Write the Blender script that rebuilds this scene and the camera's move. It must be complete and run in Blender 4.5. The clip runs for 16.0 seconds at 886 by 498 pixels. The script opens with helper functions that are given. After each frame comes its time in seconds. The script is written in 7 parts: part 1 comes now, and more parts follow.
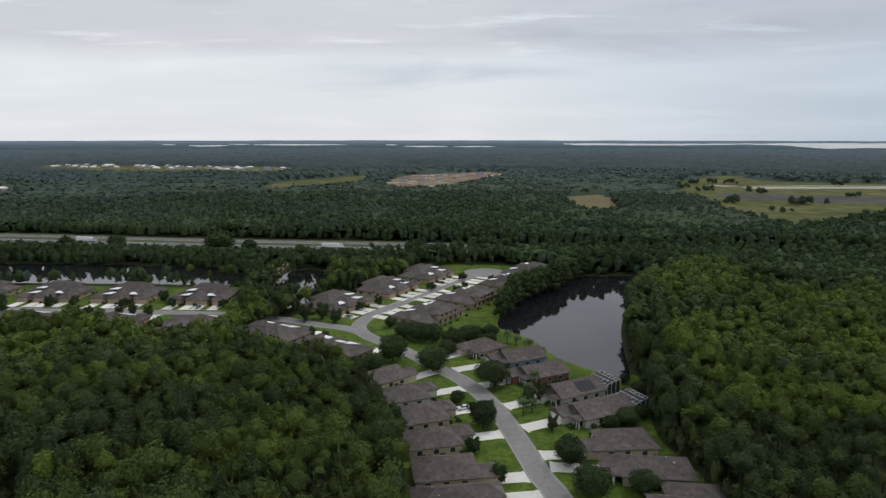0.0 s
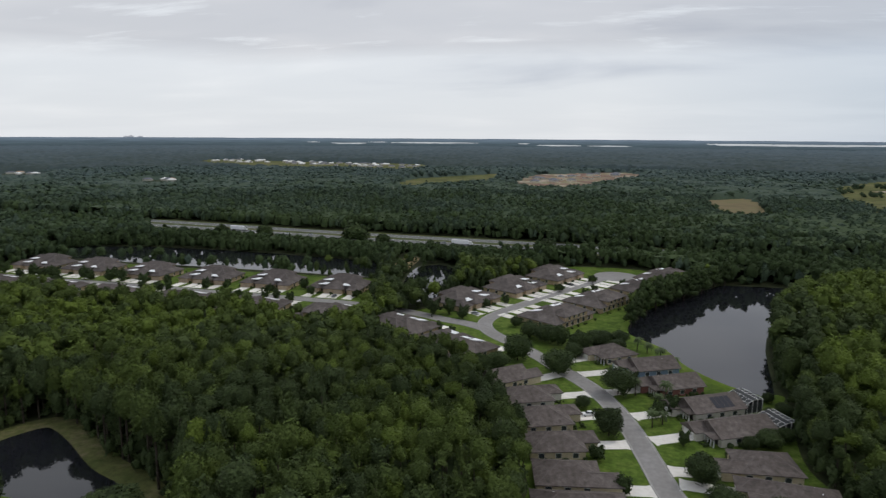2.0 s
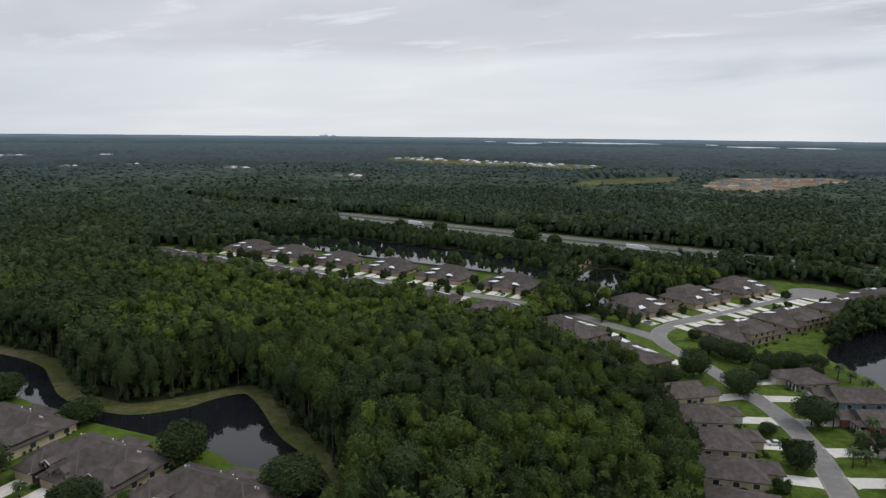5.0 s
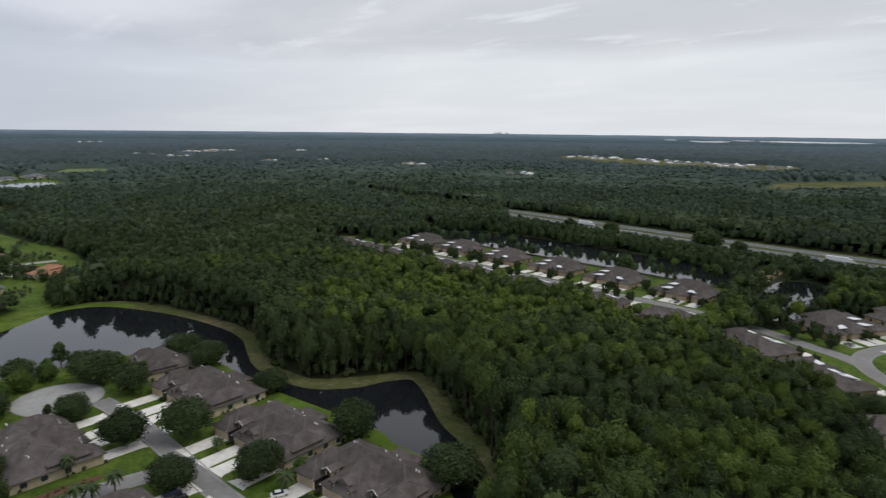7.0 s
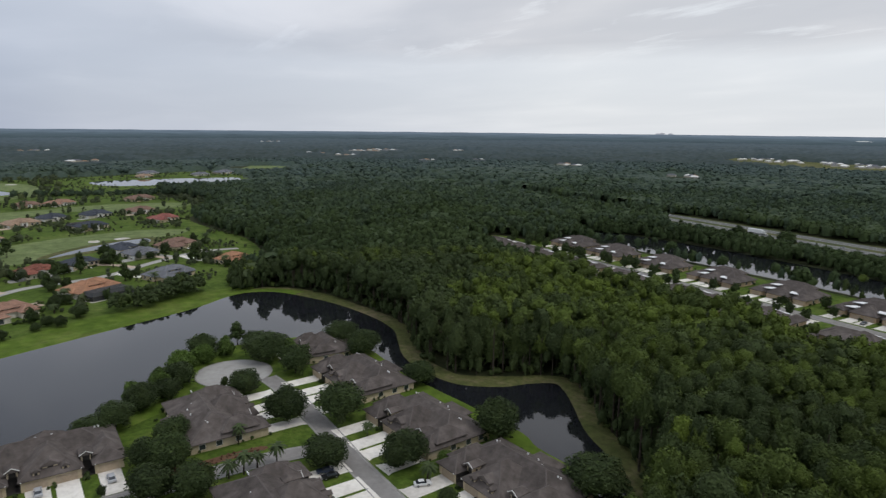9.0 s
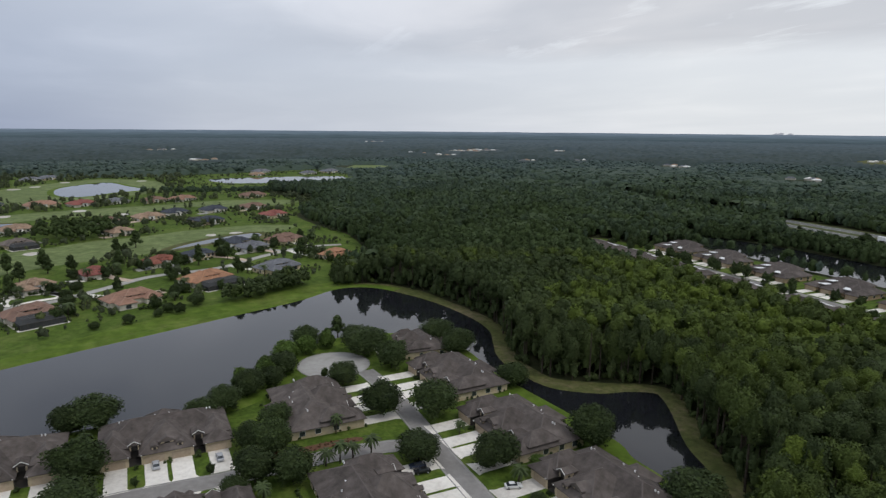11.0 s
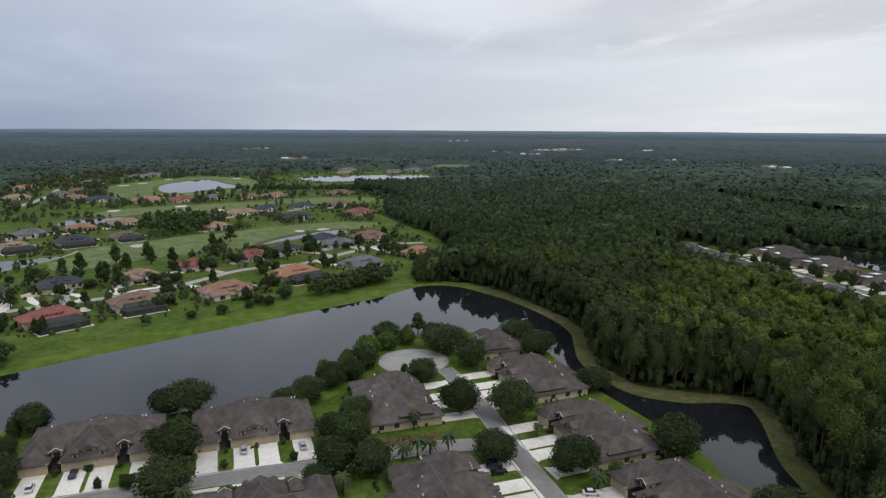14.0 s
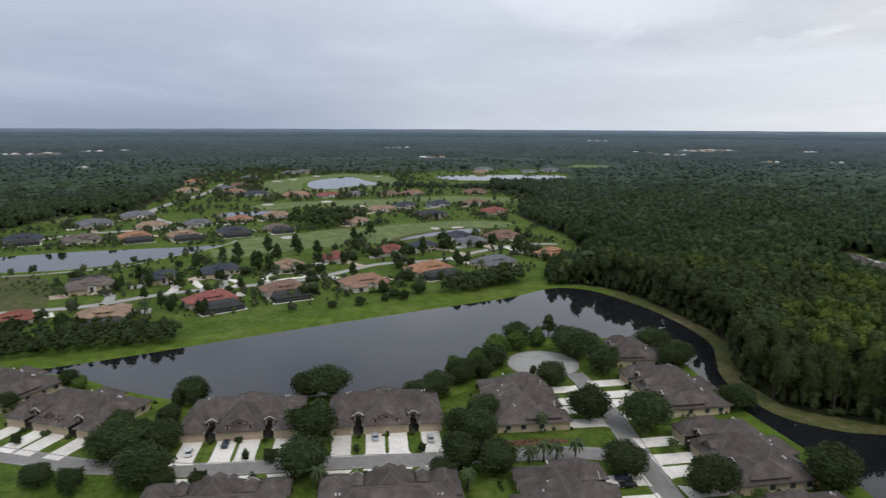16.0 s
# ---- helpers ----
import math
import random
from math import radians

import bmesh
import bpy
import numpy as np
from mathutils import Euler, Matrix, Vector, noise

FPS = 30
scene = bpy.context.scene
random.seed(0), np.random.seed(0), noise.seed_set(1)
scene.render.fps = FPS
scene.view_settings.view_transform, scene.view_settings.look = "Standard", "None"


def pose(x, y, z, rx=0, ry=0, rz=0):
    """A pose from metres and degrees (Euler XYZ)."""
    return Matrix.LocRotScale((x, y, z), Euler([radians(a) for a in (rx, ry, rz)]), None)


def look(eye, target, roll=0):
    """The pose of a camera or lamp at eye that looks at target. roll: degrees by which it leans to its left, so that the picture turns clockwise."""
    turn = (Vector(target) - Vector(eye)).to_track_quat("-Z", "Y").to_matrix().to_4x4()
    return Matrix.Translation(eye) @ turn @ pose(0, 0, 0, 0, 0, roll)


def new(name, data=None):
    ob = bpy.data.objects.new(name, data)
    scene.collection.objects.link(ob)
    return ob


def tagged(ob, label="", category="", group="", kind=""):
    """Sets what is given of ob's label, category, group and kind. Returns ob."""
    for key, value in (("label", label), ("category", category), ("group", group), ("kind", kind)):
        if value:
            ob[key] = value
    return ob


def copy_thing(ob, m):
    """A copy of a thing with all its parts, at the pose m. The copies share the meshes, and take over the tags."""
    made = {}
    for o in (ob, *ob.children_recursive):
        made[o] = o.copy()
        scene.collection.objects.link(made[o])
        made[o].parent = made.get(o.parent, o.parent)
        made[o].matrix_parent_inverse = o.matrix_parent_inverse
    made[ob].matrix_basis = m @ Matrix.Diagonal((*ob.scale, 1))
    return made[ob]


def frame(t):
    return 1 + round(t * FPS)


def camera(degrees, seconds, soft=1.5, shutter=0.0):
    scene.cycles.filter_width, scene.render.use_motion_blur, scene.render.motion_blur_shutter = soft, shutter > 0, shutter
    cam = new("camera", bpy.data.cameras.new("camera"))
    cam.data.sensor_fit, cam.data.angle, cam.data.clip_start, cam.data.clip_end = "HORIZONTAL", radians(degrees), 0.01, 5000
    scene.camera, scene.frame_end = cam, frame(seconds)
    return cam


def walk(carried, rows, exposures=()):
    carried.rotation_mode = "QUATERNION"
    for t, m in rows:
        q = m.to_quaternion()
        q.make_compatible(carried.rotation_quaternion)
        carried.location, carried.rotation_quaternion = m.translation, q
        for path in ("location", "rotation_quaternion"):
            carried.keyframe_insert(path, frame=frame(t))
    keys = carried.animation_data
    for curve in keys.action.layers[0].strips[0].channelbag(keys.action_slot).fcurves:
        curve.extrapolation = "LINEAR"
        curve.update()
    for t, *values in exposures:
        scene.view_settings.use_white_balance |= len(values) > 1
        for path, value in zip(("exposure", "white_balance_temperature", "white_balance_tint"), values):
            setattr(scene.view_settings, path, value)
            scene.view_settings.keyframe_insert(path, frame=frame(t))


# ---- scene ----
# ---- camera: it hovers about 92 m up and turns to its left ----
cam = camera(68.82, 16.0, soft=1.3, shutter=0.5)
EXPOSURE = 0.0
PATH = [
    (0.0, 0.00, 0.00, 92.59, -0.00, -9.85, 0.01),
    (0.5, -0.12, 0.06, 92.54, 2.83, -9.86, 0.14),
    (1.0, -0.24, 0.12, 92.50, 5.70, -9.90, 0.22),
    (1.5, -0.35, 0.19, 92.46, 8.58, -9.93, 0.22),
    (2.0, -0.45, 0.25, 92.43, 11.48, -9.99, 0.35),
    (2.5, -0.54, 0.32, 92.40, 14.38, -10.05, 0.40),
    (3.0, -0.63, 0.39, 92.37, 17.25, -10.09, 0.41),
    (3.5, -0.71, 0.48, 92.35, 20.11, -10.14, 0.42),
    (3.7, -0.73, 0.51, 92.33, 21.24, -10.15, 0.45),
    (4.0, -0.77, 0.56, 92.31, 22.74, -10.16, 0.49),
    (4.5, -0.82, 0.65, 92.28, 24.85, -10.13, 0.55),
    (5.0, -0.87, 0.74, 92.24, 26.72, -10.11, 0.58),
    (5.5, -0.92, 0.83, 92.19, 28.59, -10.15, 0.59),
    (5.8, -0.95, 0.88, 92.16, 29.84, -10.24, 0.57),
    (6.0, -0.97, 0.92, 92.14, 30.75, -10.32, 0.55),
    (6.5, -1.02, 1.01, 92.08, 36.60, -10.40, 0.54),
    (7.0, -1.09, 1.12, 92.02, 41.75, -10.45, 0.61),
    (7.5, -1.15, 1.24, 91.98, 46.01, -10.47, 0.65),
    (8.0, -1.21, 1.36, 91.94, 49.61, -10.49, 0.66),
    (8.5, -1.27, 1.49, 91.91, 52.46, -10.53, 0.60),
    (9.0, -1.32, 1.59, 91.87, 55.31, -10.54, 0.58),
    (9.5, -1.36, 1.68, 91.83, 57.82, -10.55, 0.58),
    (10.0, -1.39, 1.77, 91.79, 60.12, -10.57, 0.54),
    (10.2, -1.40, 1.80, 91.78, 60.95, -10.58, 0.53),
    (10.5, -1.42, 1.85, 91.76, 62.15, -10.58, 0.51),
    (11.0, -1.45, 1.93, 91.73, 64.10, -10.59, 0.48),
    (11.5, -1.47, 2.01, 91.70, 65.92, -10.61, 0.45),
    (12.0, -1.49, 2.07, 91.68, 67.60, -10.63, 0.42),
    (12.3, -1.50, 2.11, 91.67, 68.57, -10.64, 0.40),
    (12.5, -1.51, 2.13, 91.67, 69.11, -10.65, 0.39),
    (13.0, -1.52, 2.17, 91.65, 70.09, -10.66, 0.37),
    (13.5, -1.54, 2.19, 91.64, 70.80, -10.68, 0.34),
    (14.0, -1.57, 2.20, 91.63, 71.46, -10.69, 0.33),
    (14.5, -1.61, 2.18, 91.62, 72.32, -10.69, 0.31),
    (15.0, -1.67, 2.15, 91.62, 74.48, -10.72, 0.29),
    (15.5, -1.74, 2.11, 91.62, 78.97, -10.75, 0.27),
    (16.0, -1.82, 2.06, 91.63, 83.38, -10.78, 0.25),
]


def aim(x, y, z, yaw, pitch, roll):
    a, b = radians(yaw), radians(pitch)
    way = Vector((-math.sin(a) * math.cos(b), math.cos(a) * math.cos(b), math.sin(b)))
    return look(Vector((x, y, z)), Vector((x, y, z)) + way * 100, roll)


walk(cam, [(t, aim(*row)) for t, *row in PATH], [(0.0, EXPOSURE - 0.06), (3.0, EXPOSURE - 0.09), (8.0, EXPOSURE - 0.09), (14.0, EXPOSURE - 0.03), (16.0, EXPOSURE + 0.04)])


# ---- world: high overcast over a weak sun ----
def world_sky():
    w = bpy.data.worlds.new("overcast_sky")
    scene.world = w
    w.use_nodes = True
    nt = w.node_tree
    nt.nodes.clear()
    N, L = nt.nodes.new, nt.links.new

    def math_node(op, a, b=None, clamp=False):
        n = N("ShaderNodeMath")
        n.operation, n.use_clamp = op, clamp
        for k, v in enumerate((a, b)):
            if v is None:
                continue
            if isinstance(v, (int, float)):
                n.inputs[k].default_value = v
            else:
                L(v, n.inputs[k])
        return n.outputs[0]

    out = N("ShaderNodeOutputWorld")
    co = N("ShaderNodeTexCoord").outputs["Generated"]
    sep = N("ShaderNodeSeparateXYZ")
    L(co, sep.inputs[0])
    up = math_node("MAXIMUM", sep.outputs[2], 0.0)
    flat = math_node("ADD", up, 0.10)
    comb = N("ShaderNodeCombineXYZ")
    L(math_node("DIVIDE", sep.outputs[0], flat), comb.inputs[0])
    L(math_node("DIVIDE", sep.outputs[1], flat), comb.inputs[1])

    def cloud(scale, detail, rough, shift, stretch=1.0):
        m = N("ShaderNodeMapping")
        m.inputs["Location"].default_value = (shift, shift * 0.7, 0)
        m.inputs["Rotation"].default_value = (0, 0, 0.5)
        m.inputs["Scale"].default_value = (scale, scale * stretch, 1)
        L(comb.outputs[0], m.inputs[0])
        n = N("ShaderNodeTexNoise")
        n.inputs["Scale"].default_value = 1.0
        n.inputs["Detail"].default_value, n.inputs["Roughness"].default_value = detail, rough
        n.inputs["Distortion"].default_value = 0.35
        L(m.outputs[0], n.inputs["Vector"])
        return n.outputs["Fac"]

    big = cloud(0.16, 5, 0.48, 5.3, 1.25)
    small = cloud(0.62, 6, 0.5, 9.4, 1.4)
    mixed = math_node("ADD", math_node("MULTIPLY", big, 0.66), math_node("MULTIPLY", small, 0.34))
    # the deck loses its relief towards the horizon
    relief = math_node("ADD", math_node("MULTIPLY", up, 3.6), 0.16, True)
    mixed = math_node("ADD", math_node("MULTIPLY", math_node("SUBTRACT", mixed, 0.535), relief), 0.535)
    ramp = N("ShaderNodeValToRGB")
    ramp.color_ramp.interpolation = "EASE"
    e = ramp.color_ramp.elements
    e[0].position, e[0].color = 0.41, (0.52, 0.555, 0.625, 1)
    e[1].position, e[1].color = 0.62, (0.96, 0.97, 0.985, 1)
    mid = e.new(0.5)
    mid.color = (0.73, 0.76, 0.80, 1)
    L(mixed, ramp.inputs[0])
    # the lower edge of a grey deck, with torn bright gaps in it; under it the paler air towards the coast
    edge = math_node("ADD", up, math_node("MULTIPLY", math_node("SUBTRACT", big, 0.5), 0.12))
    deck = math_node("MULTIPLY", math_node("SUBTRACT", edge, 0.096), 34.0, True)
    north = math_node("MULTIPLY", math_node("ADD", sep.outputs[1], -0.1), 1.9, True)
    streak = cloud(1.15, 5, 0.6, 2.2, 2.6)
    gap = math_node("MULTIPLY", math_node("SUBTRACT", streak, 0.56), 7.0, True)
    shade = math_node("MULTIPLY", math_node("MULTIPLY", deck, north), math_node("SUBTRACT", 1.0, math_node("MULTIPLY", gap, 0.9)))
    under = N("ShaderNodeMix")
    under.data_type, under.blend_type = "RGBA", "MULTIPLY"
    L(shade, under.inputs["Factor"])
    L(ramp.outputs[0], under.inputs["A"])
    under.inputs["B"].default_value = (0.80, 0.79, 0.80, 1)
    # the cloud deck is brightest overhead, a little bluer towards the south-west and the east
    toward = math_node("ADD", math_node("MULTIPLY", sep.outputs[0], -0.94), math_node("MULTIPLY", sep.outputs[1], -0.34))
    west = math_node("MULTIPLY", math_node("MULTIPLY", math_node("ADD", toward, -0.42), 1.57, True), math_node("SUBTRACT", 1.1, math_node("MULTIPLY", up, 1.1), True))
    tint = N("ShaderNodeMix")
    tint.data_type, tint.blend_type = "RGBA", "MULTIPLY"
    L(west, tint.inputs["Factor"])
    L(under.outputs["Result"], tint.inputs["A"])
    tint.inputs["B"].default_value = (0.58, 0.625, 0.735, 1)
    east = math_node("MULTIPLY", math_node("MULTIPLY", math_node("ADD", sep.outputs[0], -0.04), 2.0, True), math_node("SUBTRACT", 1.1, math_node("MULTIPLY", up, 3.6), True))
    tint2 = N("ShaderNodeMix")
    tint2.data_type, tint2.blend_type = "RGBA", "MULTIPLY"
    L(east, tint2.inputs["Factor"])
    L(tint.outputs["Result"], tint2.inputs["A"])
    tint2.inputs["B"].default_value = (0.62, 0.70, 0.79, 1)
    # a darker violet-blue bank of cloud low in the west-south-west
    low_west = math_node("MULTIPLY", math_node("MULTIPLY", math_node("ADD", toward, -0.90), 9.0, True), math_node("SUBTRACT", 1.05, math_node("MULTIPLY", up, 5.5), True))
    tint3 = N("ShaderNodeMix")
    tint3.data_type, tint3.blend_type = "RGBA", "MULTIPLY"
    L(low_west, tint3.inputs["Factor"])
    L(tint2.outputs["Result"], tint3.inputs["A"])
    tint3.inputs["B"].default_value = (0.62, 0.675, 0.79, 1)
    bright = math_node("ADD", math_node("MULTIPLY", up, 0.45), 1.11)
    cloud_bg = N("ShaderNodeBackground")
    L(tint3.outputs["Result"], cloud_bg.inputs["Color"])
    L(bright, cloud_bg.inputs["Strength"])
    sky = N("ShaderNodeTexSky")
    sky.sky_type, sky.sun_disc = "NISHITA", False
    sky.sun_elevation, sky.sun_rotation = radians(SUN_UP), radians(SUN_TURN)
    sky_bg = N("ShaderNodeBackground")
    L(sky.outputs[0], sky_bg.inputs["Color"])
    sky_bg.inputs["Strength"].default_value = 0.07
    mix = N("ShaderNodeMixShader")
    mix.inputs[0].default_value = 0.9
    L(sky_bg.outputs[0], mix.inputs[1])
    L(cloud_bg.outputs[0], mix.inputs[2])
    L(mix.outputs[0], out.inputs[0])


SUN_UP, SUN_TURN = 58, 60
world_sky()
sun = new("sun", bpy.data.lights.new("sun", "SUN"))
sun.data.energy, sun.data.angle, sun.data.color = 0.85, radians(16), (1.0, 0.96, 0.9)
a, b = radians(SUN_TURN), radians(SUN_UP)
sun.matrix_world = look((math.sin(a) * math.cos(b) * 300, math.cos(a) * math.cos(b) * 300, math.sin(b) * 300), (0, 0, 0))


# ---- materials ----
def surface(name, colours, scale=1.0, rough=0.85, bump=0.0, spec=0.3, big=0.02, metal=0.0, random_tone=0.0, fine=None, tint=None, spread=0.0, mottle=0.0):
    """Noise at two sizes runs through the colours; random_tone: how far whole objects differ in tone; tint: a colour for an attribute;
    spread: how far single leaves differ; mottle: the size of leaf clumps as a noise scale."""
    m = bpy.data.materials.new(name)
    m.use_nodes = True
    nt = m.node_tree
    N, L = nt.nodes.new, nt.links.new
    bsdf = nt.nodes["Principled BSDF"]
    bsdf.inputs["Roughness"].default_value = rough
    bsdf.inputs["Specular IOR Level"].default_value = spec
    bsdf.inputs["Metallic"].default_value = metal
    co = N("ShaderNodeTexCoord").outputs["Object"]

    def tex(s, detail, r=0.6):
        n = N("ShaderNodeTexNoise")
        n.inputs["Scale"].default_value, n.inputs["Detail"].default_value = s, detail
        n.inputs["Roughness"].default_value = r
        L(co, n.inputs["Vector"])
        return n.outputs["Fac"]

    small, large = tex(scale, 5), tex(big, 4)
    add = N("ShaderNodeMath")
    add.operation = "ADD"
    half = N("ShaderNodeMath")
    half.operation = "MULTIPLY"
    half.inputs[1].default_value = 0.5
    L(small, add.inputs[0])
    L(large, add.inputs[1])
    L(add.outputs[0], half.inputs[0])
    ramp = N("ShaderNodeValToRGB")
    e = ramp.color_ramp.elements
    n = len(colours)
    e[0].position, e[0].color = 0.36, (*colours[0], 1)
    e[1].position, e[1].color = 0.64, (*colours[-1], 1)
    for k in range(1, n - 1):
        e.new(0.36 + 0.28 * k / (n - 1)).color = (*colours[k], 1)
    L(half.outputs[0], ramp.inputs[0])
    colour = ramp.outputs[0]
    if tint:
        at = N("ShaderNodeAttribute")
        at.attribute_name = "tint"
        mx = N("ShaderNodeMix")
        mx.data_type = "RGBA"
        L(at.outputs["Fac"], mx.inputs["Factor"])
        L(colour, mx.inputs["A"])
        mx.inputs["B"].default_value = (*tint, 1)
        colour = mx.outputs["Result"]
    if random_tone or spread:
        for r, node, socket in ((random_tone, "ShaderNodeObjectInfo", "Random"), (spread, "ShaderNodeNewGeometry", "Random Per Island")):
            if not r:
                continue
            hsv, mr = N("ShaderNodeHueSaturation"), N("ShaderNodeMapRange")
            mr.inputs["To Min"].default_value, mr.inputs["To Max"].default_value = 1 - r, 1 + r
            L(N(node).outputs[socket], mr.inputs["Value"])
            L(mr.outputs[0], hsv.inputs["Value"])
            L(colour, hsv.inputs["Color"])
            colour = hsv.outputs[0]
    if mottle:
        hsv, mr = N("ShaderNodeHueSaturation"), N("ShaderNodeMapRange")
        mr.inputs["From Min"].default_value, mr.inputs["From Max"].default_value = 0.3, 0.7
        mr.inputs["To Min"].default_value, mr.inputs["To Max"].default_value = 0.7, 1.32
        L(tex(mottle, 4, 0.7), mr.inputs["Value"])
        L(mr.outputs[0], hsv.inputs["Value"])
        L(colour, hsv.inputs["Color"])
        colour = hsv.outputs[0]
    L(colour, bsdf.inputs["Base Color"])
    if bump:
        bp = N("ShaderNodeBump")
        bp.inputs["Strength"].default_value, bp.inputs["Distance"].default_value = min(bump, 1.0), 0.15 if bump < 1 else 0.5
        L(fine and tex(fine, 3) or small, bp.inputs["Height"])
        L(bp.outputs[0], bsdf.inputs["Normal"])
    return m


M = {}
M["forest_floor"] = surface("forest_floor", [(0.020, 0.026, 0.012), (0.035, 0.042, 0.018), (0.05, 0.05, 0.026)], 0.25, 0.95, 0.6, 0.1, 0.01)
M["lawn"] = surface("mown_lawn", [(0.044, 0.074, 0.012), (0.074, 0.116, 0.018), (0.115, 0.150, 0.032)], 0.22, 0.95, 0.4, 0.1, 0.055, fine=3.0, mottle=0.6)
M["rough_grass"] = surface("bank_grass", [(0.056, 0.070, 0.020), (0.090, 0.095, 0.034), (0.155, 0.128, 0.075)], 0.22, 0.95, 0.5, 0.1, 0.03, fine=2.0, mottle=0.5)
M["lush_bank"] = surface("lush_bank_grass", [(0.058, 0.099, 0.012), (0.088, 0.136, 0.019), (0.130, 0.163, 0.037)], 0.15, 0.95, 0.4, 0.1, 0.02, fine=2.0, mottle=0.12)
M["golf_lawn"] = surface("garden_lawn", [(0.048, 0.080, 0.013), (0.074, 0.116, 0.019), (0.115, 0.148, 0.036)], 0.09, 0.95, 0.4, 0.1, 0.03, fine=2.0, mottle=0.3)
M["fairway"] = surface("fairway_grass", [(0.112, 0.146, 0.056), (0.138, 0.176, 0.068), (0.170, 0.205, 0.088)], 0.08, 0.95, 0.2, 0.1, 0.012, mottle=0.12)
M["vacant"] = surface("unmown_grass", [(0.052, 0.066, 0.022), (0.078, 0.092, 0.032), (0.115, 0.105, 0.055)], 0.2, 0.95, 0.3, 0.1, 0.03, mottle=0.25)
M["meadow"] = surface("dry_meadow", [(0.058, 0.066, 0.020), (0.094, 0.100, 0.032), (0.15, 0.135, 0.060)], 0.03, 0.95, 0.2, 0.1, 0.009, mottle=0.05)
M["field"] = surface("bare_field", [(0.12, 0.098, 0.052), (0.17, 0.135, 0.072), (0.13, 0.13, 0.055)], 0.04, 0.95, 0.2, 0.1, 0.01)
M["sand"] = surface("pale_sand", [(0.36, 0.33, 0.29), (0.50, 0.47, 0.42), (0.62, 0.60, 0.56)], 0.2, 0.95, 0.2, 0.1, 0.03)
M["clay"] = surface("red_building_clay", [(0.13, 0.085, 0.06), (0.22, 0.14, 0.11), (0.20, 0.19, 0.10), (0.42, 0.36, 0.31)], 0.02, 0.95, 0.2, 0.1, 0.02)
M["mud"] = surface("grey_mud", [(0.042, 0.040, 0.040), (0.060, 0.056, 0.055), (0.11, 0.10, 0.095)], 0.03, 0.9, 0.2, 0.2, 0.006)
M["dirt"] = surface("dirt_track", [(0.16, 0.115, 0.06), (0.21, 0.155, 0.085), (0.17, 0.16, 0.07)], 0.12, 0.95, 0.3, 0.1, 0.03)
M["mulch"] = surface("red_mulch", [(0.08, 0.042, 0.026), (0.13, 0.070, 0.045), (0.16, 0.10, 0.06)], 1.2, 0.95, 0.6, 0.1, 0.2)
M["asphalt"] = surface("worn_asphalt", [(0.198, 0.187, 0.175), (0.236, 0.224, 0.212), (0.28, 0.268, 0.255)], 0.5, 0.9, 0.2, 0.2, 0.05, fine=8.0)
M["highway"] = surface("highway_asphalt", [(0.118, 0.12, 0.118), (0.145, 0.147, 0.144), (0.175, 0.177, 0.173)], 0.3, 0.9, 0.1, 0.2, 0.02)
M["kerb"] = surface("kerb_concrete", [(0.26, 0.25, 0.235), (0.33, 0.32, 0.30)], 0.8, 0.85, 0.1, 0.2, 0.1)
M["pale_street"] = surface("pale_street", [(0.30, 0.29, 0.27), (0.36, 0.35, 0.33), (0.42, 0.41, 0.385)], 0.3, 0.9, 0.2, 0.2, 0.05, fine=8.0)
M["concrete"] = surface("driveway_concrete", [(0.60, 0.565, 0.51), (0.72, 0.685, 0.625), (0.80, 0.765, 0.705)], 0.7, 0.85, 0.1, 0.2, 0.12, random_tone=0.12)
M["pavers"] = surface("brick_pavers", [(0.40, 0.30, 0.24), (0.50, 0.39, 0.31), (0.56, 0.47, 0.40)], 1.0, 0.85, 0.1, 0.2, 0.12, random_tone=0.1)
M["shingle"] = surface("brown_shingles", [(0.080, 0.068, 0.061), (0.098, 0.083, 0.075), (0.121, 0.104, 0.096)], 0.7, 0.9, 0.5, 0.2, 0.12, random_tone=0.16, fine=5.0, mottle=0.25)
M["shingle_grey"] = surface("grey_brown_shingles", [(0.080, 0.066, 0.058), (0.102, 0.085, 0.076), (0.135, 0.115, 0.104)], 0.9, 0.9, 0.5, 0.2, 0.16, random_tone=0.14, fine=5.0, mottle=0.6)
for key, c in dict(slate=(0.055, 0.062, 0.078), grey=(0.15, 0.155, 0.17), greybrown=(0.15, 0.125, 0.11), brown=(0.20, 0.125, 0.095),
                   tan=(0.31, 0.215, 0.15), salmon=(0.30, 0.175, 0.125), orange=(0.33, 0.175, 0.105), red=(0.25, 0.095, 0.08), russet=(0.22, 0.085, 0.06)).items():
    M[key] = surface(key + "_roof_tiles", [tuple(v * k for v in c) for k in (0.75, 1.0, 1.22)], 0.8, 0.85, 0.4, 0.2, 0.2, random_tone=0.12, fine=3.0)
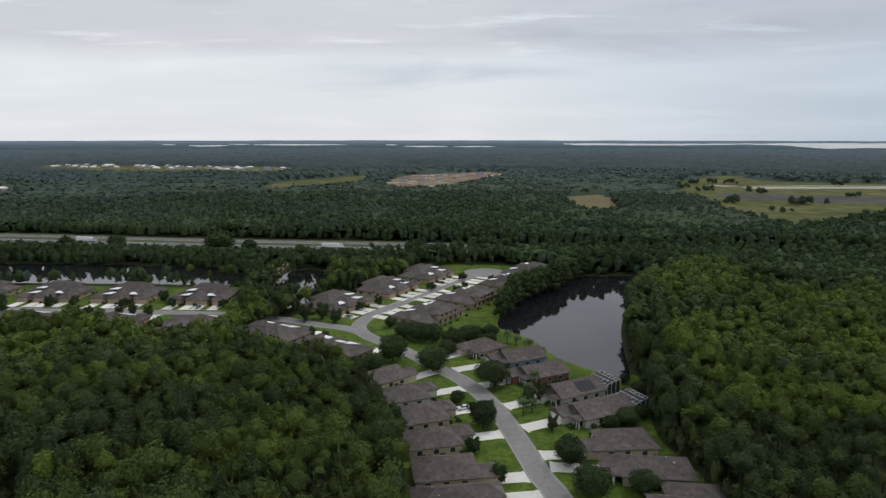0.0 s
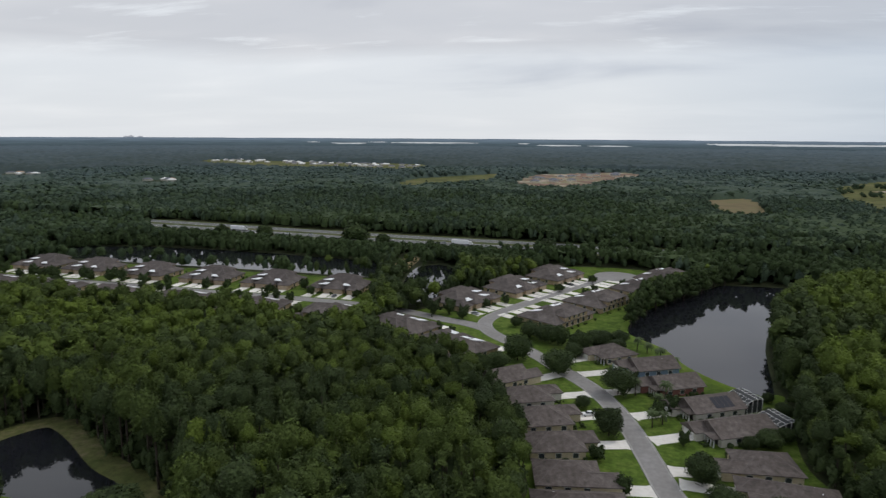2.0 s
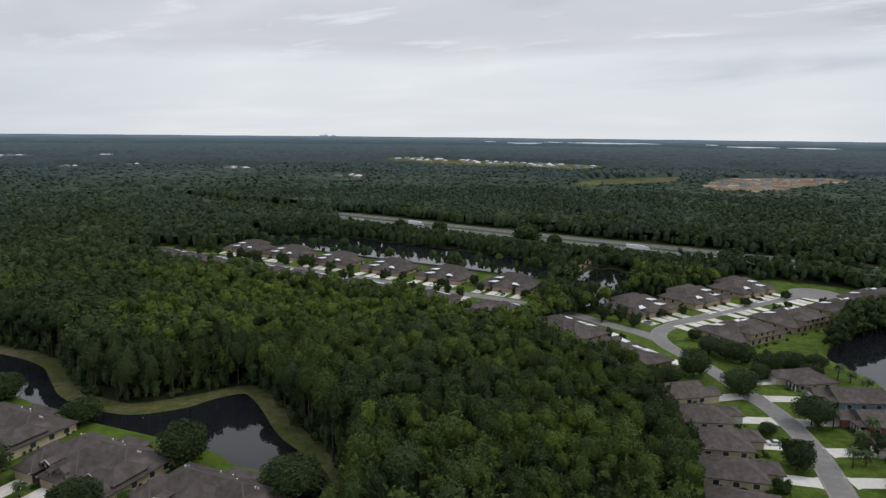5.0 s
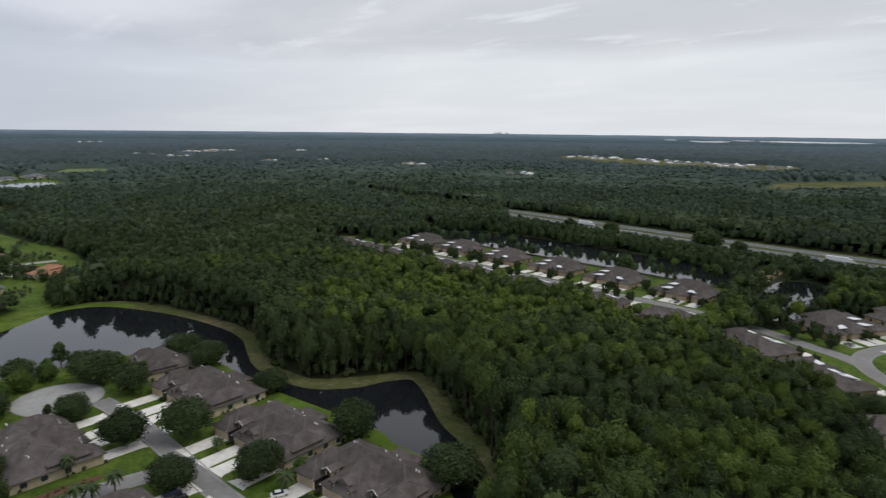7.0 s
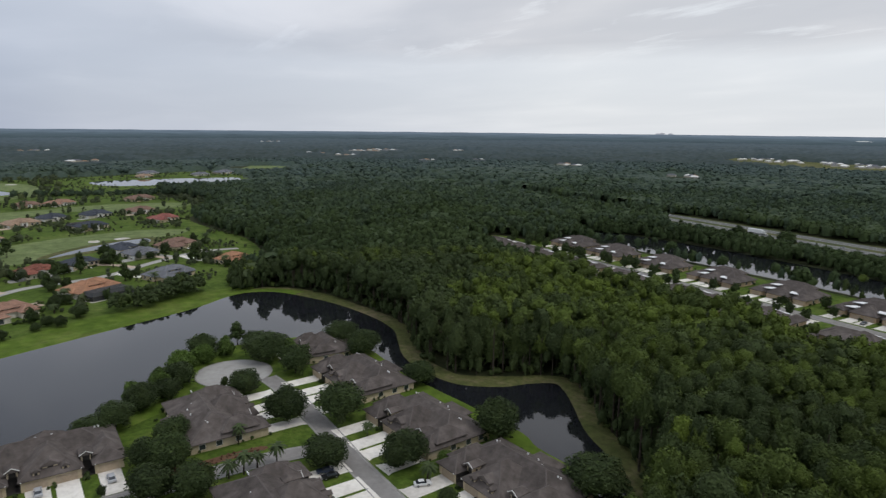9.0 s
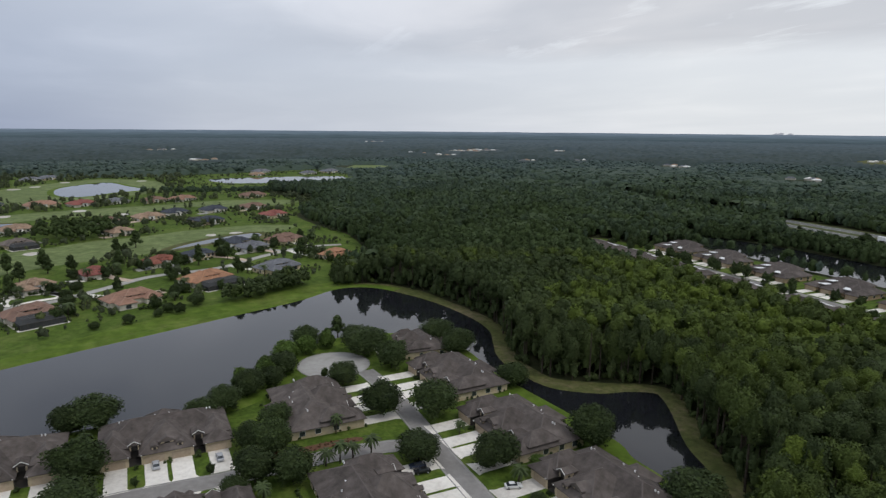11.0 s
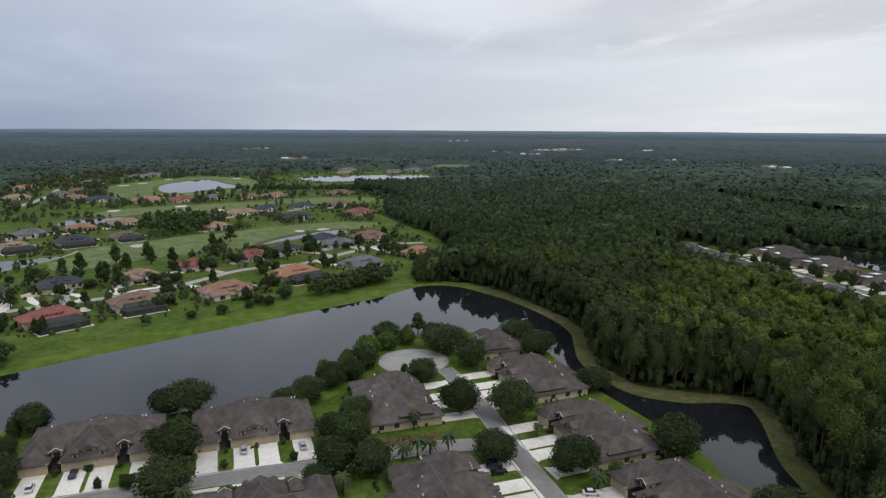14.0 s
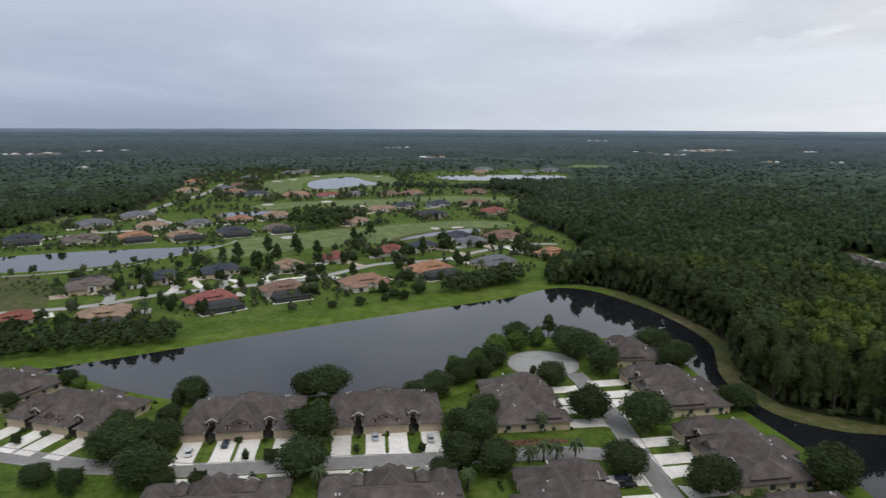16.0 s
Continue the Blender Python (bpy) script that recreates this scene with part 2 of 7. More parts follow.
for key, c in dict(shingle=(0.128, 0.110, 0.101), shingle_grey=(0.128, 0.108, 0.098), slate=(0.085, 0.092, 0.108), grey=(0.21, 0.215, 0.23), greybrown=(0.21, 0.18, 0.16), brown=(0.27, 0.18, 0.14),
                   tan=(0.38, 0.28, 0.20), salmon=(0.37, 0.24, 0.175), orange=(0.42, 0.22, 0.125), red=(0.32, 0.12, 0.09), russet=(0.28, 0.12, 0.09), trim=(0.7, 0.7, 0.68)).items():
    M["cap_" + key] = surface(key + "_ridge_tiles", [tuple(v * k for v in c) for k in (0.85, 1.0)], 1.5, 0.85, 0.2, 0.2, 0.3)
M["stucco"] = surface("beige_stucco", [(0.44, 0.36, 0.235), (0.53, 0.44, 0.30), (0.60, 0.51, 0.37)], 0.7, 0.9, 0.15, 0.2, 0.15, random_tone=0.14, fine=6.0)
M["stucco_tan"] = surface("tan_stucco", [(0.36, 0.265, 0.165), (0.46, 0.345, 0.225), (0.53, 0.41, 0.28)], 0.7, 0.9, 0.15, 0.2, 0.15, random_tone=0.1, fine=6.0)
M["stucco_white"] = surface("cream_stucco", [(0.48, 0.44, 0.37), (0.56, 0.52, 0.45), (0.62, 0.59, 0.52)], 0.7, 0.9, 0.15, 0.2, 0.15, random_tone=0.12, fine=6.0)
M["siding_blue"] = surface("blue_grey_siding", [(0.17, 0.24, 0.32), (0.22, 0.30, 0.39)], 1.0, 0.8, 0.1, 0.2, 0.2)
M["siding_red"] = surface("brick_red_siding", [(0.20, 0.085, 0.07), (0.27, 0.12, 0.10)], 1.0, 0.8, 0.1, 0.2, 0.2)
M["trim"] = surface("white_trim", [(0.68, 0.67, 0.64), (0.78, 0.77, 0.74)], 1.5, 0.6, 0.05, 0.3, 0.3)
M["membrane"] = surface("white_membrane", [(0.74, 0.74, 0.74), (0.84, 0.84, 0.84)], 0.8, 0.5, 0.05, 0.3, 0.3)
M["garage"] = surface("garage_door_paint", [(0.38, 0.30, 0.215), (0.47, 0.38, 0.28)], 1.2, 0.6, 0.05, 0.3, 0.3, random_tone=0.15)
# near-black tone paints the shade in house entries; louvres and doors share it
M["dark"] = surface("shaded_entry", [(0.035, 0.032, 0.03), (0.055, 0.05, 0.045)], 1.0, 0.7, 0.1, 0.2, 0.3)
M["glass"] = surface("window_glass", [(0.03, 0.036, 0.042), (0.05, 0.056, 0.062)], 0.4, 0.08, 0, 0.6, 0.2)
M["solar"] = surface("solar_panel", [(0.010, 0.012, 0.02), (0.02, 0.022, 0.035)], 0.5, 0.5, 0, 0.15, 0.2)
M["screen"] = surface("screen_mesh", [(0.035, 0.037, 0.038), (0.055, 0.057, 0.058)], 1.5, 0.7, 0.1, 0.2, 0.3)
M["bronze"] = surface("bronze_frame", [(0.06, 0.052, 0.046), (0.08, 0.07, 0.06)], 1.5, 0.5, 0.1, 0.3, 0.3)
M["metal"] = surface("galvanised_metal", [(0.42, 0.42, 0.42), (0.52, 0.52, 0.52)], 3.0, 0.4, 0.05, 0.5, 0.5, metal=0.6)
M["rubber"] = surface("tyre_rubber", [(0.02, 0.02, 0.02), (0.03, 0.03, 0.03)], 3.0, 0.8, 0.05, 0.2, 0.5)
for key, c in dict(white=(0.72, 0.72, 0.71), silver=(0.42, 0.43, 0.45), black=(0.016, 0.016, 0.018), navy=(0.025, 0.035, 0.06), grey_paint=(0.14, 0.145, 0.15)).items():
    M["car_" + key] = surface("car_paint_" + key, [tuple(v * 0.95 for v in c), c], 2.0, 0.25, 0, 0.5, 0.4)
M["bark"] = surface("bark", [(0.035, 0.028, 0.021), (0.055, 0.044, 0.034), (0.095, 0.080, 0.065)], 1.5, 0.95, 0.4, 0.1, 0.3)
# garden leaves greyed in their colour to stand in for haze
M["leaf_garden_hazed"] = surface("hazed_garden_leaves", [(0.036, 0.047, 0.024), (0.048, 0.061, 0.030), (0.064, 0.079, 0.038)], 1.1, 0.8, 0, 0.2, 0.012, tint=(0.105, 0.128, 0.038), spread=0.08, mottle=0.7)
M["leaf"] = surface("wood_leaves", [(0.029, 0.044, 0.015), (0.038, 0.056, 0.018), (0.052, 0.071, 0.023)], 1.1, 0.8, 0, 0.2, 0.012, tint=(0.100, 0.138, 0.020), spread=0.07, mottle=0.9)
# the blue-green tint is haze put into the leaf colour, blended by distance
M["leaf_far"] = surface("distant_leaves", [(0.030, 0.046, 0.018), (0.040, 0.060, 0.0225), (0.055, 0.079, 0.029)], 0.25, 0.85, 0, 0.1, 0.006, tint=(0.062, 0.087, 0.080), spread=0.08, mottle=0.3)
M["leaf_street"] = surface("oak_leaves", [(0.022, 0.037, 0.010), (0.032, 0.050, 0.013), (0.048, 0.068, 0.018)], 0.5, 0.8, 0, 0.25, 0.1, random_tone=0.2, spread=0.14, mottle=1.0)
M["leaf_light"] = surface("light_leaves", [(0.045, 0.080, 0.012), (0.065, 0.108, 0.018), (0.09, 0.135, 0.028)], 0.5, 0.8, 0, 0.25, 0.1, random_tone=0.2, spread=0.25)
M["leaf_pine"] = surface("pine_needles", [(0.024, 0.040, 0.012), (0.038, 0.058, 0.017), (0.055, 0.076, 0.024)], 0.5, 0.85, 0, 0.2, 0.1, random_tone=0.2, spread=0.25)
M["frond"] = surface("palm_fronds", [(0.030, 0.048, 0.013), (0.046, 0.068, 0.020), (0.068, 0.092, 0.032)], 0.8, 0.7, 0, 0.3, 0.2, random_tone=0.2)
# blue-grey leaf colours hold the haze over the far canopy
M["canopy_far"] = surface("hazed_canopy_leaves", [(0.033, 0.047, 0.042), (0.041, 0.057, 0.052), (0.050, 0.068, 0.063)], 0.02, 0.9, 0, 0.1, 0.004, tint=(0.072, 0.099, 0.114))


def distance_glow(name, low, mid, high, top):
    """A glowing backdrop of far land: woods below, haze painted bluer towards the skyline, with faint level streaks."""
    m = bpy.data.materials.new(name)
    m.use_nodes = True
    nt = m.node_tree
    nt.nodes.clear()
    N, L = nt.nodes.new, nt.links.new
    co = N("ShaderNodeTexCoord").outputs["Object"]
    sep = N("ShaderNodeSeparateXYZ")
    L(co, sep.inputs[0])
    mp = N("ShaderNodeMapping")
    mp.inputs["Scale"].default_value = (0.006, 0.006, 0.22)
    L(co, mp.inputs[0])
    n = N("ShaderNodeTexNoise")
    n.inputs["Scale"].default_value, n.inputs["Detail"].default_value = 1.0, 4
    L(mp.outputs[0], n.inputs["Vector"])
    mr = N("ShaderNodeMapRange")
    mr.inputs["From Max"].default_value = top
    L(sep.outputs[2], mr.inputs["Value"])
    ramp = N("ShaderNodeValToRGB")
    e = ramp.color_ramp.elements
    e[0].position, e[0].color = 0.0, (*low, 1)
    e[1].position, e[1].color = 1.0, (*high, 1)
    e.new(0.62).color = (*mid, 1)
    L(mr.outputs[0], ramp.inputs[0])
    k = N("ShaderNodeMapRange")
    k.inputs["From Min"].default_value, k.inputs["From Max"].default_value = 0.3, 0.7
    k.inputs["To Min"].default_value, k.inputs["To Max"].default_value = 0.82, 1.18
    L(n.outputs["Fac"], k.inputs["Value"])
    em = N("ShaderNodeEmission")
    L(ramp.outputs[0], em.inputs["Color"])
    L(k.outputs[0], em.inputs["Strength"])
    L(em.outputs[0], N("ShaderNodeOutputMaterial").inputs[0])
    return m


M["far_land_glow"] = distance_glow("far_land_glow", (0.056, 0.079, 0.088), (0.090, 0.126, 0.155), (0.150, 0.198, 0.255), 60.0)
# emission stands in for the sky mirrored in the bay
M["far_bay_glow"] = distance_glow("far_bay_glow", (0.52, 0.55, 0.58), (0.52, 0.55, 0.58), (0.55, 0.58, 0.61), 66.0)
# the towers' haze is put into a pale glow
M["far_tower_glow"] = distance_glow("far_tower_glow", (0.30, 0.33, 0.38), (0.34, 0.36, 0.41), (0.36, 0.38, 0.43), 120.0)


def water_material(name, colour, rough, wave):
    m = surface(name, [tuple(v * 0.8 for v in colour), colour], 0.05, rough, 0, 0.5, 0.01)
    nt = m.node_tree
    bsdf = nt.nodes["Principled BSDF"]
    bsdf.inputs["IOR"].default_value = 1.47
    co = nt.nodes.new("ShaderNodeTexCoord")
    n = nt.nodes.new("ShaderNodeTexNoise")
    n.inputs["Scale"].default_value, n.inputs["Detail"].default_value = 0.9, 3
    bp = nt.nodes.new("ShaderNodeBump")
    bp.inputs["Strength"].default_value, bp.inputs["Distance"].default_value = wave, 0.05
    nt.links.new(co.outputs["Object"], n.inputs["Vector"])
    nt.links.new(n.outputs["Fac"], bp.inputs["Height"])
    nt.links.new(bp.outputs[0], bsdf.inputs["Normal"])
    return m


M["water"] = water_material("pond_water", (0.013, 0.014, 0.017), 0.012, 0.03)


# ---- building helpers ----
def obj_from(name, verts, faces, material, parent=None):
    me = bpy.data.meshes.new(name)
    me.from_pydata([tuple(v) for v in verts], [], faces)
    me.materials.append(material)
    me.update()
    ob = new(name, me)
    if parent:
        ob.parent = parent
    return ob


def part(name, bm, material, parent, label=""):
    me = bpy.data.meshes.new(name)
    bmesh.ops.recalc_face_normals(bm, faces=bm.faces)
    bm.to_mesh(me)
    bm.free()
    me.materials.append(material)
    ob = new(name, me)
    ob.parent = parent
    return tagged(ob, label)


def thing(name, label, category, m=None, group="", kind=""):
    ob = new(name)
    ob.empty_display_size = 0.5
    if m is not None:
        ob.matrix_basis = m
    return tagged(ob, label, category, group, kind)


def box(bm, x0, x1, y0, y1, z0, z1):
    v = [bm.verts.new((x, y, z)) for z in (z0, z1) for x, y in ((x0, y0), (x1, y0), (x1, y1), (x0, y1))]
    for f in ((3, 2, 1, 0), (4, 5, 6, 7), (0, 1, 5, 4), (1, 2, 6, 5), (2, 3, 7, 6), (3, 0, 4, 7)):
        bm.faces.new([v[i] for i in f])


def boxes(*rows):
    bm = bmesh.new()
    for r in rows:
        box(bm, *r)
    return bm


def hip(bm, x0, x1, y0, y1, z, slope=0.5, along="x", ends="hh", thick=0.22):
    """A hipped or gabled roof solid over a rectangle, its ridge along x or y; ends: h hipped, g gabled."""
    if along == "y":
        a0, a1, b0, b1 = y0, y1, x0, x1
    else:
        a0, a1, b0, b1 = x0, x1, y0, y1
    half = (b1 - b0) / 2
    top = z + half * slope
    r0 = a0 + (half if ends[0] == "h" else 0.0)
    r1 = a1 - (half if ends[1] == "h" else 0.0)
    if r0 > r1:
        r0 = r1 = (a0 + a1) / 2
        top = z + (a1 - a0) / 2 * slope

    def at(a, b, c):
        return bm.verts.new((b, a, c) if along == "y" else (a, b, c))

    low = [at(a, b, z - thick) for a, b in ((a0, b0), (a1, b0), (a1, b1), (a0, b1))]
    eave = [at(a, b, z) for a, b in ((a0, b0), (a1, b0), (a1, b1), (a0, b1))]
    mid = (b0 + b1) / 2
    p, q = at(r0, mid, top), at(r1, mid, top)
    bm.faces.new(low[::-1])
    for i in range(4):
        j = (i + 1) % 4
        bm.faces.new((low[i], low[j], eave[j], eave[i]))
    bm.faces.new((eave[0], eave[1], q, p))
    bm.faces.new((eave[2], eave[3], p, q))
    bm.faces.new((eave[1], eave[2], q))
    bm.faces.new((eave[3], eave[0], p))
    return top


def spline(pts, closed=False, n=6):
    pts = [Vector((*p, 0)[:3]) for p in pts]
    out, m = [], len(pts)
    for i in range(m if closed else m - 1):
        if closed:
            p0, p1, p2, p3 = (pts[(i + k) % m] for k in (-1, 0, 1, 2))
        else:
            p1, p2 = pts[i], pts[i + 1]
            p0, p3 = pts[max(i - 1, 0)], pts[min(i + 2, m - 1)]
        for k in range(n):
            t = k / n
            out.append(0.5 * (2 * p1 + (p2 - p0) * t + (2 * p0 - 5 * p1 + 4 * p2 - p3) * t * t + (3 * p1 - p0 - 3 * p2 + p3) * t ** 3))
    if not closed:
        out.append(pts[-1])
    return [(p.x, p.y) for p in out]


def inside(poly, x, y):
    """Which of the points lie in the polygon."""
    hit = np.zeros(x.shape, bool)
    n = len(poly)
    for i in range(n):
        (x0, y0), (x1, y1) = poly[i], poly[(i + 1) % n]
        if y0 == y1:
            continue
        hit ^= ((y0 > y) != (y1 > y)) & (x < (x1 - x0) * (y - y0) / (y1 - y0) + x0)
    return hit


def near_line(pts, x, y):
    """Distance of points to a polyline."""
    best = np.full(x.shape, 1e9)
    for (x0, y0), (x1, y1) in zip(pts, pts[1:]):
        dx, dy = x1 - x0, y1 - y0
        k = np.clip(((x - x0) * dx + (y - y0) * dy) / (dx * dx + dy * dy + 1e-9), 0, 1)
        best = np.minimum(best, np.hypot(x - x0 - k * dx, y - y0 - k * dy))
    return best


def area_of(poly):
    return sum(a[0] * b[1] - b[0] * a[1] for a, b in zip(poly, poly[1:] + poly[:1])) / 2


def sheet(name, poly, z, material, label, category, smooth=4, kind="structure"):
    pts = spline(poly, True, smooth) if smooth else list(poly)
    if area_of(pts) < 0:
        pts = pts[::-1]
    ob = obj_from(name, [(x, y, z) for x, y in pts], [tuple(range(len(pts)))], material)
    return tagged(ob, label, category, kind=kind)


def offset(pts, d, closed=False):
    """The line moved to its left by d."""
    out, n = [], len(pts)
    for i in range(n):
        if closed:
            a, b = pts[i - 1], pts[(i + 1) % n]
        else:
            a, b = pts[max(i - 1, 0)], pts[min(i + 1, n - 1)]
        dx, dy = b[0] - a[0], b[1] - a[1]
        s = math.hypot(dx, dy) or 1
        out.append((pts[i][0] - dy / s * d, pts[i][1] + dx / s * d))
    return out


def ribbon(name, pts, profile, material, label="", category="", closed=False, parent=None, kind="structure"):
    """A strip along a line; profile: rows of (offset to the left, height)."""
    rings = [[(x, y, h) for x, y in offset(pts, d, closed)] for d, h in profile]
    n, verts, faces = len(pts), [v for r in rings for v in r], []
    for k in range(len(rings) - 1):
        for i in range(n if closed else n - 1):
            j = (i + 1) % n
            faces.append((k * n + j, k * n + i, (k + 1) * n + i, (k + 1) * n + j))
    ob = obj_from(name, verts, faces, material, parent)
    return tagged(ob, label, category, kind=kind if label else "")


def road(name, line, width, label, smooth=8, top="asphalt"):
    pts = spline(line, False, smooth)
    h = width / 2
    ob = ribbon(name, pts, [(-h, 0.05), (0, 0.11), (h, 0.05)], M[top], label, "road")
    for s in (-1, 1):
        prof = [(s * (h - 0.05), 0.055), (s * (h + 0.35), 0.06), (s * (h + 0.42), 0.2), (s * (h + 0.62), 0.2), (s * (h + 0.66), 0.0)]
        ribbon("kerb", pts, prof if s > 0 else prof, M["kerb"], parent=ob)
    return pts


# ---- ground, water and roads ----
R_FAR = 4850
ring = [(R_FAR * math.cos(k * math.tau / 96), R_FAR * math.sin(k * math.tau / 96)) for k in range(96)]
sheet("ground", ring, 0.0, M["forest_floor"], "dark leaf-strewn woodland ground reaching the horizon", "ground", smooth=0)

LAKE_WEST = spline([(-250, -150), (-252, -120), (-281, -54), (-295, -23), (-320, 38), (-336, 77), (-351, 100), (-354, 114), (-345, 128), (-319, 140), (-297, 146), (-270, 149), (-250, 147), (-236, 141), (-221, 134), (-209, 131), (-197, 131),
                    (-187, 132), (-179, 136), (-171, 146), (-168, 156), (-163, 164), (-157, 163), (-146, 156.5), (-129, 145), (-113, 138), (-98, 127), (-90, 118), (-97, 114), (-113, 124), (-130, 124.5), (-145, 127), (-201, 122), (-215, 123), (-234, 124),
                    (-254, 120), (-262, 108), (-268, 92), (-266, 74), (-256, 58), (-243, 49), (-227, 40), (-216, 22), (-214, -17), (-212, -43), (-216, -65), (-228, -88), (-242, -110), (-246, -135)], True, 5)
LAKE_EAST = spline([(27, 312), (36, 345), (61, 384), (83, 413), (97, 425), (142, 424), (150, 408), (120, 366), (97, 330), (86, 300), (80, 273), (76, 252), (72, 238), (66, 242), (58, 249), (51, 259), (46, 269), (41, 287), (33, 298)], True, 5)
POND_ROW = spline([(-400, 425), (-370, 412), (-313, 406), (-247, 403.5), (-183, 401), (-136, 397), (-128, 405), (-130, 425), (-142, 446), (-205, 460), (-300, 468), (-380, 462), (-410, 445)], True, 5)
POND_GATE = spline([(-94, 344), (-80, 345), (-74, 362), (-72, 390), (-78, 430), (-92, 448), (-106, 440), (-108, 415), (-103, 375), (-100, 355)], True, 5)
POND_GOLF = spline([(-431, -260), (-426, -207), (-440, -170), (-466, -139), (-498, -116), (-514, -110), (-506, -136), (-499, -178), (-489, -225), (-470, -262)], True, 5)
POND_GREEN = spline([(-1022, -92), (-1112, -88), (-1189, -32), (-1110, -2), (-1037, 21), (-1000, -20), (-966, -42), (-960, -72)], True, 5)
POND_FAR = spline([(-1205, 130), (-1222, 214), (-1215, 300), (-1197, 365), (-1120, 345), (-1095, 270), (-1090, 192), (-1119, 138)], True, 5)
POND_HOLE = spline([(-520, 26), (-543, 42), (-565, 70), (-576, 98), (-558, 100), (-548, 80), (-534, 50)], True, 5)
POND_STRIP = spline([(-668, -141), (-686, -99), (-718, -97), (-704, -148)], True, 5)
WATERS = [("lake_west", LAKE_WEST, "still dark retention lake winding behind the villas"), ("lake_east", LAKE_EAST, "still grey lake beside the curved street"),
          ("pond_row", POND_ROW, "long dark pond behind the row of villas"), ("pond_gate", POND_GATE, "small dark pond among trees"),
          ("pond_golf", POND_GOLF, "calm pond beside the golf course"), ("pond_green", POND_GREEN, "pale pond round a golf green"),
          ("pond_far", POND_FAR, "distant pale pond in front of houses"), ("pond_hole", POND_HOLE, "small pond between golf houses"), ("pond_strip", POND_STRIP, "narrow pond beside a fairway")]

for name, poly, label in WATERS:
    sheet("water_" + name, poly, 0.14, M["water"], label, "water", smooth=0)
    side = 1 if area_of(poly) > 0 else -1
    profile = [(side * d, h) for d, h in ((0.9, 0.08), (-0.4, 0.32), (-2.2, 0.42), (-5.5, 0.28), (-7.5, 0.03))]
    if name in ("pond_row", "pond_gate", "lake_east"):
        profile = [(d * 0.45, h) for d, h in profile]
    if name == "lake_east":
        for tag, line, top in (("lawn_side", poly[58:] + poly[:9], "lush_bank"), ("wood_side", poly[8:59], "forest_floor")):
            ribbon("bank_" + tag, line, profile, M[top], "grass bank sloping into the lake" if tag == "lawn_side" else "dark leafy bank under the trees", "bank")
        continue
    if name == "lake_west":
        for tag, a, b in (("west", 0, 42), ("north", 42, 140), ("south", 140, len(poly) + 1)):
            ribbon("bank_" + tag, (poly + poly[:1])[a:b + 1], profile, M["rough_grass" if tag == "north" else "lush_bank"], "mown grass bank sloping into the lake", "bank")
        continue
    ribbon("bank_" + name, poly, profile, M["lush_bank" if name in ("pond_golf", "pond_green", "pond_far") else "forest_floor" if name in ("pond_row", "pond_gate") else "rough_grass"], "mown grass bank sloping into the water", "bank", closed=True)

# lawns
LAWN_EAST = [(-9.5, 105), (-9.5, 158), (-13.5, 175), (-18.5, 192), (-24.5, 210), (-37, 232), (-50, 244), (-76, 264), (-93, 284), (-90, 302), (-84, 322), (-74, 336), (-66, 376), (-50, 380), (-38, 412), (-28, 414), (-18, 458), (8, 466), (42, 464), (76, 446), (74, 420), (58, 398), (46, 378),
             (34, 352), (29, 320), (33, 304), (43, 292), (48, 273), (55, 263), (62, 252), (74, 241), (76, 226), (70, 206), (67.5, 186), (71.5, 168), (71, 150), (71, 105)]
LAWN_ROW = [(-98, 284), (-113, 279), (-146, 280), (-202, 287), (-274, 296), (-354, 304), (-425, 316), (-440, 336), (-432, 364), (-392, 370), (-387, 402), (-350, 404), (-250, 398), (-180, 396), (-118, 392), (-110, 350)]
LAWN_WEST = [(-78, 112), (-100, 121), (-130, 127), (-172, 129), (-201, 125), (-236, 127), (-256, 121), (-264, 108), (-272, 92), (-268, 72), (-258, 55), (-230, 42), (-218, 22), (-216, -17), (-214, -43), (-218, -65), (-230, -88), (-245, -112), (-255, -150), (-220, -215), (-120, -200), (-70, -100)]
BANK_OUTER = [(-80, 106), (-84, 117), (-95, 129), (-107, 139), (-126, 148.5), (-134, 154), (-148, 163.5), (-163, 170), (-171, 166), (-177, 155), (-186, 143), (-196, 136.5), (-217, 138), (-239, 148.5), (-264, 156), (-291, 153.5), (-326, 149), (-352, 137), (-362, 118)]
GOLF = [(-250, -165), (-252, -130), (-269, -83), (-295, -23), (-320, 38), (-336, 77), (-354, 103), (-364, 108), (-378, 110), (-398, 116), (-416, 124), (-426, 148), (-452, 158), (-537, 170), (-604, 160), (-688, 160), (-751, 212), (-826, 210), (-960, 180), (-1090, 335), (-1182, 385), (-1240, 400), (-1420, 380), (-1380, 266), (-1304, 57), (-1310, -55), (-1402, -200),
        (-1354, -283), (-1100, -300), (-860, -262), (-720, -250), (-690, -300), (-564, -320), (-430, -300), (-330, -230)]
sheet("lawn_east", LAWN_EAST, 0.03, M["lawn"], "mown green lawns round the brown-roofed houses", "lawn")
sheet("lawn_row", LAWN_ROW, 0.03, M["lawn"], "mown green lawns along the row of villas", "lawn")
sheet("lawn_west", LAWN_WEST, 0.03, M["lawn"], "mown green lawns between villas and lake", "lawn")
sheet("bank_strip_north", BANK_OUTER + [(-330, 125), (-290, 140), (-230, 130), (-190, 125), (-150, 140), (-110, 125)], 0.025, M["rough_grass"], "strip of yellowed grass between pond and woods", "grass strip", smooth=3)
sheet("lawn_golf", GOLF, 0.02, M["golf_lawn"], "green lawns of the golf community", "lawn", smooth=3)
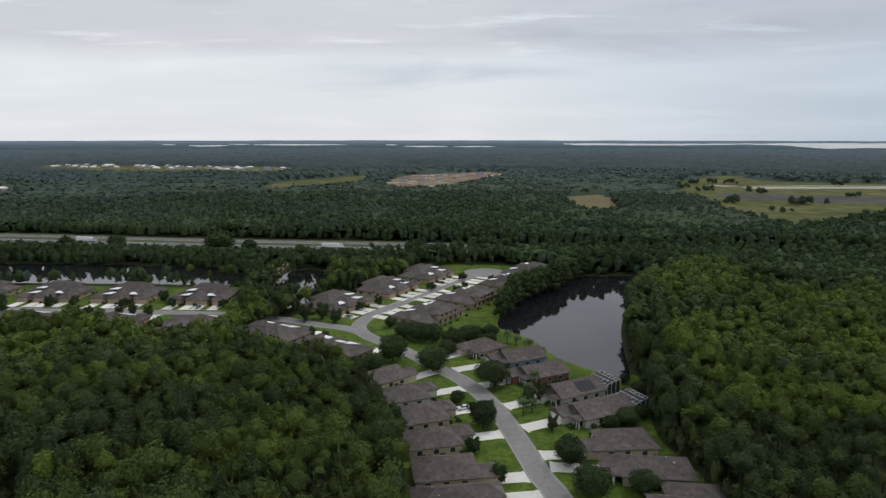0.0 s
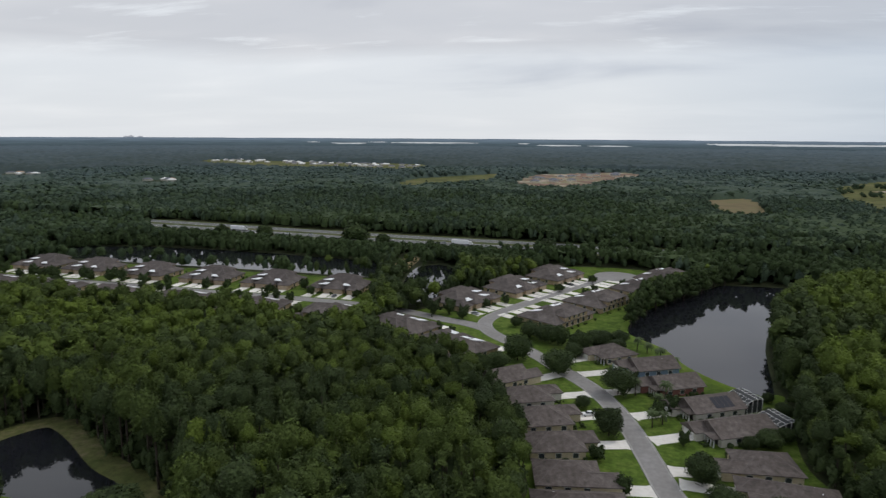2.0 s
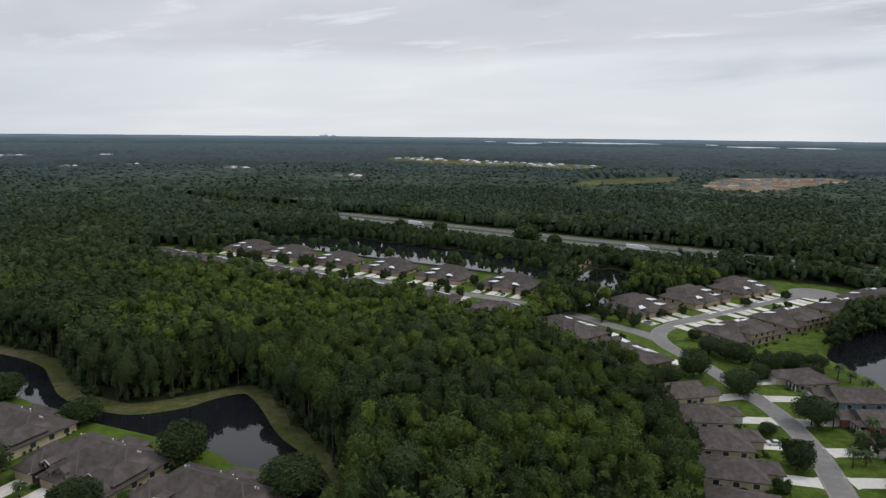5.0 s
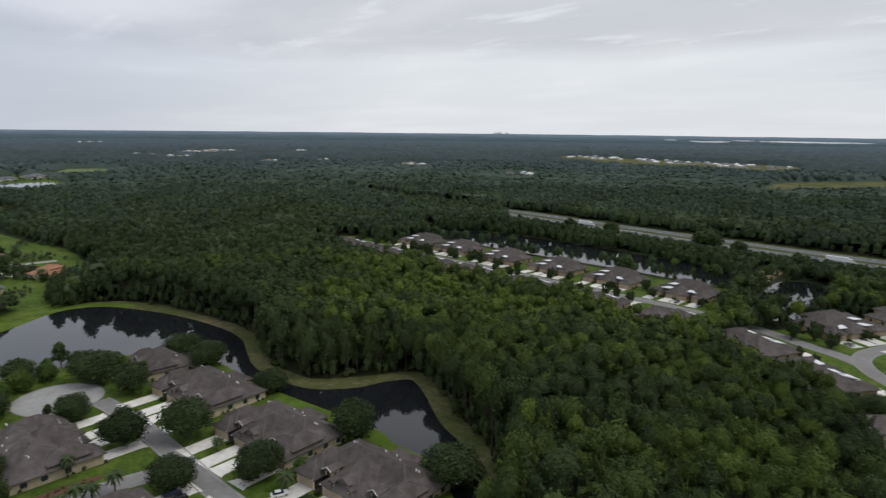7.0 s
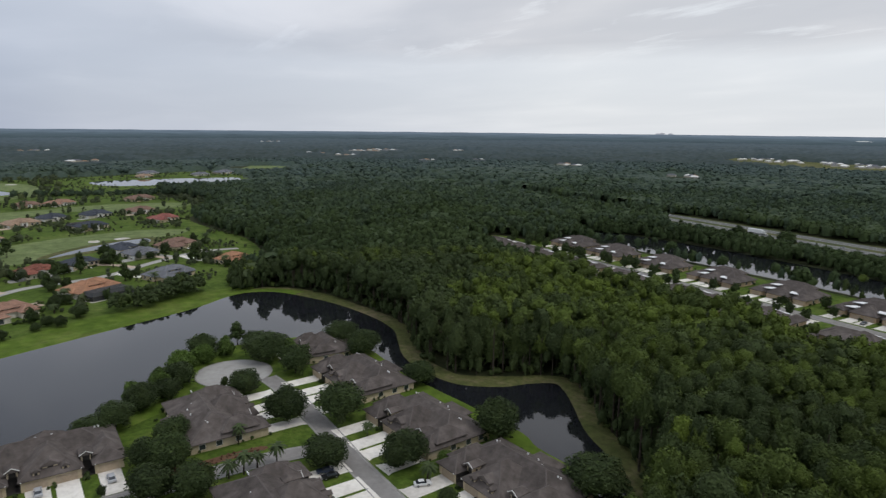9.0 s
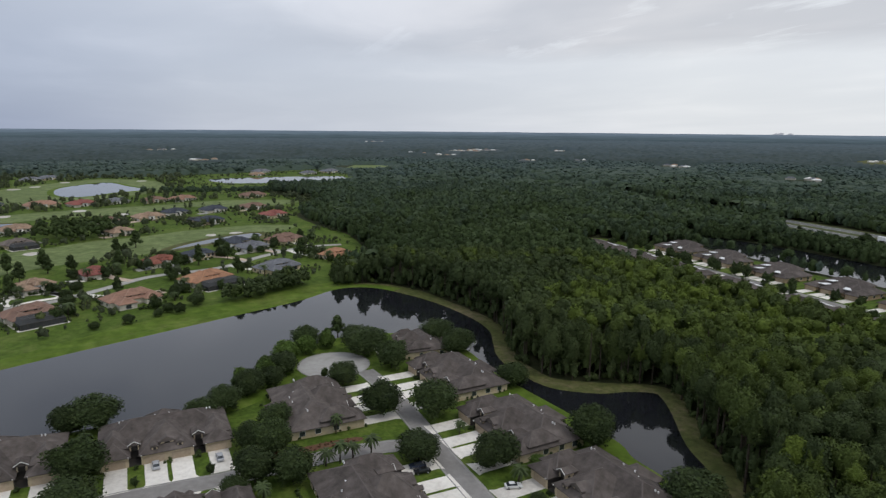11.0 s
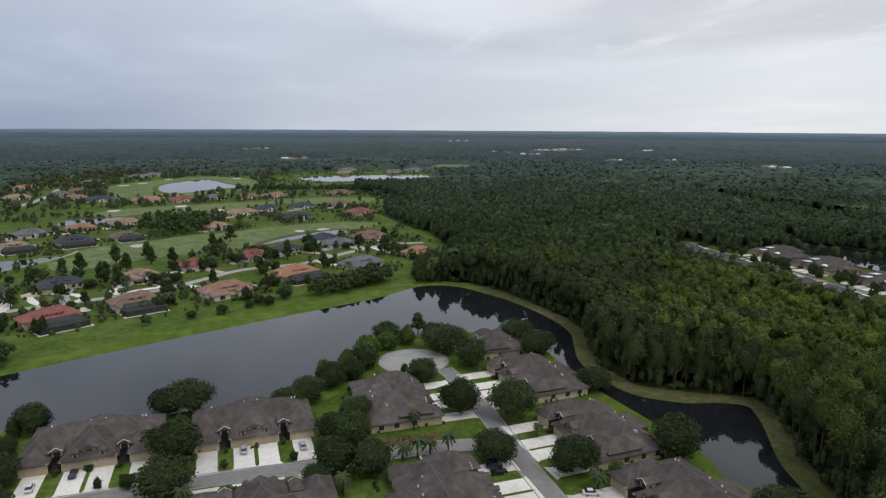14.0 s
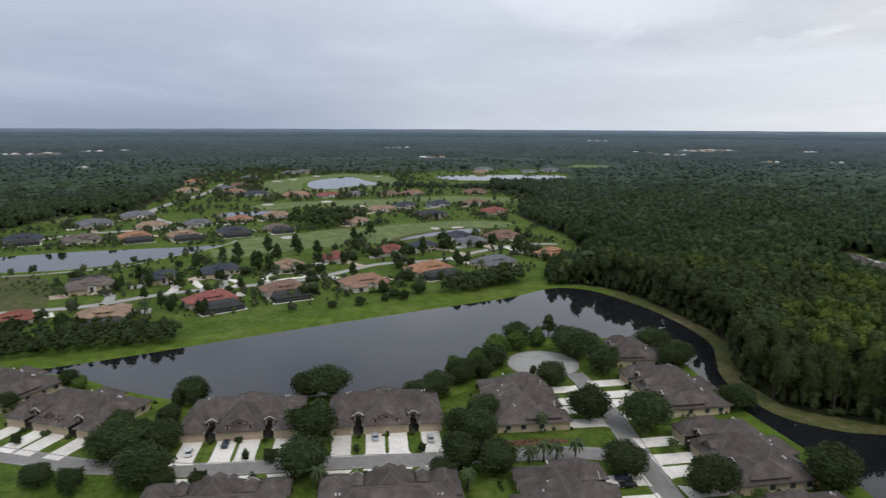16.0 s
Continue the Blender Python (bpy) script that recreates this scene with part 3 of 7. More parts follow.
sheet("lakeside_lawn", [(-252, -130), (-266, -88), (-290, -30), (-318, 36), (-336, 80), (-352, 112), (-372, 118), (-366, 84), (-350, 42), (-326, -4), (-312, -26), (-292, -58), (-276, -95), (-262, -140)], 0.04, M["lush_bank"], "broad mown lawn along the lake shore", "lawn", smooth=3)
FAIR = [(-495, -114), (-538, -100), (-556, -77), (-565, -55), (-584, -29), (-593, 6), (-610, 39), (-620, 74), (-624, 110), (-608, 139), (-586, 130), (-578, 112), (-584, 80), (-560, 52), (-538, 31), (-511, 13), (-503, -9), (-488, -48), (-473, -70), (-459, -92), (-463, -106), (-480, -112)]
sheet("fairway_near", FAIR, 0.05, M["fairway"], "pale mown fairway curving between houses", "fairway")
FAIR_FAR = [(-762, -131), (-796, -100), (-816, -36), (-826, 30), (-850, 102), (-827, 188), (-787, 179), (-774, 114), (-796, 68), (-782, 33), (-742, -1), (-748, -49), (-726, -114)]
FAIR_GREEN = [(-1095, -165), (-1206, -102), (-1268, -34), (-1190, 43), (-1034, 52), (-975, 26), (-925, -40), (-882, -120), (-973, -147)]
sheet("fairway_far", FAIR_FAR, 0.05, M["fairway"], "distant pale mown fairway", "fairway")
sheet("fairway_green", FAIR_GREEN, 0.04, M["fairway"], "pale golf green round a pond", "fairway")
for poly in ([(-1272, -340), (-1358, -284), (-1262, -264), (-1211, -318)], [(-1122, -362), (-1155, -348), (-1054, -318), (-1060, -337)], [(-676, -342), (-690, -298), (-651, -283), (-648, -329)]):
    sheet("clearing", poly, 0.05, M["fairway"], "pale grass clearing between the woods", "clearing")
sheet("vacant_lot", [(-408, -219), (-407, -192), (-343, -163), (-338, -185), (-360, -222)], 0.05, M["vacant"], "unmown brownish empty plot between the gardens", "lawn", smooth=2)
sheet("fairway_beyond", [(-1294, 425), (-1360, 420), (-1477, 468), (-1649, 580), (-1580, 610), (-1420, 535)], 0.05, M["fairway"], "far pale fairway at the edge of the woods", "fairway", smooth=3)
for c in ((-542, -65, 7, 4), (-583, 83, 6, 4), (-579, 62, 7, 3), (-776, -115, 11, 5), (-800, -48, 10, 5), (-751, -6, 9, 4), (-1102, -149, 12, 7), (-1135, -125, 12, 6), (-1209, -92, 14, 6), (-1203, 21, 10, 6), (-750, 226, 7, 10)):
    poly = [(c[0] + c[2] * math.cos(k * 0.785) * (0.8 + 0.35 * random.random()), c[1] + c[3] * 1.4 * math.sin(k * 0.785) * (0.8 + 0.3 * random.random())) for k in range(8)]
    sheet("bunker", poly, 0.12, M["sand"], "pale sand bunker on the golf course", "bunker")

# fields, clearings and distant water
sheet("field", [(168, 800), (172, 900), (182, 1000), (220, 1035), (264, 1047), (240, 900), (205, 770)], 0.03, M["field"], "bare brown field in the woods", "field", smooth=2)
MEADOW = [(372, 1000), (420, 1180), (462, 1305), (560, 1460), (650, 1552), (720, 1560), (690, 1440), (720, 1352), (860, 1310), (1100, 1260), (1300, 1150), (900, 780), (640, 740), (505, 735), (410, 660), (345, 640), (350, 820)]
sheet("meadow", MEADOW, 0.03, M["meadow"], "dry yellow-green meadow with scattered trees", "meadow", smooth=2)
sheet("mud_flat", [(436, 1019), (472, 1074), (540, 1056), (610, 1026), (690, 996), (900, 975), (1000, 930), (860, 885), (720, 900), (630, 915), (545, 930), (480, 958)], 0.06, M["mud"], "dark bare mud flat", "mud")
sheet("sand_patch", [(505, 1250), (530, 1215), (580, 1200), (610, 1215), (580, 1245), (540, 1268)], 0.05, M["clay"], "pinkish bare sandy patch", "sand")
for k, (a, b) in enumerate(((1240, 1226), (1206, 1188), (1176, 1166))):
    line = spline([(560 - 6 * k, (a + b) / 2 + 6), (640, (a + b) / 2 - 2), (720, (a + b) / 2 + 8), (850, (a + b) / 2 - 4), (1100, (a + b) / 2 + 2)], False, 5)
    ribbon("sand_strip", line, [(-(a - b) / 2, 0.05), ((a - b) / 2, 0.05)], M["sand"], "pale sandy strip across the meadow", "sand")
ribbon("sandy_track", spline([(425, 1240), (440, 1274), (480, 1350), (536, 1428), (607, 1530), (693, 1575)], False, 5), [(-6, 0.05), (6, 0.05)], M["sand"], "pale sandy track along the wood's edge", "track")
sheet("building_site", [(-118, 1210), (-52, 1085), (36, 1200), (156, 1500), (165, 1600), (120, 1740), (-20, 1640), (-100, 1560)], 0.03, M["clay"], "reddish cleared building site", "building site", smooth=2)
sheet("clearing", [(-305, 1070), (-230, 1130), (-160, 1230), (-165, 1420), (-185, 1590), (-245, 1500), (-345, 1330)], 0.03, M["meadow"], "pale grassy clearing", "clearing", smooth=2)
sheet("suburb_ground", [(-1010, 1640), (-700, 1590), (-400, 1560), (-480, 2030), (-900, 2080), (-1320, 2180)], 0.03, M["meadow"], "cleared ground of a distant housing estate", "estate ground", smooth=2)
sheet("bare_strip", [(-122, 405), (-112, 408), (-112, 440), (-114, 470), (-124, 470), (-126, 440)], 0.05, M["dirt"], "bare dirt strip between two ponds", "dirt", smooth=3)
sheet("mulch_bed", [(-171, 30), (-175, 30), (-176, 45), (-175.5, 58), (-172.5, 58), (-172.5, 44)], 0.06, M["mulch"], "reddish mulch bed along a lawn", "mulch bed", smooth=3)

# roads
ROAD_A = road("road_curved", [(36, 100), (33, 130), (30, 155), (27, 166), (24, 183), (20.5, 201), (15.5, 219), (8, 236), (-3, 252), (-12, 265), (-22, 278), (-34, 291), (-40.5, 303), (-41.5, 315), (-37.5, 328), (-28.5, 346), (-15.5, 369), (1, 397), (15, 420), (22, 430)], 6.3, "grey asphalt street curving between lawns")
road("road_row", [(-41, 301), (-50, 307), (-63, 312), (-82, 321), (-105, 329), (-131, 333), (-153, 335), (-183, 337), (-216, 339), (-251, 342), (-288, 344), (-327, 346), (-371, 349), (-430, 354)], 6.6, "grey asphalt street along the villa row")
road("road_trunk", [(-70, 74), (-100, 75), (-134, 76), (-150, 76.5), (-172, 78), (-193, 79), (-213, 79), (-226, 78)], 5.7, "grey asphalt street ending in a turning circle")
road("road_branch", [(-163, 74), (-166, 64), (-167.5, 52), (-167.5, 36), (-167.5, 18), (-168, 8), (-168.5, -4), (-168.5, -26), (-168.5, -44), (-171, -60), (-174, -76), (-180, -93), (-188, -115), (-198, -140)], 6.0, "grey asphalt street along the villa fronts")
ROAD_G = road("road_golf", [(-318, -215), (-331, -179), (-340, -143), (-363, -108), (-378, -65), (-389, -37), (-408, -15), (-430, 10), (-440, 51), (-468, 84), (-492, 120), (-492, 150)], 5.2, "pale street through the golf community", top="pale_street")
ROAD_G2 = road("road_golf_far", [(-580, -230), (-600, -180), (-620, -150), (-640, -190), (-700, -225), (-769, -231), (-858, -222), (-929, -218), (-1064, -227)], 7.5, "distant pale street between houses", top="pale_street")
for name, c, r in (("turning_circle_north", (29, 437), 14), ("turning_circle_west", (-237, 69), 13.5)):
    circ = [(c[0] + r * math.cos(k * math.tau / 40), c[1] + r * math.sin(k * math.tau / 40)) for k in range(40)]
    ob = sheet(name, circ, 0.12, M["pale_street" if name.endswith("west") else "asphalt"], "round grey turning circle at the street's end", "road", smooth=0)
    ribbon("kerb", circ, [(0.0, 0.13), (-0.35, 0.13), (-0.42, 0.24), (-0.62, 0.24), (-0.66, 0.0)], M["kerb"], closed=True, parent=ob)
hwy = [(-1300, 718), (-900, 660), (-444, 600), (-250, 571), (-139, 556), (-12, 544), (200, 520), (500, 490)]
HWY = spline(hwy, False, 6)
for name, off in (("highway_south", -12.5), ("highway_north", 12.5)):
    line = offset(HWY, off)
    ob = ribbon(name, line, [(-7.6, 0.1), (0, 0.2), (7.6, 0.1)], M["highway"], "grey two-lane carriageway of a divided highway", "highway")
    for o in (-4.6, 4.6):
        ribbon("edge_line", line, [(o - 0.12, 0.18), (o + 0.12, 0.18)], M["trim"], parent=ob)
ribbon("highway_verge", HWY, [(-28, 0.03), (28, 0.03)], M["vacant"], "mown grass verge and median of the highway", "verge")

ribbon("cart_path", spline([(-405, -262), (-413, -221), (-421, -193), (-438, -158), (-466, -137), (-485, -123), (-507, -110), (-530, -104)], False, 6), [(-0.9, 0.02), (-0.8, 0.46), (0.8, 0.46), (0.9, 0.02)], M["pale_street"], "pale cart path along the golf pond", "path")
ribbon("loop_drive", spline([(-387, -59), (-402, -61), (-409, -51), (-405, -38), (-397, -37), (-393, -46)], True, 6), [(-2.1, 0.02), (-2.0, 0.1), (2.0, 0.1), (2.1, 0.02)], M["concrete"], "pale looping driveway in a front garden", "driveway", closed=True)
ribbon("loop_drive", spline([(-400, -104), (-385, -99), (-374, -92), (-371, -84), (-380, -74), (-392, -80), (-398, -92)], True, 6), [(-2.1, 0.02), (-2.0, 0.1), (2.0, 0.1), (2.1, 0.02)], M["concrete"], "pale looping driveway in a front garden", "driveway", closed=True)

# a glowing ring, painted as the hazy woods beyond
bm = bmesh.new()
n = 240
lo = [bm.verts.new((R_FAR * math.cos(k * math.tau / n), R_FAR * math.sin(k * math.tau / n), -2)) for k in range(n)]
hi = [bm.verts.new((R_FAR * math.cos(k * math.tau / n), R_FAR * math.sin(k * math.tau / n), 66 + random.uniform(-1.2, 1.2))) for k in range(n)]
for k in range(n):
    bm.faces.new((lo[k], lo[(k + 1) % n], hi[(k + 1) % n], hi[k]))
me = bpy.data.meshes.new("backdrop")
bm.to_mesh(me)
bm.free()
me.materials.append(M["far_land_glow"])
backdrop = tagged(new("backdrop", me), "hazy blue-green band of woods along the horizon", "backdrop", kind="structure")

# upright glowing sheets for the distant bay's bright water, fitted to the camera's view: angle, then depth below the
# eye line of their upper and lower edges
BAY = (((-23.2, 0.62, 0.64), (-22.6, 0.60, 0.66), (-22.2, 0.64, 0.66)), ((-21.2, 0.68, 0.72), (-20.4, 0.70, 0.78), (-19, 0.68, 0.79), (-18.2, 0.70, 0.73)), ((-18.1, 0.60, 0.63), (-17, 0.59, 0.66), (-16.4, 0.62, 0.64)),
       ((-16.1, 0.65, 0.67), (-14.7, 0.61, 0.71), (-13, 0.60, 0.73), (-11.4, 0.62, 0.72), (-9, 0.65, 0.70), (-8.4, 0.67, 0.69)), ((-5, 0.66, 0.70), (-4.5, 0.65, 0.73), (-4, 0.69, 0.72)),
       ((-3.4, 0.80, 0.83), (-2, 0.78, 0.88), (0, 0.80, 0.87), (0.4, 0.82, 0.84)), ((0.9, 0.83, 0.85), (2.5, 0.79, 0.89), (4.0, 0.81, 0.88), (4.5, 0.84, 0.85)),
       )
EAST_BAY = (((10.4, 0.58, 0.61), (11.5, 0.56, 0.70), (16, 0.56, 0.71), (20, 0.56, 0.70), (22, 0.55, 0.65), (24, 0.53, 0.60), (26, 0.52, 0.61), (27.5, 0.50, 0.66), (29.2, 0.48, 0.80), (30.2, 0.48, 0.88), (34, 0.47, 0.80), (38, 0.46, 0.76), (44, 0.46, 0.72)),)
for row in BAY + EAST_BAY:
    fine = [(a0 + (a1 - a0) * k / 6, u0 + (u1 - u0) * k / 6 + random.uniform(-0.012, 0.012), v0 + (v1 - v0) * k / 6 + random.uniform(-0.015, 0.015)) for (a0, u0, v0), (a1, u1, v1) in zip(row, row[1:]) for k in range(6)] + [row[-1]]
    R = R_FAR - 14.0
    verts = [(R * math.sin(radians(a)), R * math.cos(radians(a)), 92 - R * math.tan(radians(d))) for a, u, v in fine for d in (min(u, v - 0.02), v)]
    obj_from("estuary", verts, [(2 * i, 2 * i + 1, 2 * i + 3, 2 * i + 2) for i in range(len(fine) - 1)], M["far_bay_glow"], backdrop)


# ---- woods ----
def ico(level):
    bm = bmesh.new()
    bmesh.ops.create_icosphere(bm, subdivisions=level, radius=1)
    v = np.array([p.co[:] for p in bm.verts])
    f = np.array([[p.index for p in q.verts] for q in bm.faces])
    bm.free()
    return v, f


ICO1, ICO2 = ico(1), ico(2)


def crown(rng, lobes, tufts, size, pine=False, sub=ICO1, heart=0.94):
    """A crown about 1 wide and 1 high, its foot at 0: billowing lobes with leaf tufts standing out of them."""
    V, F, cs = [], [], []
    count = 0
    for k in range(lobes):
        a = k * 2.4 + rng.uniform(-0.5, 0.5)
        if pine:
            h = 0.16 + 0.76 * (k + 0.5) / lobes
            r = (1.12 - h) * rng.uniform(0.08, 0.40)
            s = (0.21 - 0.09 * h) * rng.uniform(0.7, 1.3)
        else:
            u = (k + 0.5) / lobes
            h = 0.26 + 0.46 * (1 - u) * rng.uniform(0.85, 1.1)
            r = 0.31 * math.sqrt(u) * rng.uniform(0.75, 1.1) * (k > 0)
            s = rng.uniform(0.17, 0.26)
        cs.append((r * math.cos(a), r * math.sin(a), h, s))
    for x, y, h, s in cs:
        p = sub[0]
        k1, k2 = rng.uniform(3, 5, 3), rng.uniform(0, 6, 3)
        wob = 1 + 0.13 * np.sin(p @ np.diag(k1) + k2).sum(1, keepdims=True) + rng.uniform(-0.09, 0.09, (len(p), 1))
        v = p * wob * np.array([s, s, s * 0.85]) * heart + np.array([x, y, h])
        V.append(v)
        F.append(sub[1] + count)
        count += len(v)
    if tufts:
        which = rng.integers(0, len(cs), tufts)
        c = np.array(cs)[which]
        d = rng.normal(size=(tufts, 3))
        d[:, 2] = d[:, 2] * 0.8 + 0.25
        d /= np.linalg.norm(d, axis=1)[:, None]
        p = c[:, :3] + d * c[:, 3:4] * rng.uniform(0.92, 1.14, (tufts, 1)) * np.array([1, 1, 0.88])
        nrm = d + rng.normal(size=(tufts, 3)) * 0.3
        nrm /= np.linalg.norm(nrm, axis=1)[:, None]
        t1 = np.cross(nrm, rng.normal(size=(tufts, 3)))
        t1 /= np.linalg.norm(t1, axis=1)[:, None]
        t2 = np.cross(nrm, t1)
        s = size * rng.uniform(0.6, 1.3, (tufts, 1))
        tri = np.stack([p + t1 * s, p - t1 * s * 0.5 + t2 * s * 0.8, p - t1 * s * 0.6 - t2 * s * 0.75 + d * s * 0.25], 1)
        V.append(tri.reshape(-1, 3))
        F.append(np.arange(tufts * 3).reshape(-1, 3) + count)
        count += tufts * 3
    return np.concatenate(V), np.concatenate(F)


def trunk(rng, sides=5, r=0.022, top=0.5):
    a = np.arange(sides) * math.tau / sides
    lo = np.stack([np.cos(a) * r, np.sin(a) * r, np.zeros(sides)], 1)
    hi = np.stack([np.cos(a) * r * 0.5 + rng.uniform(-0.01, 0.01), np.sin(a) * r * 0.5, np.full(sides, top)], 1)
    f = []
    for i in range(sides):
        j = (i + 1) % sides
        f += [(i, j, sides + j), (i, sides + j, sides + i)]
    return np.concatenate([lo, hi]), np.array(f)


def mesh_arrays(name, V, F, material, tint=None):
    me = bpy.data.meshes.new(name)
    me.vertices.add(len(V))
    me.vertices.foreach_set("co", np.ascontiguousarray(V, np.float32).ravel())
    me.loops.add(F.size)
    me.loops.foreach_set("vertex_index", np.ascontiguousarray(F, np.int32).ravel())
    me.polygons.add(len(F))
    me.polygons.foreach_set("loop_start", np.arange(0, F.size, 3, dtype=np.int32))
    me.materials.append(material)
    if tint is not None:
        at = me.attributes.new("tint", "FLOAT", "POINT")
        at.data.foreach_set("value", np.ascontiguousarray(tint, np.float32))
    me.update(calc_edges=True)
    return me


def plant(name, label, xy, heights, widths, templates, material, rng, tones, deep=1.05, kind="stuff", category="trees"):
    """Trees of a wood joined into one mesh."""
    Vs, Fs, Ts, base = [], [], [], 0
    pick = rng.integers(0, len(templates), len(xy))
    for k, (v, f) in enumerate(templates):
        m = pick == k
        n = int(m.sum())
        if not n:
            continue
        a = rng.uniform(0, math.tau, n)
        c, s = np.cos(a)[:, None], np.sin(a)[:, None]
        w, h = widths[m][:, None], heights[m][:, None]
        x = (v[None, :, 0] * c - v[None, :, 1] * s) * w + xy[m][:, 0:1]
        y = (v[None, :, 0] * s + v[None, :, 1] * c) * w + xy[m][:, 1:2]
        if np.ndim(deep) or deep:
            crown_h = np.minimum(h * 0.92, w * (deep[m][:, None] if np.ndim(deep) else deep))
            z = h - crown_h + v[None, :, 2] * crown_h
        else:
            z = v[None, :, 2] * h
        Vs.append(np.stack([x, y, z], -1).reshape(-1, 3))
        Fs.append((f[None] + (np.arange(n) * len(v))[:, None, None] + base).reshape(-1, 3))
        Ts.append(np.repeat(tones[m], len(v)))
        base += n * len(v)
    ob = new(name, mesh_arrays(name, np.concatenate(Vs), np.concatenate(Fs), material, np.concatenate(Ts)))
    return tagged(ob, label, category, kind=kind)


rng = np.random.default_rng(7)
LOW_STRIP = [(-342, 470), (-300, 470), (-140, 455), (-60, 470), (20, 500), (20, 560), (-200, 590), (-410, 610), (-436, 600)]


def scatter(r0, r1, step, az0=-128.0, az1=44.0):
    """Jittered points of a ring sector; the angle counts clockwise from straight ahead."""
    g = np.arange(-r1, r1, step)
    x, y = np.meshgrid(g, g)
    x = x.ravel() + rng.uniform(-0.42, 0.42, x.size) * step
    y = y.ravel() + rng.uniform(-0.42, 0.42, y.size) * step
    r, az = np.hypot(x, y), np.degrees(np.arctan2(x, y))
    m = (r >= r0) & (r < r1) & (az > az0) & (az < az1)
    return x[m], y[m]


CLUSTERS = ((-2095, -1025, 60, 9), (-2165, -965, 50, 7), (-2300, -905, 45, 5), (-2420, -845, 40, 4), (-1180, 352, 36, 0), (-1470, 505, 80, 0), (-1446, -586, 22, 2), (-2722, 118, 60, 7), (-1884, 196, 50, 6), (-4025, 1465, 90, 8), (-2330, 1230, 80, 16), (-2420, 1370, 80, 14), (-2200, 950, 70, 6), (-2020, 985, 50, 5),
            (-1590, 1040, 26, 3), (-1544, 1201, 22, 2), (-800, 1135, 40, 5), (-1225, 1243, 50, 5), (-2230, 1640, 70, 5))


def sight_gap(x, y):
    """Trees lowered along the camera's line of sight to a far cluster, so that its houses show above them."""
    k = np.ones(x.shape)
    for cx, cy, r, n in CLUSTERS:
        far = math.hypot(cx, cy)
        ux, uy = cx / far, cy / far
        along, side = far - (x * ux + y * uy), np.abs(x * uy - y * ux)
        k = np.where((along > -r) & (along < 0.16 * far) & (side < r * 1.05), 0.25, k)
    return k



def disc(x, y, r):
    return [(x + r * math.cos(k * math.tau / 10), y + r * math.sin(k * math.tau / 10)) for k in range(10)]


BANK_OPEN = BANK_OUTER + [(-330, 100), (-200, 110), (-90, 100)]
BANK_OPEN = offset(BANK_OPEN, 0.3 if area_of(BANK_OPEN) > 0 else -0.3, True)
OPEN = [disc(68, 241, 9), LAWN_EAST, LAWN_ROW, LAWN_WEST, BANK_OPEN, GOLF] + [w[1] for w in WATERS[:6]]
OPEN_FAR = [spline(p, True, 3) for p in ([(168, 800), (172, 900), (182, 1000), (220, 1035), (264, 1047), (240, 900), (205, 770)],
            MEADOW,
            [(-118, 1210), (-52, 1085), (36, 1200), (156, 1500), (165, 1600), (120, 1740), (-20, 1640), (-100, 1560)], [(-305, 1070), (-230, 1130), (-160, 1230), (-165, 1420), (-185, 1590), (-245, 1500), (-345, 1330)],
            [(-1010, 1640), (-700, 1590), (-400, 1560), (-480, 2030), (-900, 2080), (-1320, 2180)], [(-122, 400), (-110, 400), (-112, 440), (-112, 475), (-126, 475), (-126, 440)])]


def wooded(x, y):
    m = np.ones(x.shape, bool)
    for poly in OPEN + OPEN_FAR + [disc(*c[:3]) for c in CLUSTERS]:
        m &= ~inside(poly, x, y)
    m &= near_line(HWY, x, y) > np.where(np.abs(x + 225) < 208, 27, 19.5)
    for w in WATERS[:4]:
        m &= near_line(w[1] + w[1][:1], x, y) > (5 if w[0] == "lake_west" else 1.5)
    return m


def patches(x, y, s):
    return np.array([noise.noise((a / s, b / s, 3.7)) for a, b in zip(x, y)])


def dome(base, low):
    """The upper part of a ball."""
    v, f = base
    f = f[v[f][:, :, 2].mean(1) > low]
    used, f = np.unique(f, return_inverse=True)
    return v[used], f.reshape(-1, 3)


DOME1 = dome(ICO1, -0.45)


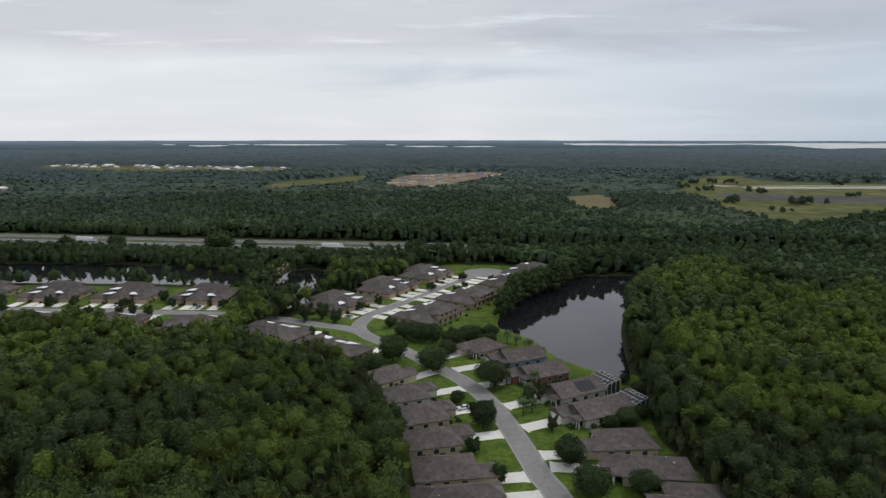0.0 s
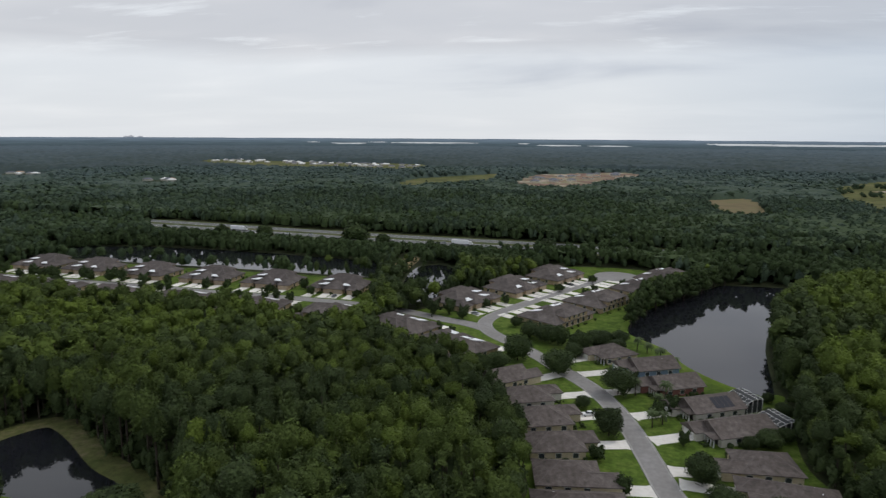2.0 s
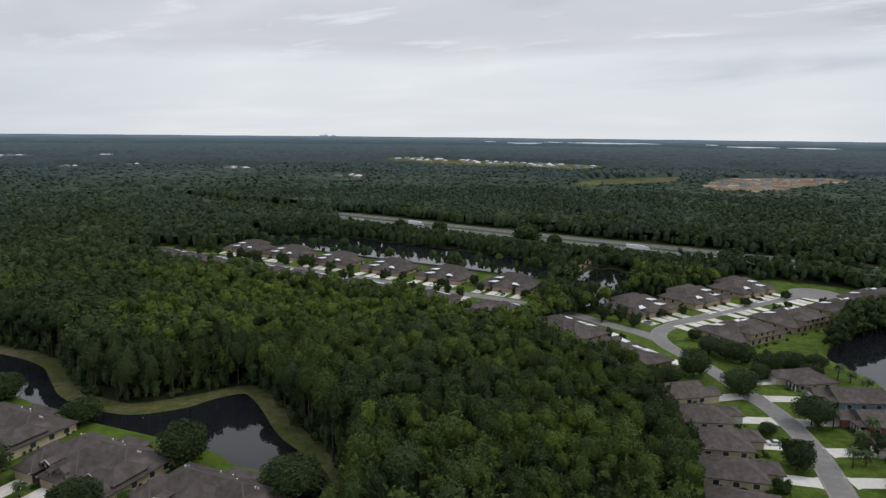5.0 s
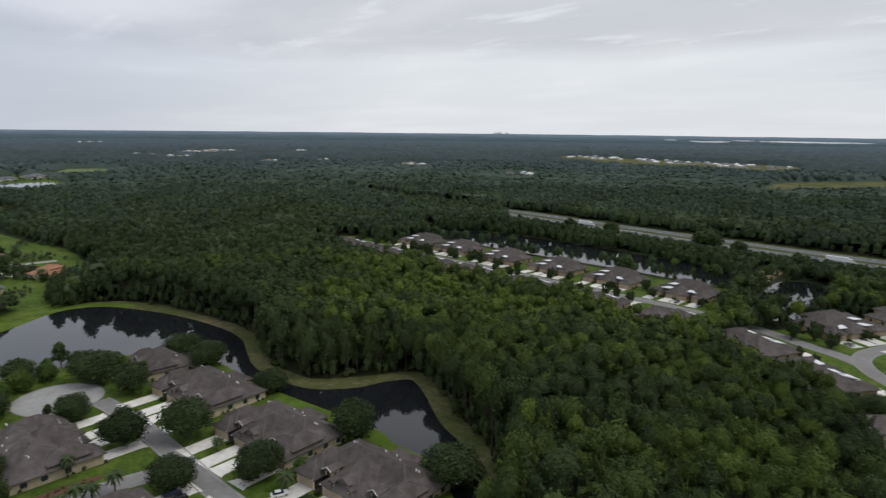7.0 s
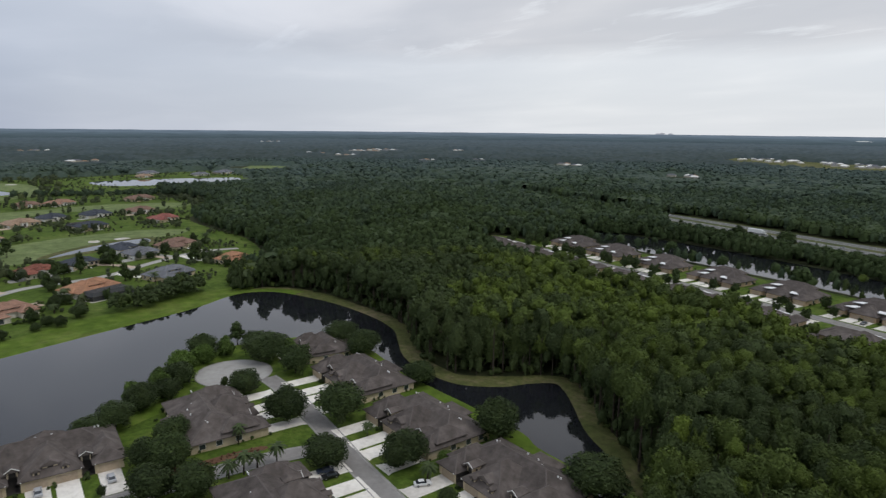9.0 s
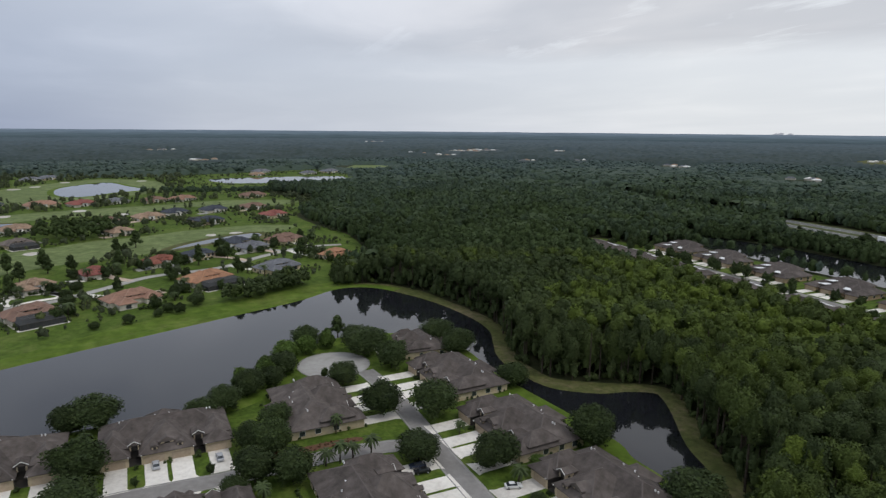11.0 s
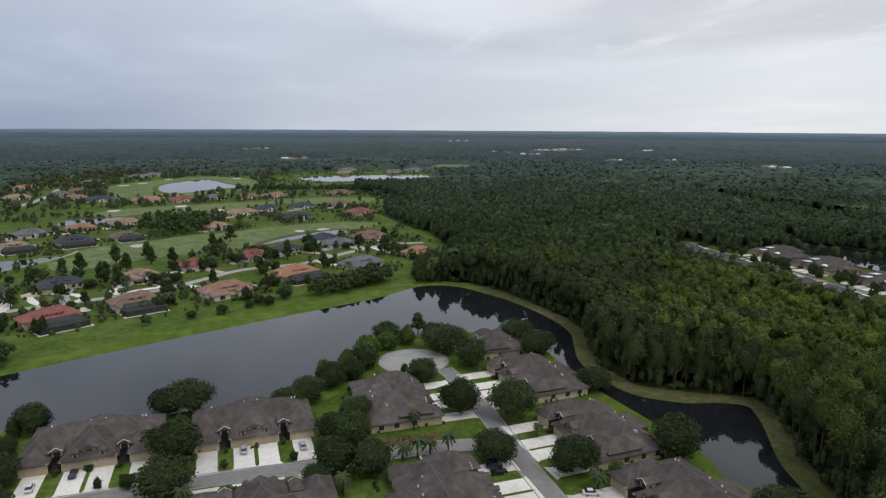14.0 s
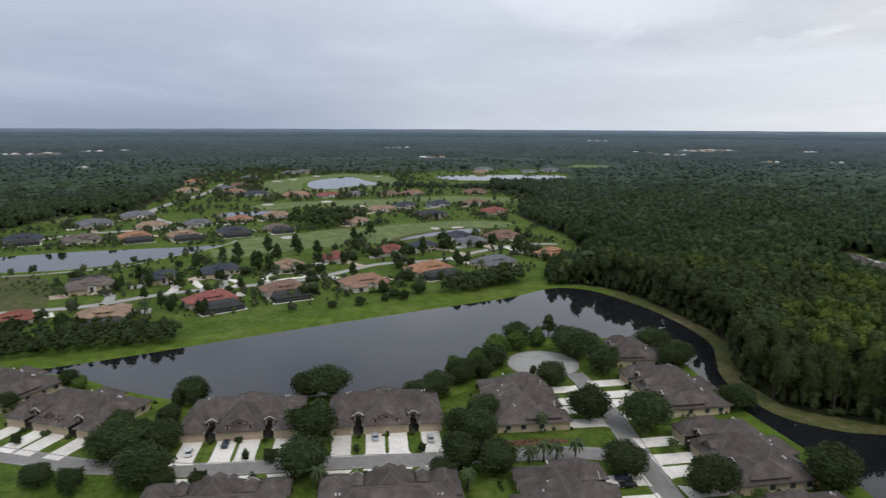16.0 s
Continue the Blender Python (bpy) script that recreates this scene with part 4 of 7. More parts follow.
def billow(rng, lobes, tufts, size, base=ICO2, reach=0.29, lump=(0.15, 0.25), least=0.2, ragged=0.05, heart=0.86):
    """A crown about 1 wide and 1 high, its foot at 0: one billowing leaf mass whose boughs bulge out, with sprays of leaves on it."""
    P, f = base
    r = np.full(len(P), least)
    for k in range(lobes):
        z = 1 - 1.4 * (k + 0.5) / lobes
        a = k * 2.4 + rng.uniform(-0.4, 0.4)
        q = math.sqrt(max(1 - z * z, 0))
        c = np.array([q * math.cos(a), q * math.sin(a), z * 0.9]) * reach * rng.uniform(0.7, 1.2)
        s = rng.uniform(*lump)
        b = P @ c
        d = b * b - c @ c + s * s
        r = np.maximum(r, np.where(d > 0, b + np.sqrt(np.maximum(d, 0)), 0))
    r = r * (1 + rng.uniform(-ragged, ragged, len(P)))
    v = P * r[:, None]
    v[:, :2] *= 0.47 / np.hypot(v[:, 0], v[:, 1]).max()
    v[:, 2] = (v[:, 2] - v[:, 2].min()) / np.ptp(v[:, 2]) * 0.97
    if not tufts:
        return v, f
    tri = v[f]
    nrm = np.cross(tri[:, 1] - tri[:, 0], tri[:, 2] - tri[:, 0])
    area = np.linalg.norm(nrm, axis=1)
    nrm /= area[:, None] + 1e-9
    weight = area * np.clip(nrm[:, 2] + 0.7, 0.1, 1.3)
    pick = rng.choice(len(f), tufts, p=weight / weight.sum())
    bary = rng.dirichlet((1, 1, 1), tufts)
    mid = np.array([0, 0, 0.45])
    p = mid + ((tri[pick] * bary[:, :, None]).sum(1) - mid) * rng.uniform(0.84, 1.13, (tufts, 1))
    n = nrm[pick] * 0.8 + rng.normal(size=(tufts, 3)) * 0.5
    n /= np.linalg.norm(n, axis=1)[:, None]
    t1 = np.cross(n, rng.normal(size=(tufts, 3)))
    t1 /= np.linalg.norm(t1, axis=1)[:, None]
    t2 = np.cross(n, t1)
    s = size * rng.uniform(0.5, 1.35, (tufts, 1))
    leaves = np.stack([p + t1 * s, p - t1 * s * 0.55 + t2 * s * 0.8, p - t1 * s * 0.6 - t2 * s * 0.75], 1)
    v = mid + (v - mid) * heart
    return np.concatenate([v, leaves.reshape(-1, 3)]), np.concatenate([f, np.arange(tufts * 3).reshape(-1, 3) + len(v)])


near_templates = [billow(rng, 15, 930, 0.038, ragged=0.12) for _ in range(8)] + [billow(rng, 24, 880, 0.036, ICO2, 0.34, (0.09, 0.16), 0.2, 0.12) for _ in range(6)] + [billow(rng, 9, 700, 0.038, ICO2, 0.36, (0.09, 0.18), 0.1, 0.14, 0.75) for _ in range(6)]
mid_templates = [billow(rng, 12, 165, 0.078, ragged=0.14) for _ in range(9)] + [billow(rng, 16, 160, 0.074, ICO2, 0.34, (0.10, 0.17), 0.16, 0.14) for _ in range(6)]
inner_templates = [billow(rng, 9, 74, 0.085, DOME1, 0.32, (0.12, 0.22), 0.18, 0.2, 0.84) for _ in range(12)]
outer_templates = [billow(rng, 7, 34, 0.11, DOME1, ragged=0.2, heart=0.85) for _ in range(12)]
far_templates = [billow(rng, 5, 5, 0.2, DOME1, ragged=0.25, heart=0.9) for _ in range(10)]


GATE_STAND = [(-160, 395), (-130, 362), (-100, 345), (-60, 370), (-35, 430), (-40, 480), (-150, 470)]


def tone_drop(x, y):
    """How far the leaf tone drops towards the golf course, beyond the east lake and ahead in the near wood."""
    az, r = np.degrees(np.arctan2(x, y)), np.hypot(x, y)
    return 0.4 * np.clip((-42 - az) / 16, 0, 1) + np.clip((az - 8) / 10, 0, 1) * np.where(r > 240, 0.3, 0.0) + 0.15 * (r < 250) * (np.abs(az + 4) < 24)


def wood(name, label, r0, r1, step, templates, material, tall, wide, patch, base_tone, deep=1.05):
    x, y = scatter(r0, r1, step)
    m = wooded(x, y)
    x, y = x[m], y[m]
    n = len(x)
    r = np.hypot(x, y)
    stand = patches(x, y, patch)
    if material == "leaf":
        tone = base_tone + 0.9 * stand + rng.normal(0, 0.24, n) + 0.62 * inside(BRIGHT_STAND, x, y) - tone_drop(x, y) - 0.25 * (near_line(BANK_OPEN, x, y) < 18) - 0.5 * inside(GATE_STAND, x, y)
    else:
        # the leaf tint turns bluer with distance as painted haze
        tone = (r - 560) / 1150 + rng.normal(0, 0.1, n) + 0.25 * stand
    h = rng.uniform(*tall, n) + 3.5 * patches(x + 500, y, patch * 0.5) + 3.0 * patches(x, y + 900, patch * 2.5)
    h = h * sight_gap(x, y)
    if r0 < 600:
        # the tallest stand rises behind the west lake
        h += 4.0 * np.clip(1.4 - near_line(LAKE_WEST[45:130], x, y) / 60, 0, 1)
        # the wood leans tall over the east lake
        h += 4.5 * np.clip(1.3 - near_line(LAKE_EAST, x, y) / 45, 0, 1) * (x > 74 + 0.12 * (y - 250))
    # a taller fringe in front of the villa row
    fringe = [(-450, 318), (-354, 300), (-274, 292), (-202, 283), (-146, 276), (-100, 280)]
    h += 0.8 * (near_line(fringe, x, y) < 14) if r0 < 400 else 0
    # trees kept low towards the highway, so that it shows from the camera
    gap = near_line(HWY, x, y) - 18
    low = inside(LOW_STRIP, x, y)
    h = np.where(low, np.minimum(h, (0.8 + 0.15 * np.maximum(gap, 0)) * rng.uniform(0.6, 1.4, n)), h)
    # shorter trees between the orange-roofed house and the lake, so that the camera sees the house
    young = inside([(-355, 100), (-445, 118), (-450, 160), (-400, 150), (-366, 130)], x, y)
    h = np.where(young, np.minimum(h, rng.uniform(5, 9, n)), h)
    lakeside = near_line(BANK_OPEN, x, y) if r0 < 400 else np.full(n, 1e9)
    h += np.where((lakeside < 16) & ~young, 2.5, 0)
    w = rng.uniform(*wide, n) * np.where(rng.uniform(0, 1, n) < 0.25, 0.65, 1.0) * np.clip(h / 8, 0.4, 1) * np.clip(h / 16, 1, 1.2)
    xy = np.stack([x, y], 1)
    plant(name, label, xy, h, w, templates, M[material], rng, np.clip(tone, 0, 1), deep=deep * rng.uniform(0.75, 1.3, n) * np.where(lakeside < 14, 1.3, 1.0))
    return xy, h


BRIGHT_STAND = [(84, 185), (85, 240), (110, 275), (175, 320), (260, 370), (420, 300), (300, 150), (150, 175), (105, 168)]
wood("inner_wood", "dense green mixed woodland under the camera", 20, 122, 7.0, mid_templates, "leaf", (11.0, 17.5), (7, 10.5), 45, 0.27, 0.9)
xy, h = wood("near_wood", "dense green mixed woodland with rounded crowns", 122, 255, 5.0, near_templates, "leaf", (11.0, 17.5), (5.6, 9.6), 45, 0.27, 0.9)
xy2, h2 = wood("middle_wood", "dense green woodland behind the houses", 255, 430, 5.8, mid_templates, "leaf", (11.0, 17.0), (6.4, 10.4), 60, 0.46, 0.9)
xy, h = np.concatenate([xy, xy2]), np.concatenate([h, h2])
shade = near_line(LAKE_WEST + LAKE_WEST[:1], xy[:, 0], xy[:, 1]) < 40
keep = shade | (np.hypot(xy[:, 0], xy[:, 1]) < 200)
plant("wood_trunks", "slender grey-brown trunks of the woodland", xy[keep], h[keep], h[keep] * 0.72, [trunk(rng, top=0.85) for _ in range(3)], M["bark"], rng, np.zeros(int(keep.sum())), deep=0, category="tree trunks")
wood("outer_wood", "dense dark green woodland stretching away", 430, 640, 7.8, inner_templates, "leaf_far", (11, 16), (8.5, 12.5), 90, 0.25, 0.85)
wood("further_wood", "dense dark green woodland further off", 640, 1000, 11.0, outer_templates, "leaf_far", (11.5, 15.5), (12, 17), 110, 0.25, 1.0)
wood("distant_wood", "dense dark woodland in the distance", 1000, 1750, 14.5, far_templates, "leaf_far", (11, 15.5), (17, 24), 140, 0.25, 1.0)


def canopy(name, label, r0, r1, step, low, high, material, shift):
    """A closed leaf cover added between the crowns, so that the gaps don't turn black."""
    rr = np.arange(r0, r1 + step, step)
    az = np.radians(np.arange(-128, 44.1, math.degrees(step / (r0 * 0.55 + r1 * 0.45))))
    A, B = np.meshgrid(az, rr, indexing="ij")
    B = B + rng.uniform(-0.3, 0.3, B.shape) * step
    X, Y = np.sin(A) * B, np.cos(A) * B
    x, y = X.ravel(), Y.ravel()
    ok = wooded(x, y)
    z = np.where(ok, rng.uniform(low, high, x.shape) * sight_gap(x, y), 0.0)
    low_growth = (0.4 + 0.07 * np.maximum(near_line(HWY, x, y) - 18, 0)) * rng.uniform(0.6, 1.2, len(x))
    z = np.where(inside(LOW_STRIP, x, y), np.minimum(z, low_growth), z)
    # beyond the middle woods the tint rises with distance, as painted haze
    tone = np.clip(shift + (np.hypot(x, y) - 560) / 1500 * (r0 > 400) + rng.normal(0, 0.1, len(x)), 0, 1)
    na, nr = X.shape
    I = (np.arange(na - 1)[:, None] * nr + np.arange(nr - 1)[None]).ravel()
    grid = ok.reshape(X.shape)
    inner = grid.copy()
    for da, dr in ((1, 0), (-1, 0), (0, 1), (0, -1)):
        inner &= np.roll(grid, (da, dr), (0, 1))
    if r0 < 900:
        ok = inner.ravel()
        I = I[ok[I] & ok[I + 1] & ok[I + nr] & ok[I + nr + 1]]
    else:
        I = I[ok[I] | ok[I + 1] | ok[I + nr] | ok[I + nr + 1]]
    F = np.concatenate([np.stack([I, I + 1, I + nr + 1], 1), np.stack([I, I + nr + 1, I + nr], 1)])
    used, F = np.unique(F, return_inverse=True)
    tagged(new(name, mesh_arrays(name, np.stack([x, y, z], 1)[used], F.reshape(-1, 3), M[material], tone[used])), label, "woods", kind="stuff")


canopy("near_canopy", "closed leaf cover between the near crowns", 112, 262, 4.0, 3.0, 6.0, "leaf", 0.0)
canopy("middle_canopy", "closed leaf cover between the crowns", 258, 440, 4.0, 4.0, 7.0, "leaf", 0.0)
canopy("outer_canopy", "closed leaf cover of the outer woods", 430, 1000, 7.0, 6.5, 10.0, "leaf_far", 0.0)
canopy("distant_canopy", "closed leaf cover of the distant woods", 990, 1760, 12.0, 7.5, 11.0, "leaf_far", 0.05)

# the canopy of the far woods, in stands of different height
az = np.radians(np.arange(-128, 44.1, 0.24))
rr = [1735.0]
while rr[-1] < R_FAR - 10:
    rr.append(rr[-1] * 1.0085)
rr = np.array(rr)
A, B = np.meshgrid(az, rr, indexing="ij")
B = B * (1 + rng.uniform(-0.0035, 0.0035, B.shape))
X, Y = np.sin(A) * B, np.cos(A) * B
xf, yf = X.ravel(), Y.ravel()
stand = patches(xf, yf, 170) + 0.6 * patches(xf + 3000, yf, 60)
Zc = (rng.uniform(8, 15.5, X.shape) + 7 * np.round(stand * 2.2).reshape(X.shape) / 2.2)
stands = wooded(xf, yf).reshape(X.shape)
Zc = np.where(stands, np.maximum(Zc, 3) * sight_gap(xf, yf).reshape(X.shape), 0.0)
Zc[:, 0] = 0.0
V = np.stack([X, Y, Zc], -1).reshape(-1, 3)
na, nr = X.shape
I = (np.arange(na - 1)[:, None] * nr + np.arange(nr - 1)[None])
keep = stands[:-1, :-1] | stands[1:, :-1] | stands[:-1, 1:] | stands[1:, 1:]
J = I[keep]
# painted haze: the bluer tint grows outwards and differs between stands
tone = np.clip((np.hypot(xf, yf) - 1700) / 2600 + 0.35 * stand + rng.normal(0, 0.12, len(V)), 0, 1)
F = np.concatenate([np.stack([J, J + 1, J + nr + 1], 1), np.stack([J, J + nr + 1, J + nr], 1)])
used, F = np.unique(F, return_inverse=True)
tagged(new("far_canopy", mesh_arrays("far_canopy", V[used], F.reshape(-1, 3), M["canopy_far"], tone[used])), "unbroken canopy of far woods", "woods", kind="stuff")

# undergrowth that closes the edge of the woods
x, y = scatter(110, 430, 2.9)
m = wooded(x, y)
x, y = x[m], y[m]
edge = np.zeros(x.shape, bool)
for a in np.arange(8) * math.tau / 8:
    edge |= ~wooded(x + 7.5 * math.cos(a), y + 7.5 * math.sin(a))
x, y = x[edge], y[edge]
h = rng.uniform(2.0, 13.0, len(x))
plant("edge_thicket", "tangled green thicket along the edge of the woods", np.stack([x, y], 1), h, rng.uniform(3.2, 5.6, len(x)), [billow(rng, 8, 72, 0.095, DOME1, ragged=0.18, heart=0.8) for _ in range(8)], M["leaf"], rng, np.clip(rng.normal(-0.05, 0.18, len(x)), 0, 1), deep=rng.uniform(1.2, 1.9, len(x)), category="thicket")

x, y = scatter(430, 820, 6.5)
m = wooded(x, y)
x, y = x[m], y[m]
edge = np.zeros(x.shape, bool)
for a in np.arange(8) * math.tau / 8:
    edge |= ~wooded(x + 12 * math.cos(a), y + 12 * math.sin(a))
edge &= ~inside(LOW_STRIP, x, y)
x, y = x[edge], y[edge]
h = rng.uniform(6, 14, len(x))
plant("outer_edge", "dark trees along the edge of the outer woods", np.stack([x, y], 1), h, rng.uniform(5.5, 9.5, len(x)), outer_templates, M["leaf_far"], rng, np.clip(rng.normal(0.05, 0.2, len(x)), 0, 1), deep=1.3)

# lone trees on the meadow and along the clearings
SPOTS = ((425, 1178, 7), (500, 1288, 6), (453, 1123, 8), (546, 1298, 5), (580, 1298, 6), (529, 1086, 7), (486, 898, 5), (499, 898, 6), (517, 898, 4), (422, 798, 5), (407, 917, 7), (640, 1010, 4), (760, 1240, 5), (455, 1205, 5), (600, 860, 3))
xy = np.array([(x + rng.normal(0, 7), y + rng.normal(0, 9)) for x, y, k in SPOTS for _ in range(k)])
plant("meadow_trees", "dark trees dotted over the meadow", xy, rng.uniform(5, 13, len(xy)), rng.uniform(8, 14, len(xy)), inner_templates, M["leaf_far"], rng, np.full(len(xy), 0.2), deep=1.2)

# trees along the near shore of the long pond
x = np.concatenate([rng.uniform(-380, -130, 20), rng.uniform(-112, -68, 48)])
y = np.where(x < -120, 401.5 - (x + 130) * 0.02 + rng.uniform(-2.5, 1.5, 68), rng.uniform(345, 450, 68))
h = rng.uniform(3.5, 8.5, 68)
plant("pond_trees", "dark small trees along the pond shore", np.stack([x, y], 1), h, h * rng.uniform(0.4, 0.6, 68), [crown(rng, 6, 120, 0.08, pine=True, heart=0.8) for _ in range(4)], M["leaf_pine"], rng, np.zeros(68))


# trees leaning over the far shore of the long pond
line = [(-405, 448), (-380, 464), (-300, 470), (-205, 462), (-142, 448), (-128, 428)]
n = 190
t = rng.uniform(0, 1, n)
cuts = np.linspace(0, 1, len(line))
x = np.interp(t, cuts, [p[0] for p in line]) + rng.normal(0, 1.5, n)
y = np.interp(t, cuts, [p[1] for p in line]) + rng.uniform(-2.5, 6, n)
plant("shore_trees", "dark trees leaning over the pond's far shore", np.stack([x, y], 1), rng.uniform(6.5, 13.5, n), rng.uniform(5, 8.5, n), inner_templates, M["leaf_far"], rng, np.zeros(n), deep=1.9)


# ---- buildings ----
def window(parent, x, y, z, w, h, face):
    """A framed window on a wall whose outward way is face: 'x', '-x', 'y' or '-y'."""
    s = -1 if face[0] == "-" else 1
    if face[-1] == "y":
        fr, gl = (x - w / 2 - 0.1, x + w / 2 + 0.1, y - 0.02, y + s * 0.08, z - 0.1, z + h + 0.1), (x - w / 2, x + w / 2, y + s * 0.05, y + s * 0.11, z, z + h)
    else:
        fr, gl = (x - 0.02, x + s * 0.08, y - w / 2 - 0.1, y + w / 2 + 0.1, z - 0.1, z + h + 0.1), (x + s * 0.05, x + s * 0.11, y - w / 2, y + w / 2, z, z + h)
    ob = part("window", boxes(tuple(fr)), M["trim"], parent)
    part("pane", boxes(tuple(gl)), M["glass"], ob)


def roof_part(name, parent, material, *shape):
    """A roof with ridge caps along its ridge and hips."""
    bm = bmesh.new()
    hip(bm, *shape)
    bm.verts.ensure_lookup_table()
    eave, p, q = [v.co.copy() for v in bm.verts[4:8]], bm.verts[8].co.copy(), bm.verts[9].co.copy()
    ob = part(name, bm, M[material], parent)
    caps = bmesh.new()
    for a, b in ((p, q), (p, eave[0]), (p, eave[3]), (q, eave[1]), (q, eave[2])):
        d = b - a
        if d.length < 0.5:
            continue
        s = Vector((-d.y, d.x, 0)).normalized() * 0.2
        up = Vector((0, 0, 0.09))
        quad = [caps.verts.new(v) for v in (a - s, b - s, b + s, a + s, a + up, b + up)]
        caps.faces.new((quad[0], quad[1], quad[5], quad[4]))
        caps.faces.new((quad[2], quad[3], quad[4], quad[5]))
        caps.faces.new((quad[0], quad[4], quad[3]))
        caps.faces.new((quad[1], quad[2], quad[5]))
        caps.faces.new((quad[3], quad[2], quad[1], quad[0]))
    part("ridge_cap", caps, M["cap_" + material], ob)
    return ob


def garage_door(parent, x, y, w, face=-1):
    bm = bmesh.new()
    for k in range(4):
        z = 0.1 + k * 0.55
        box(bm, x - w / 2, x + w / 2, y, y + face * (0.07 if k % 2 else 0.09), z, z + 0.52)
    part("garage_door", bm, M["garage"], parent, "tan panelled garage door")


def vents(parent, spots):
    for x, y, z in spots:
        part("roof_vent", boxes((x - 0.17, x + 0.17, y - 0.14, y + 0.14, z - 0.4, z + 0.12)), M["membrane"], parent, "small white roof vent")


def lake_villa(m, label):
    """A four-dwelling villa block, its garages to the front (-y), with two sunken entry passages between the bays."""
    ob = thing("villa", label, "house", m, "villas by the west lake")
    part("wall", boxes((-17, 17, -4.5, 11.3, 0, 3), (-17, -9.9, -11.4, -4.5, 0, 3), (-6.8, 6.8, -11.4, -4.5, 0, 3), (9.9, 17, -11.4, -4.5, 0, 3), (-4, 4, 11.3, 14.2, 0, 2.9)), M["stucco"], ob)
    roof_part("roof", ob, "shingle", -17.8, 17.8, -6.4, 12.0, 3.1, 0.52)
    for s in (-1, 1):
        a, b = sorted((s * 9.35, s * 17.75))
        roof_part("bay_roof", ob, "shingle", a, b, -12.1, 3, 3.15, 0.64, "y")
        a, b = sorted((s * 9.8, s * 17.3))
        roof_part("upper_bay_roof", ob, "shingle", a, b, -8.7, 2.5, 4.45, 0.72, "y")
    roof_part("bay_roof", ob, "shingle", -7.35, 7.35, -12.1, 5, 3.15, 0.74, "y")
    roof_part("rear_roof", ob, "shingle", -5.0, 5.0, 5.5, 15.0, 3.05, 0.7, "y")
    # the middle gable between the dormers
    g = part("gable", boxes((-1.7, 1.7, -10.1, -6.5, 4.0, 5.35)), M["stucco"], ob)
    bm = bmesh.new()
    hip(bm, -2.3, 2.3, -10.6, -5.0, 5.4, 0.55, "y", "gh")
    part("gable_roof", bm, M["shingle"], g)
    part("louvre", boxes((-0.7, 0.7, -10.16, -10.05, 4.1, 5.1)), M["dark"], g)
    for s in (-1, 1):
        x = s * 8.35
        # dark sheets on floor, sides and tower opening paint the passage's shade
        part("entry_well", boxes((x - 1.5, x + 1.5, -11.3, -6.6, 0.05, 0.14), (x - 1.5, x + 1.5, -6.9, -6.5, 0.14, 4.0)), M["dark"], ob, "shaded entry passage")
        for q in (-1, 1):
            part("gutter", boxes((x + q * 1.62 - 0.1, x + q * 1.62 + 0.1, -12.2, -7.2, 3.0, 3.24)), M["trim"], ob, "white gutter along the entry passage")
            part("shutter_wall", boxes((x + q * 1.6 - 0.06, x + q * 1.6 + 0.06, -11.3, -6.9, 0.1, 2.9)), M["dark"], ob, "side of the entry passage, its shade painted dark")
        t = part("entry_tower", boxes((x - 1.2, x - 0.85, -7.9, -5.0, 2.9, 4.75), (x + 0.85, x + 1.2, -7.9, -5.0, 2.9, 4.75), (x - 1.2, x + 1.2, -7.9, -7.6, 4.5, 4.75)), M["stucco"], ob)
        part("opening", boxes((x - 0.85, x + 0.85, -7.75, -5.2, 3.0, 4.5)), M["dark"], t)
        bm = bmesh.new()
        hip(bm, x - 1.7, x + 1.7, -8.5, -3.6, 4.85, 0.62, "y", "gh")
        part("tower_roof", bm, M["shingle"], t)
        for q in (-1, 1):
            bm = boxes((0, 1.95, -8.6, -8.48, -0.12, 0.1))
            for v in bm.verts:
                v.co.z += 4.82 + 0.62 * v.co.x * (1.7 / 1.95)
                v.co.x = x + q * (1.75 - v.co.x * 0.9)
            part("fascia", bm, M["trim"], t, "white sloping gable board")
        d = part("dormer", boxes((s * 3.3 - 0.75, s * 3.3 + 0.75, -11.2, -8, 3.5, 4.75)), M["stucco"], ob)
        bm = bmesh.new()
        hip(bm, s * 3.3 - 1.05, s * 3.3 + 1.05, -11.6, -7, 4.8, 0.6, "y", "gh")
        part("dormer_roof", bm, M["shingle"], d)
        part("louvre", boxes((s * 3.3 - 0.35, s * 3.3 + 0.35, -11.28, -11.15, 3.75, 4.5)), M["dark"], d)
        garage_door(ob, s * 13.2, -11.4, 5.0)
        garage_door(ob, s * 3.4, -11.4, 5.0)
        for y in (-2.5, 3.2, 8):
            window(ob, s * 17, y, 0.9, 1.7, 1.5, "x" if s > 0 else "-x")
        for k in (6, 9.5, 13.5):
            window(ob, s * k, 11.3, 0.5, 1.8, 1.9, "y")
    vents(ob, [(-12, 5.0, 6.6), (-11, 5.2, 6.6), (-2.4, 7.5, 6.0), (1.6, 7.5, 6.0), (4.6, 5.6, 6.4), (12, 3.6, 7.2), (12.9, 3.6, 7.2)])
    return ob


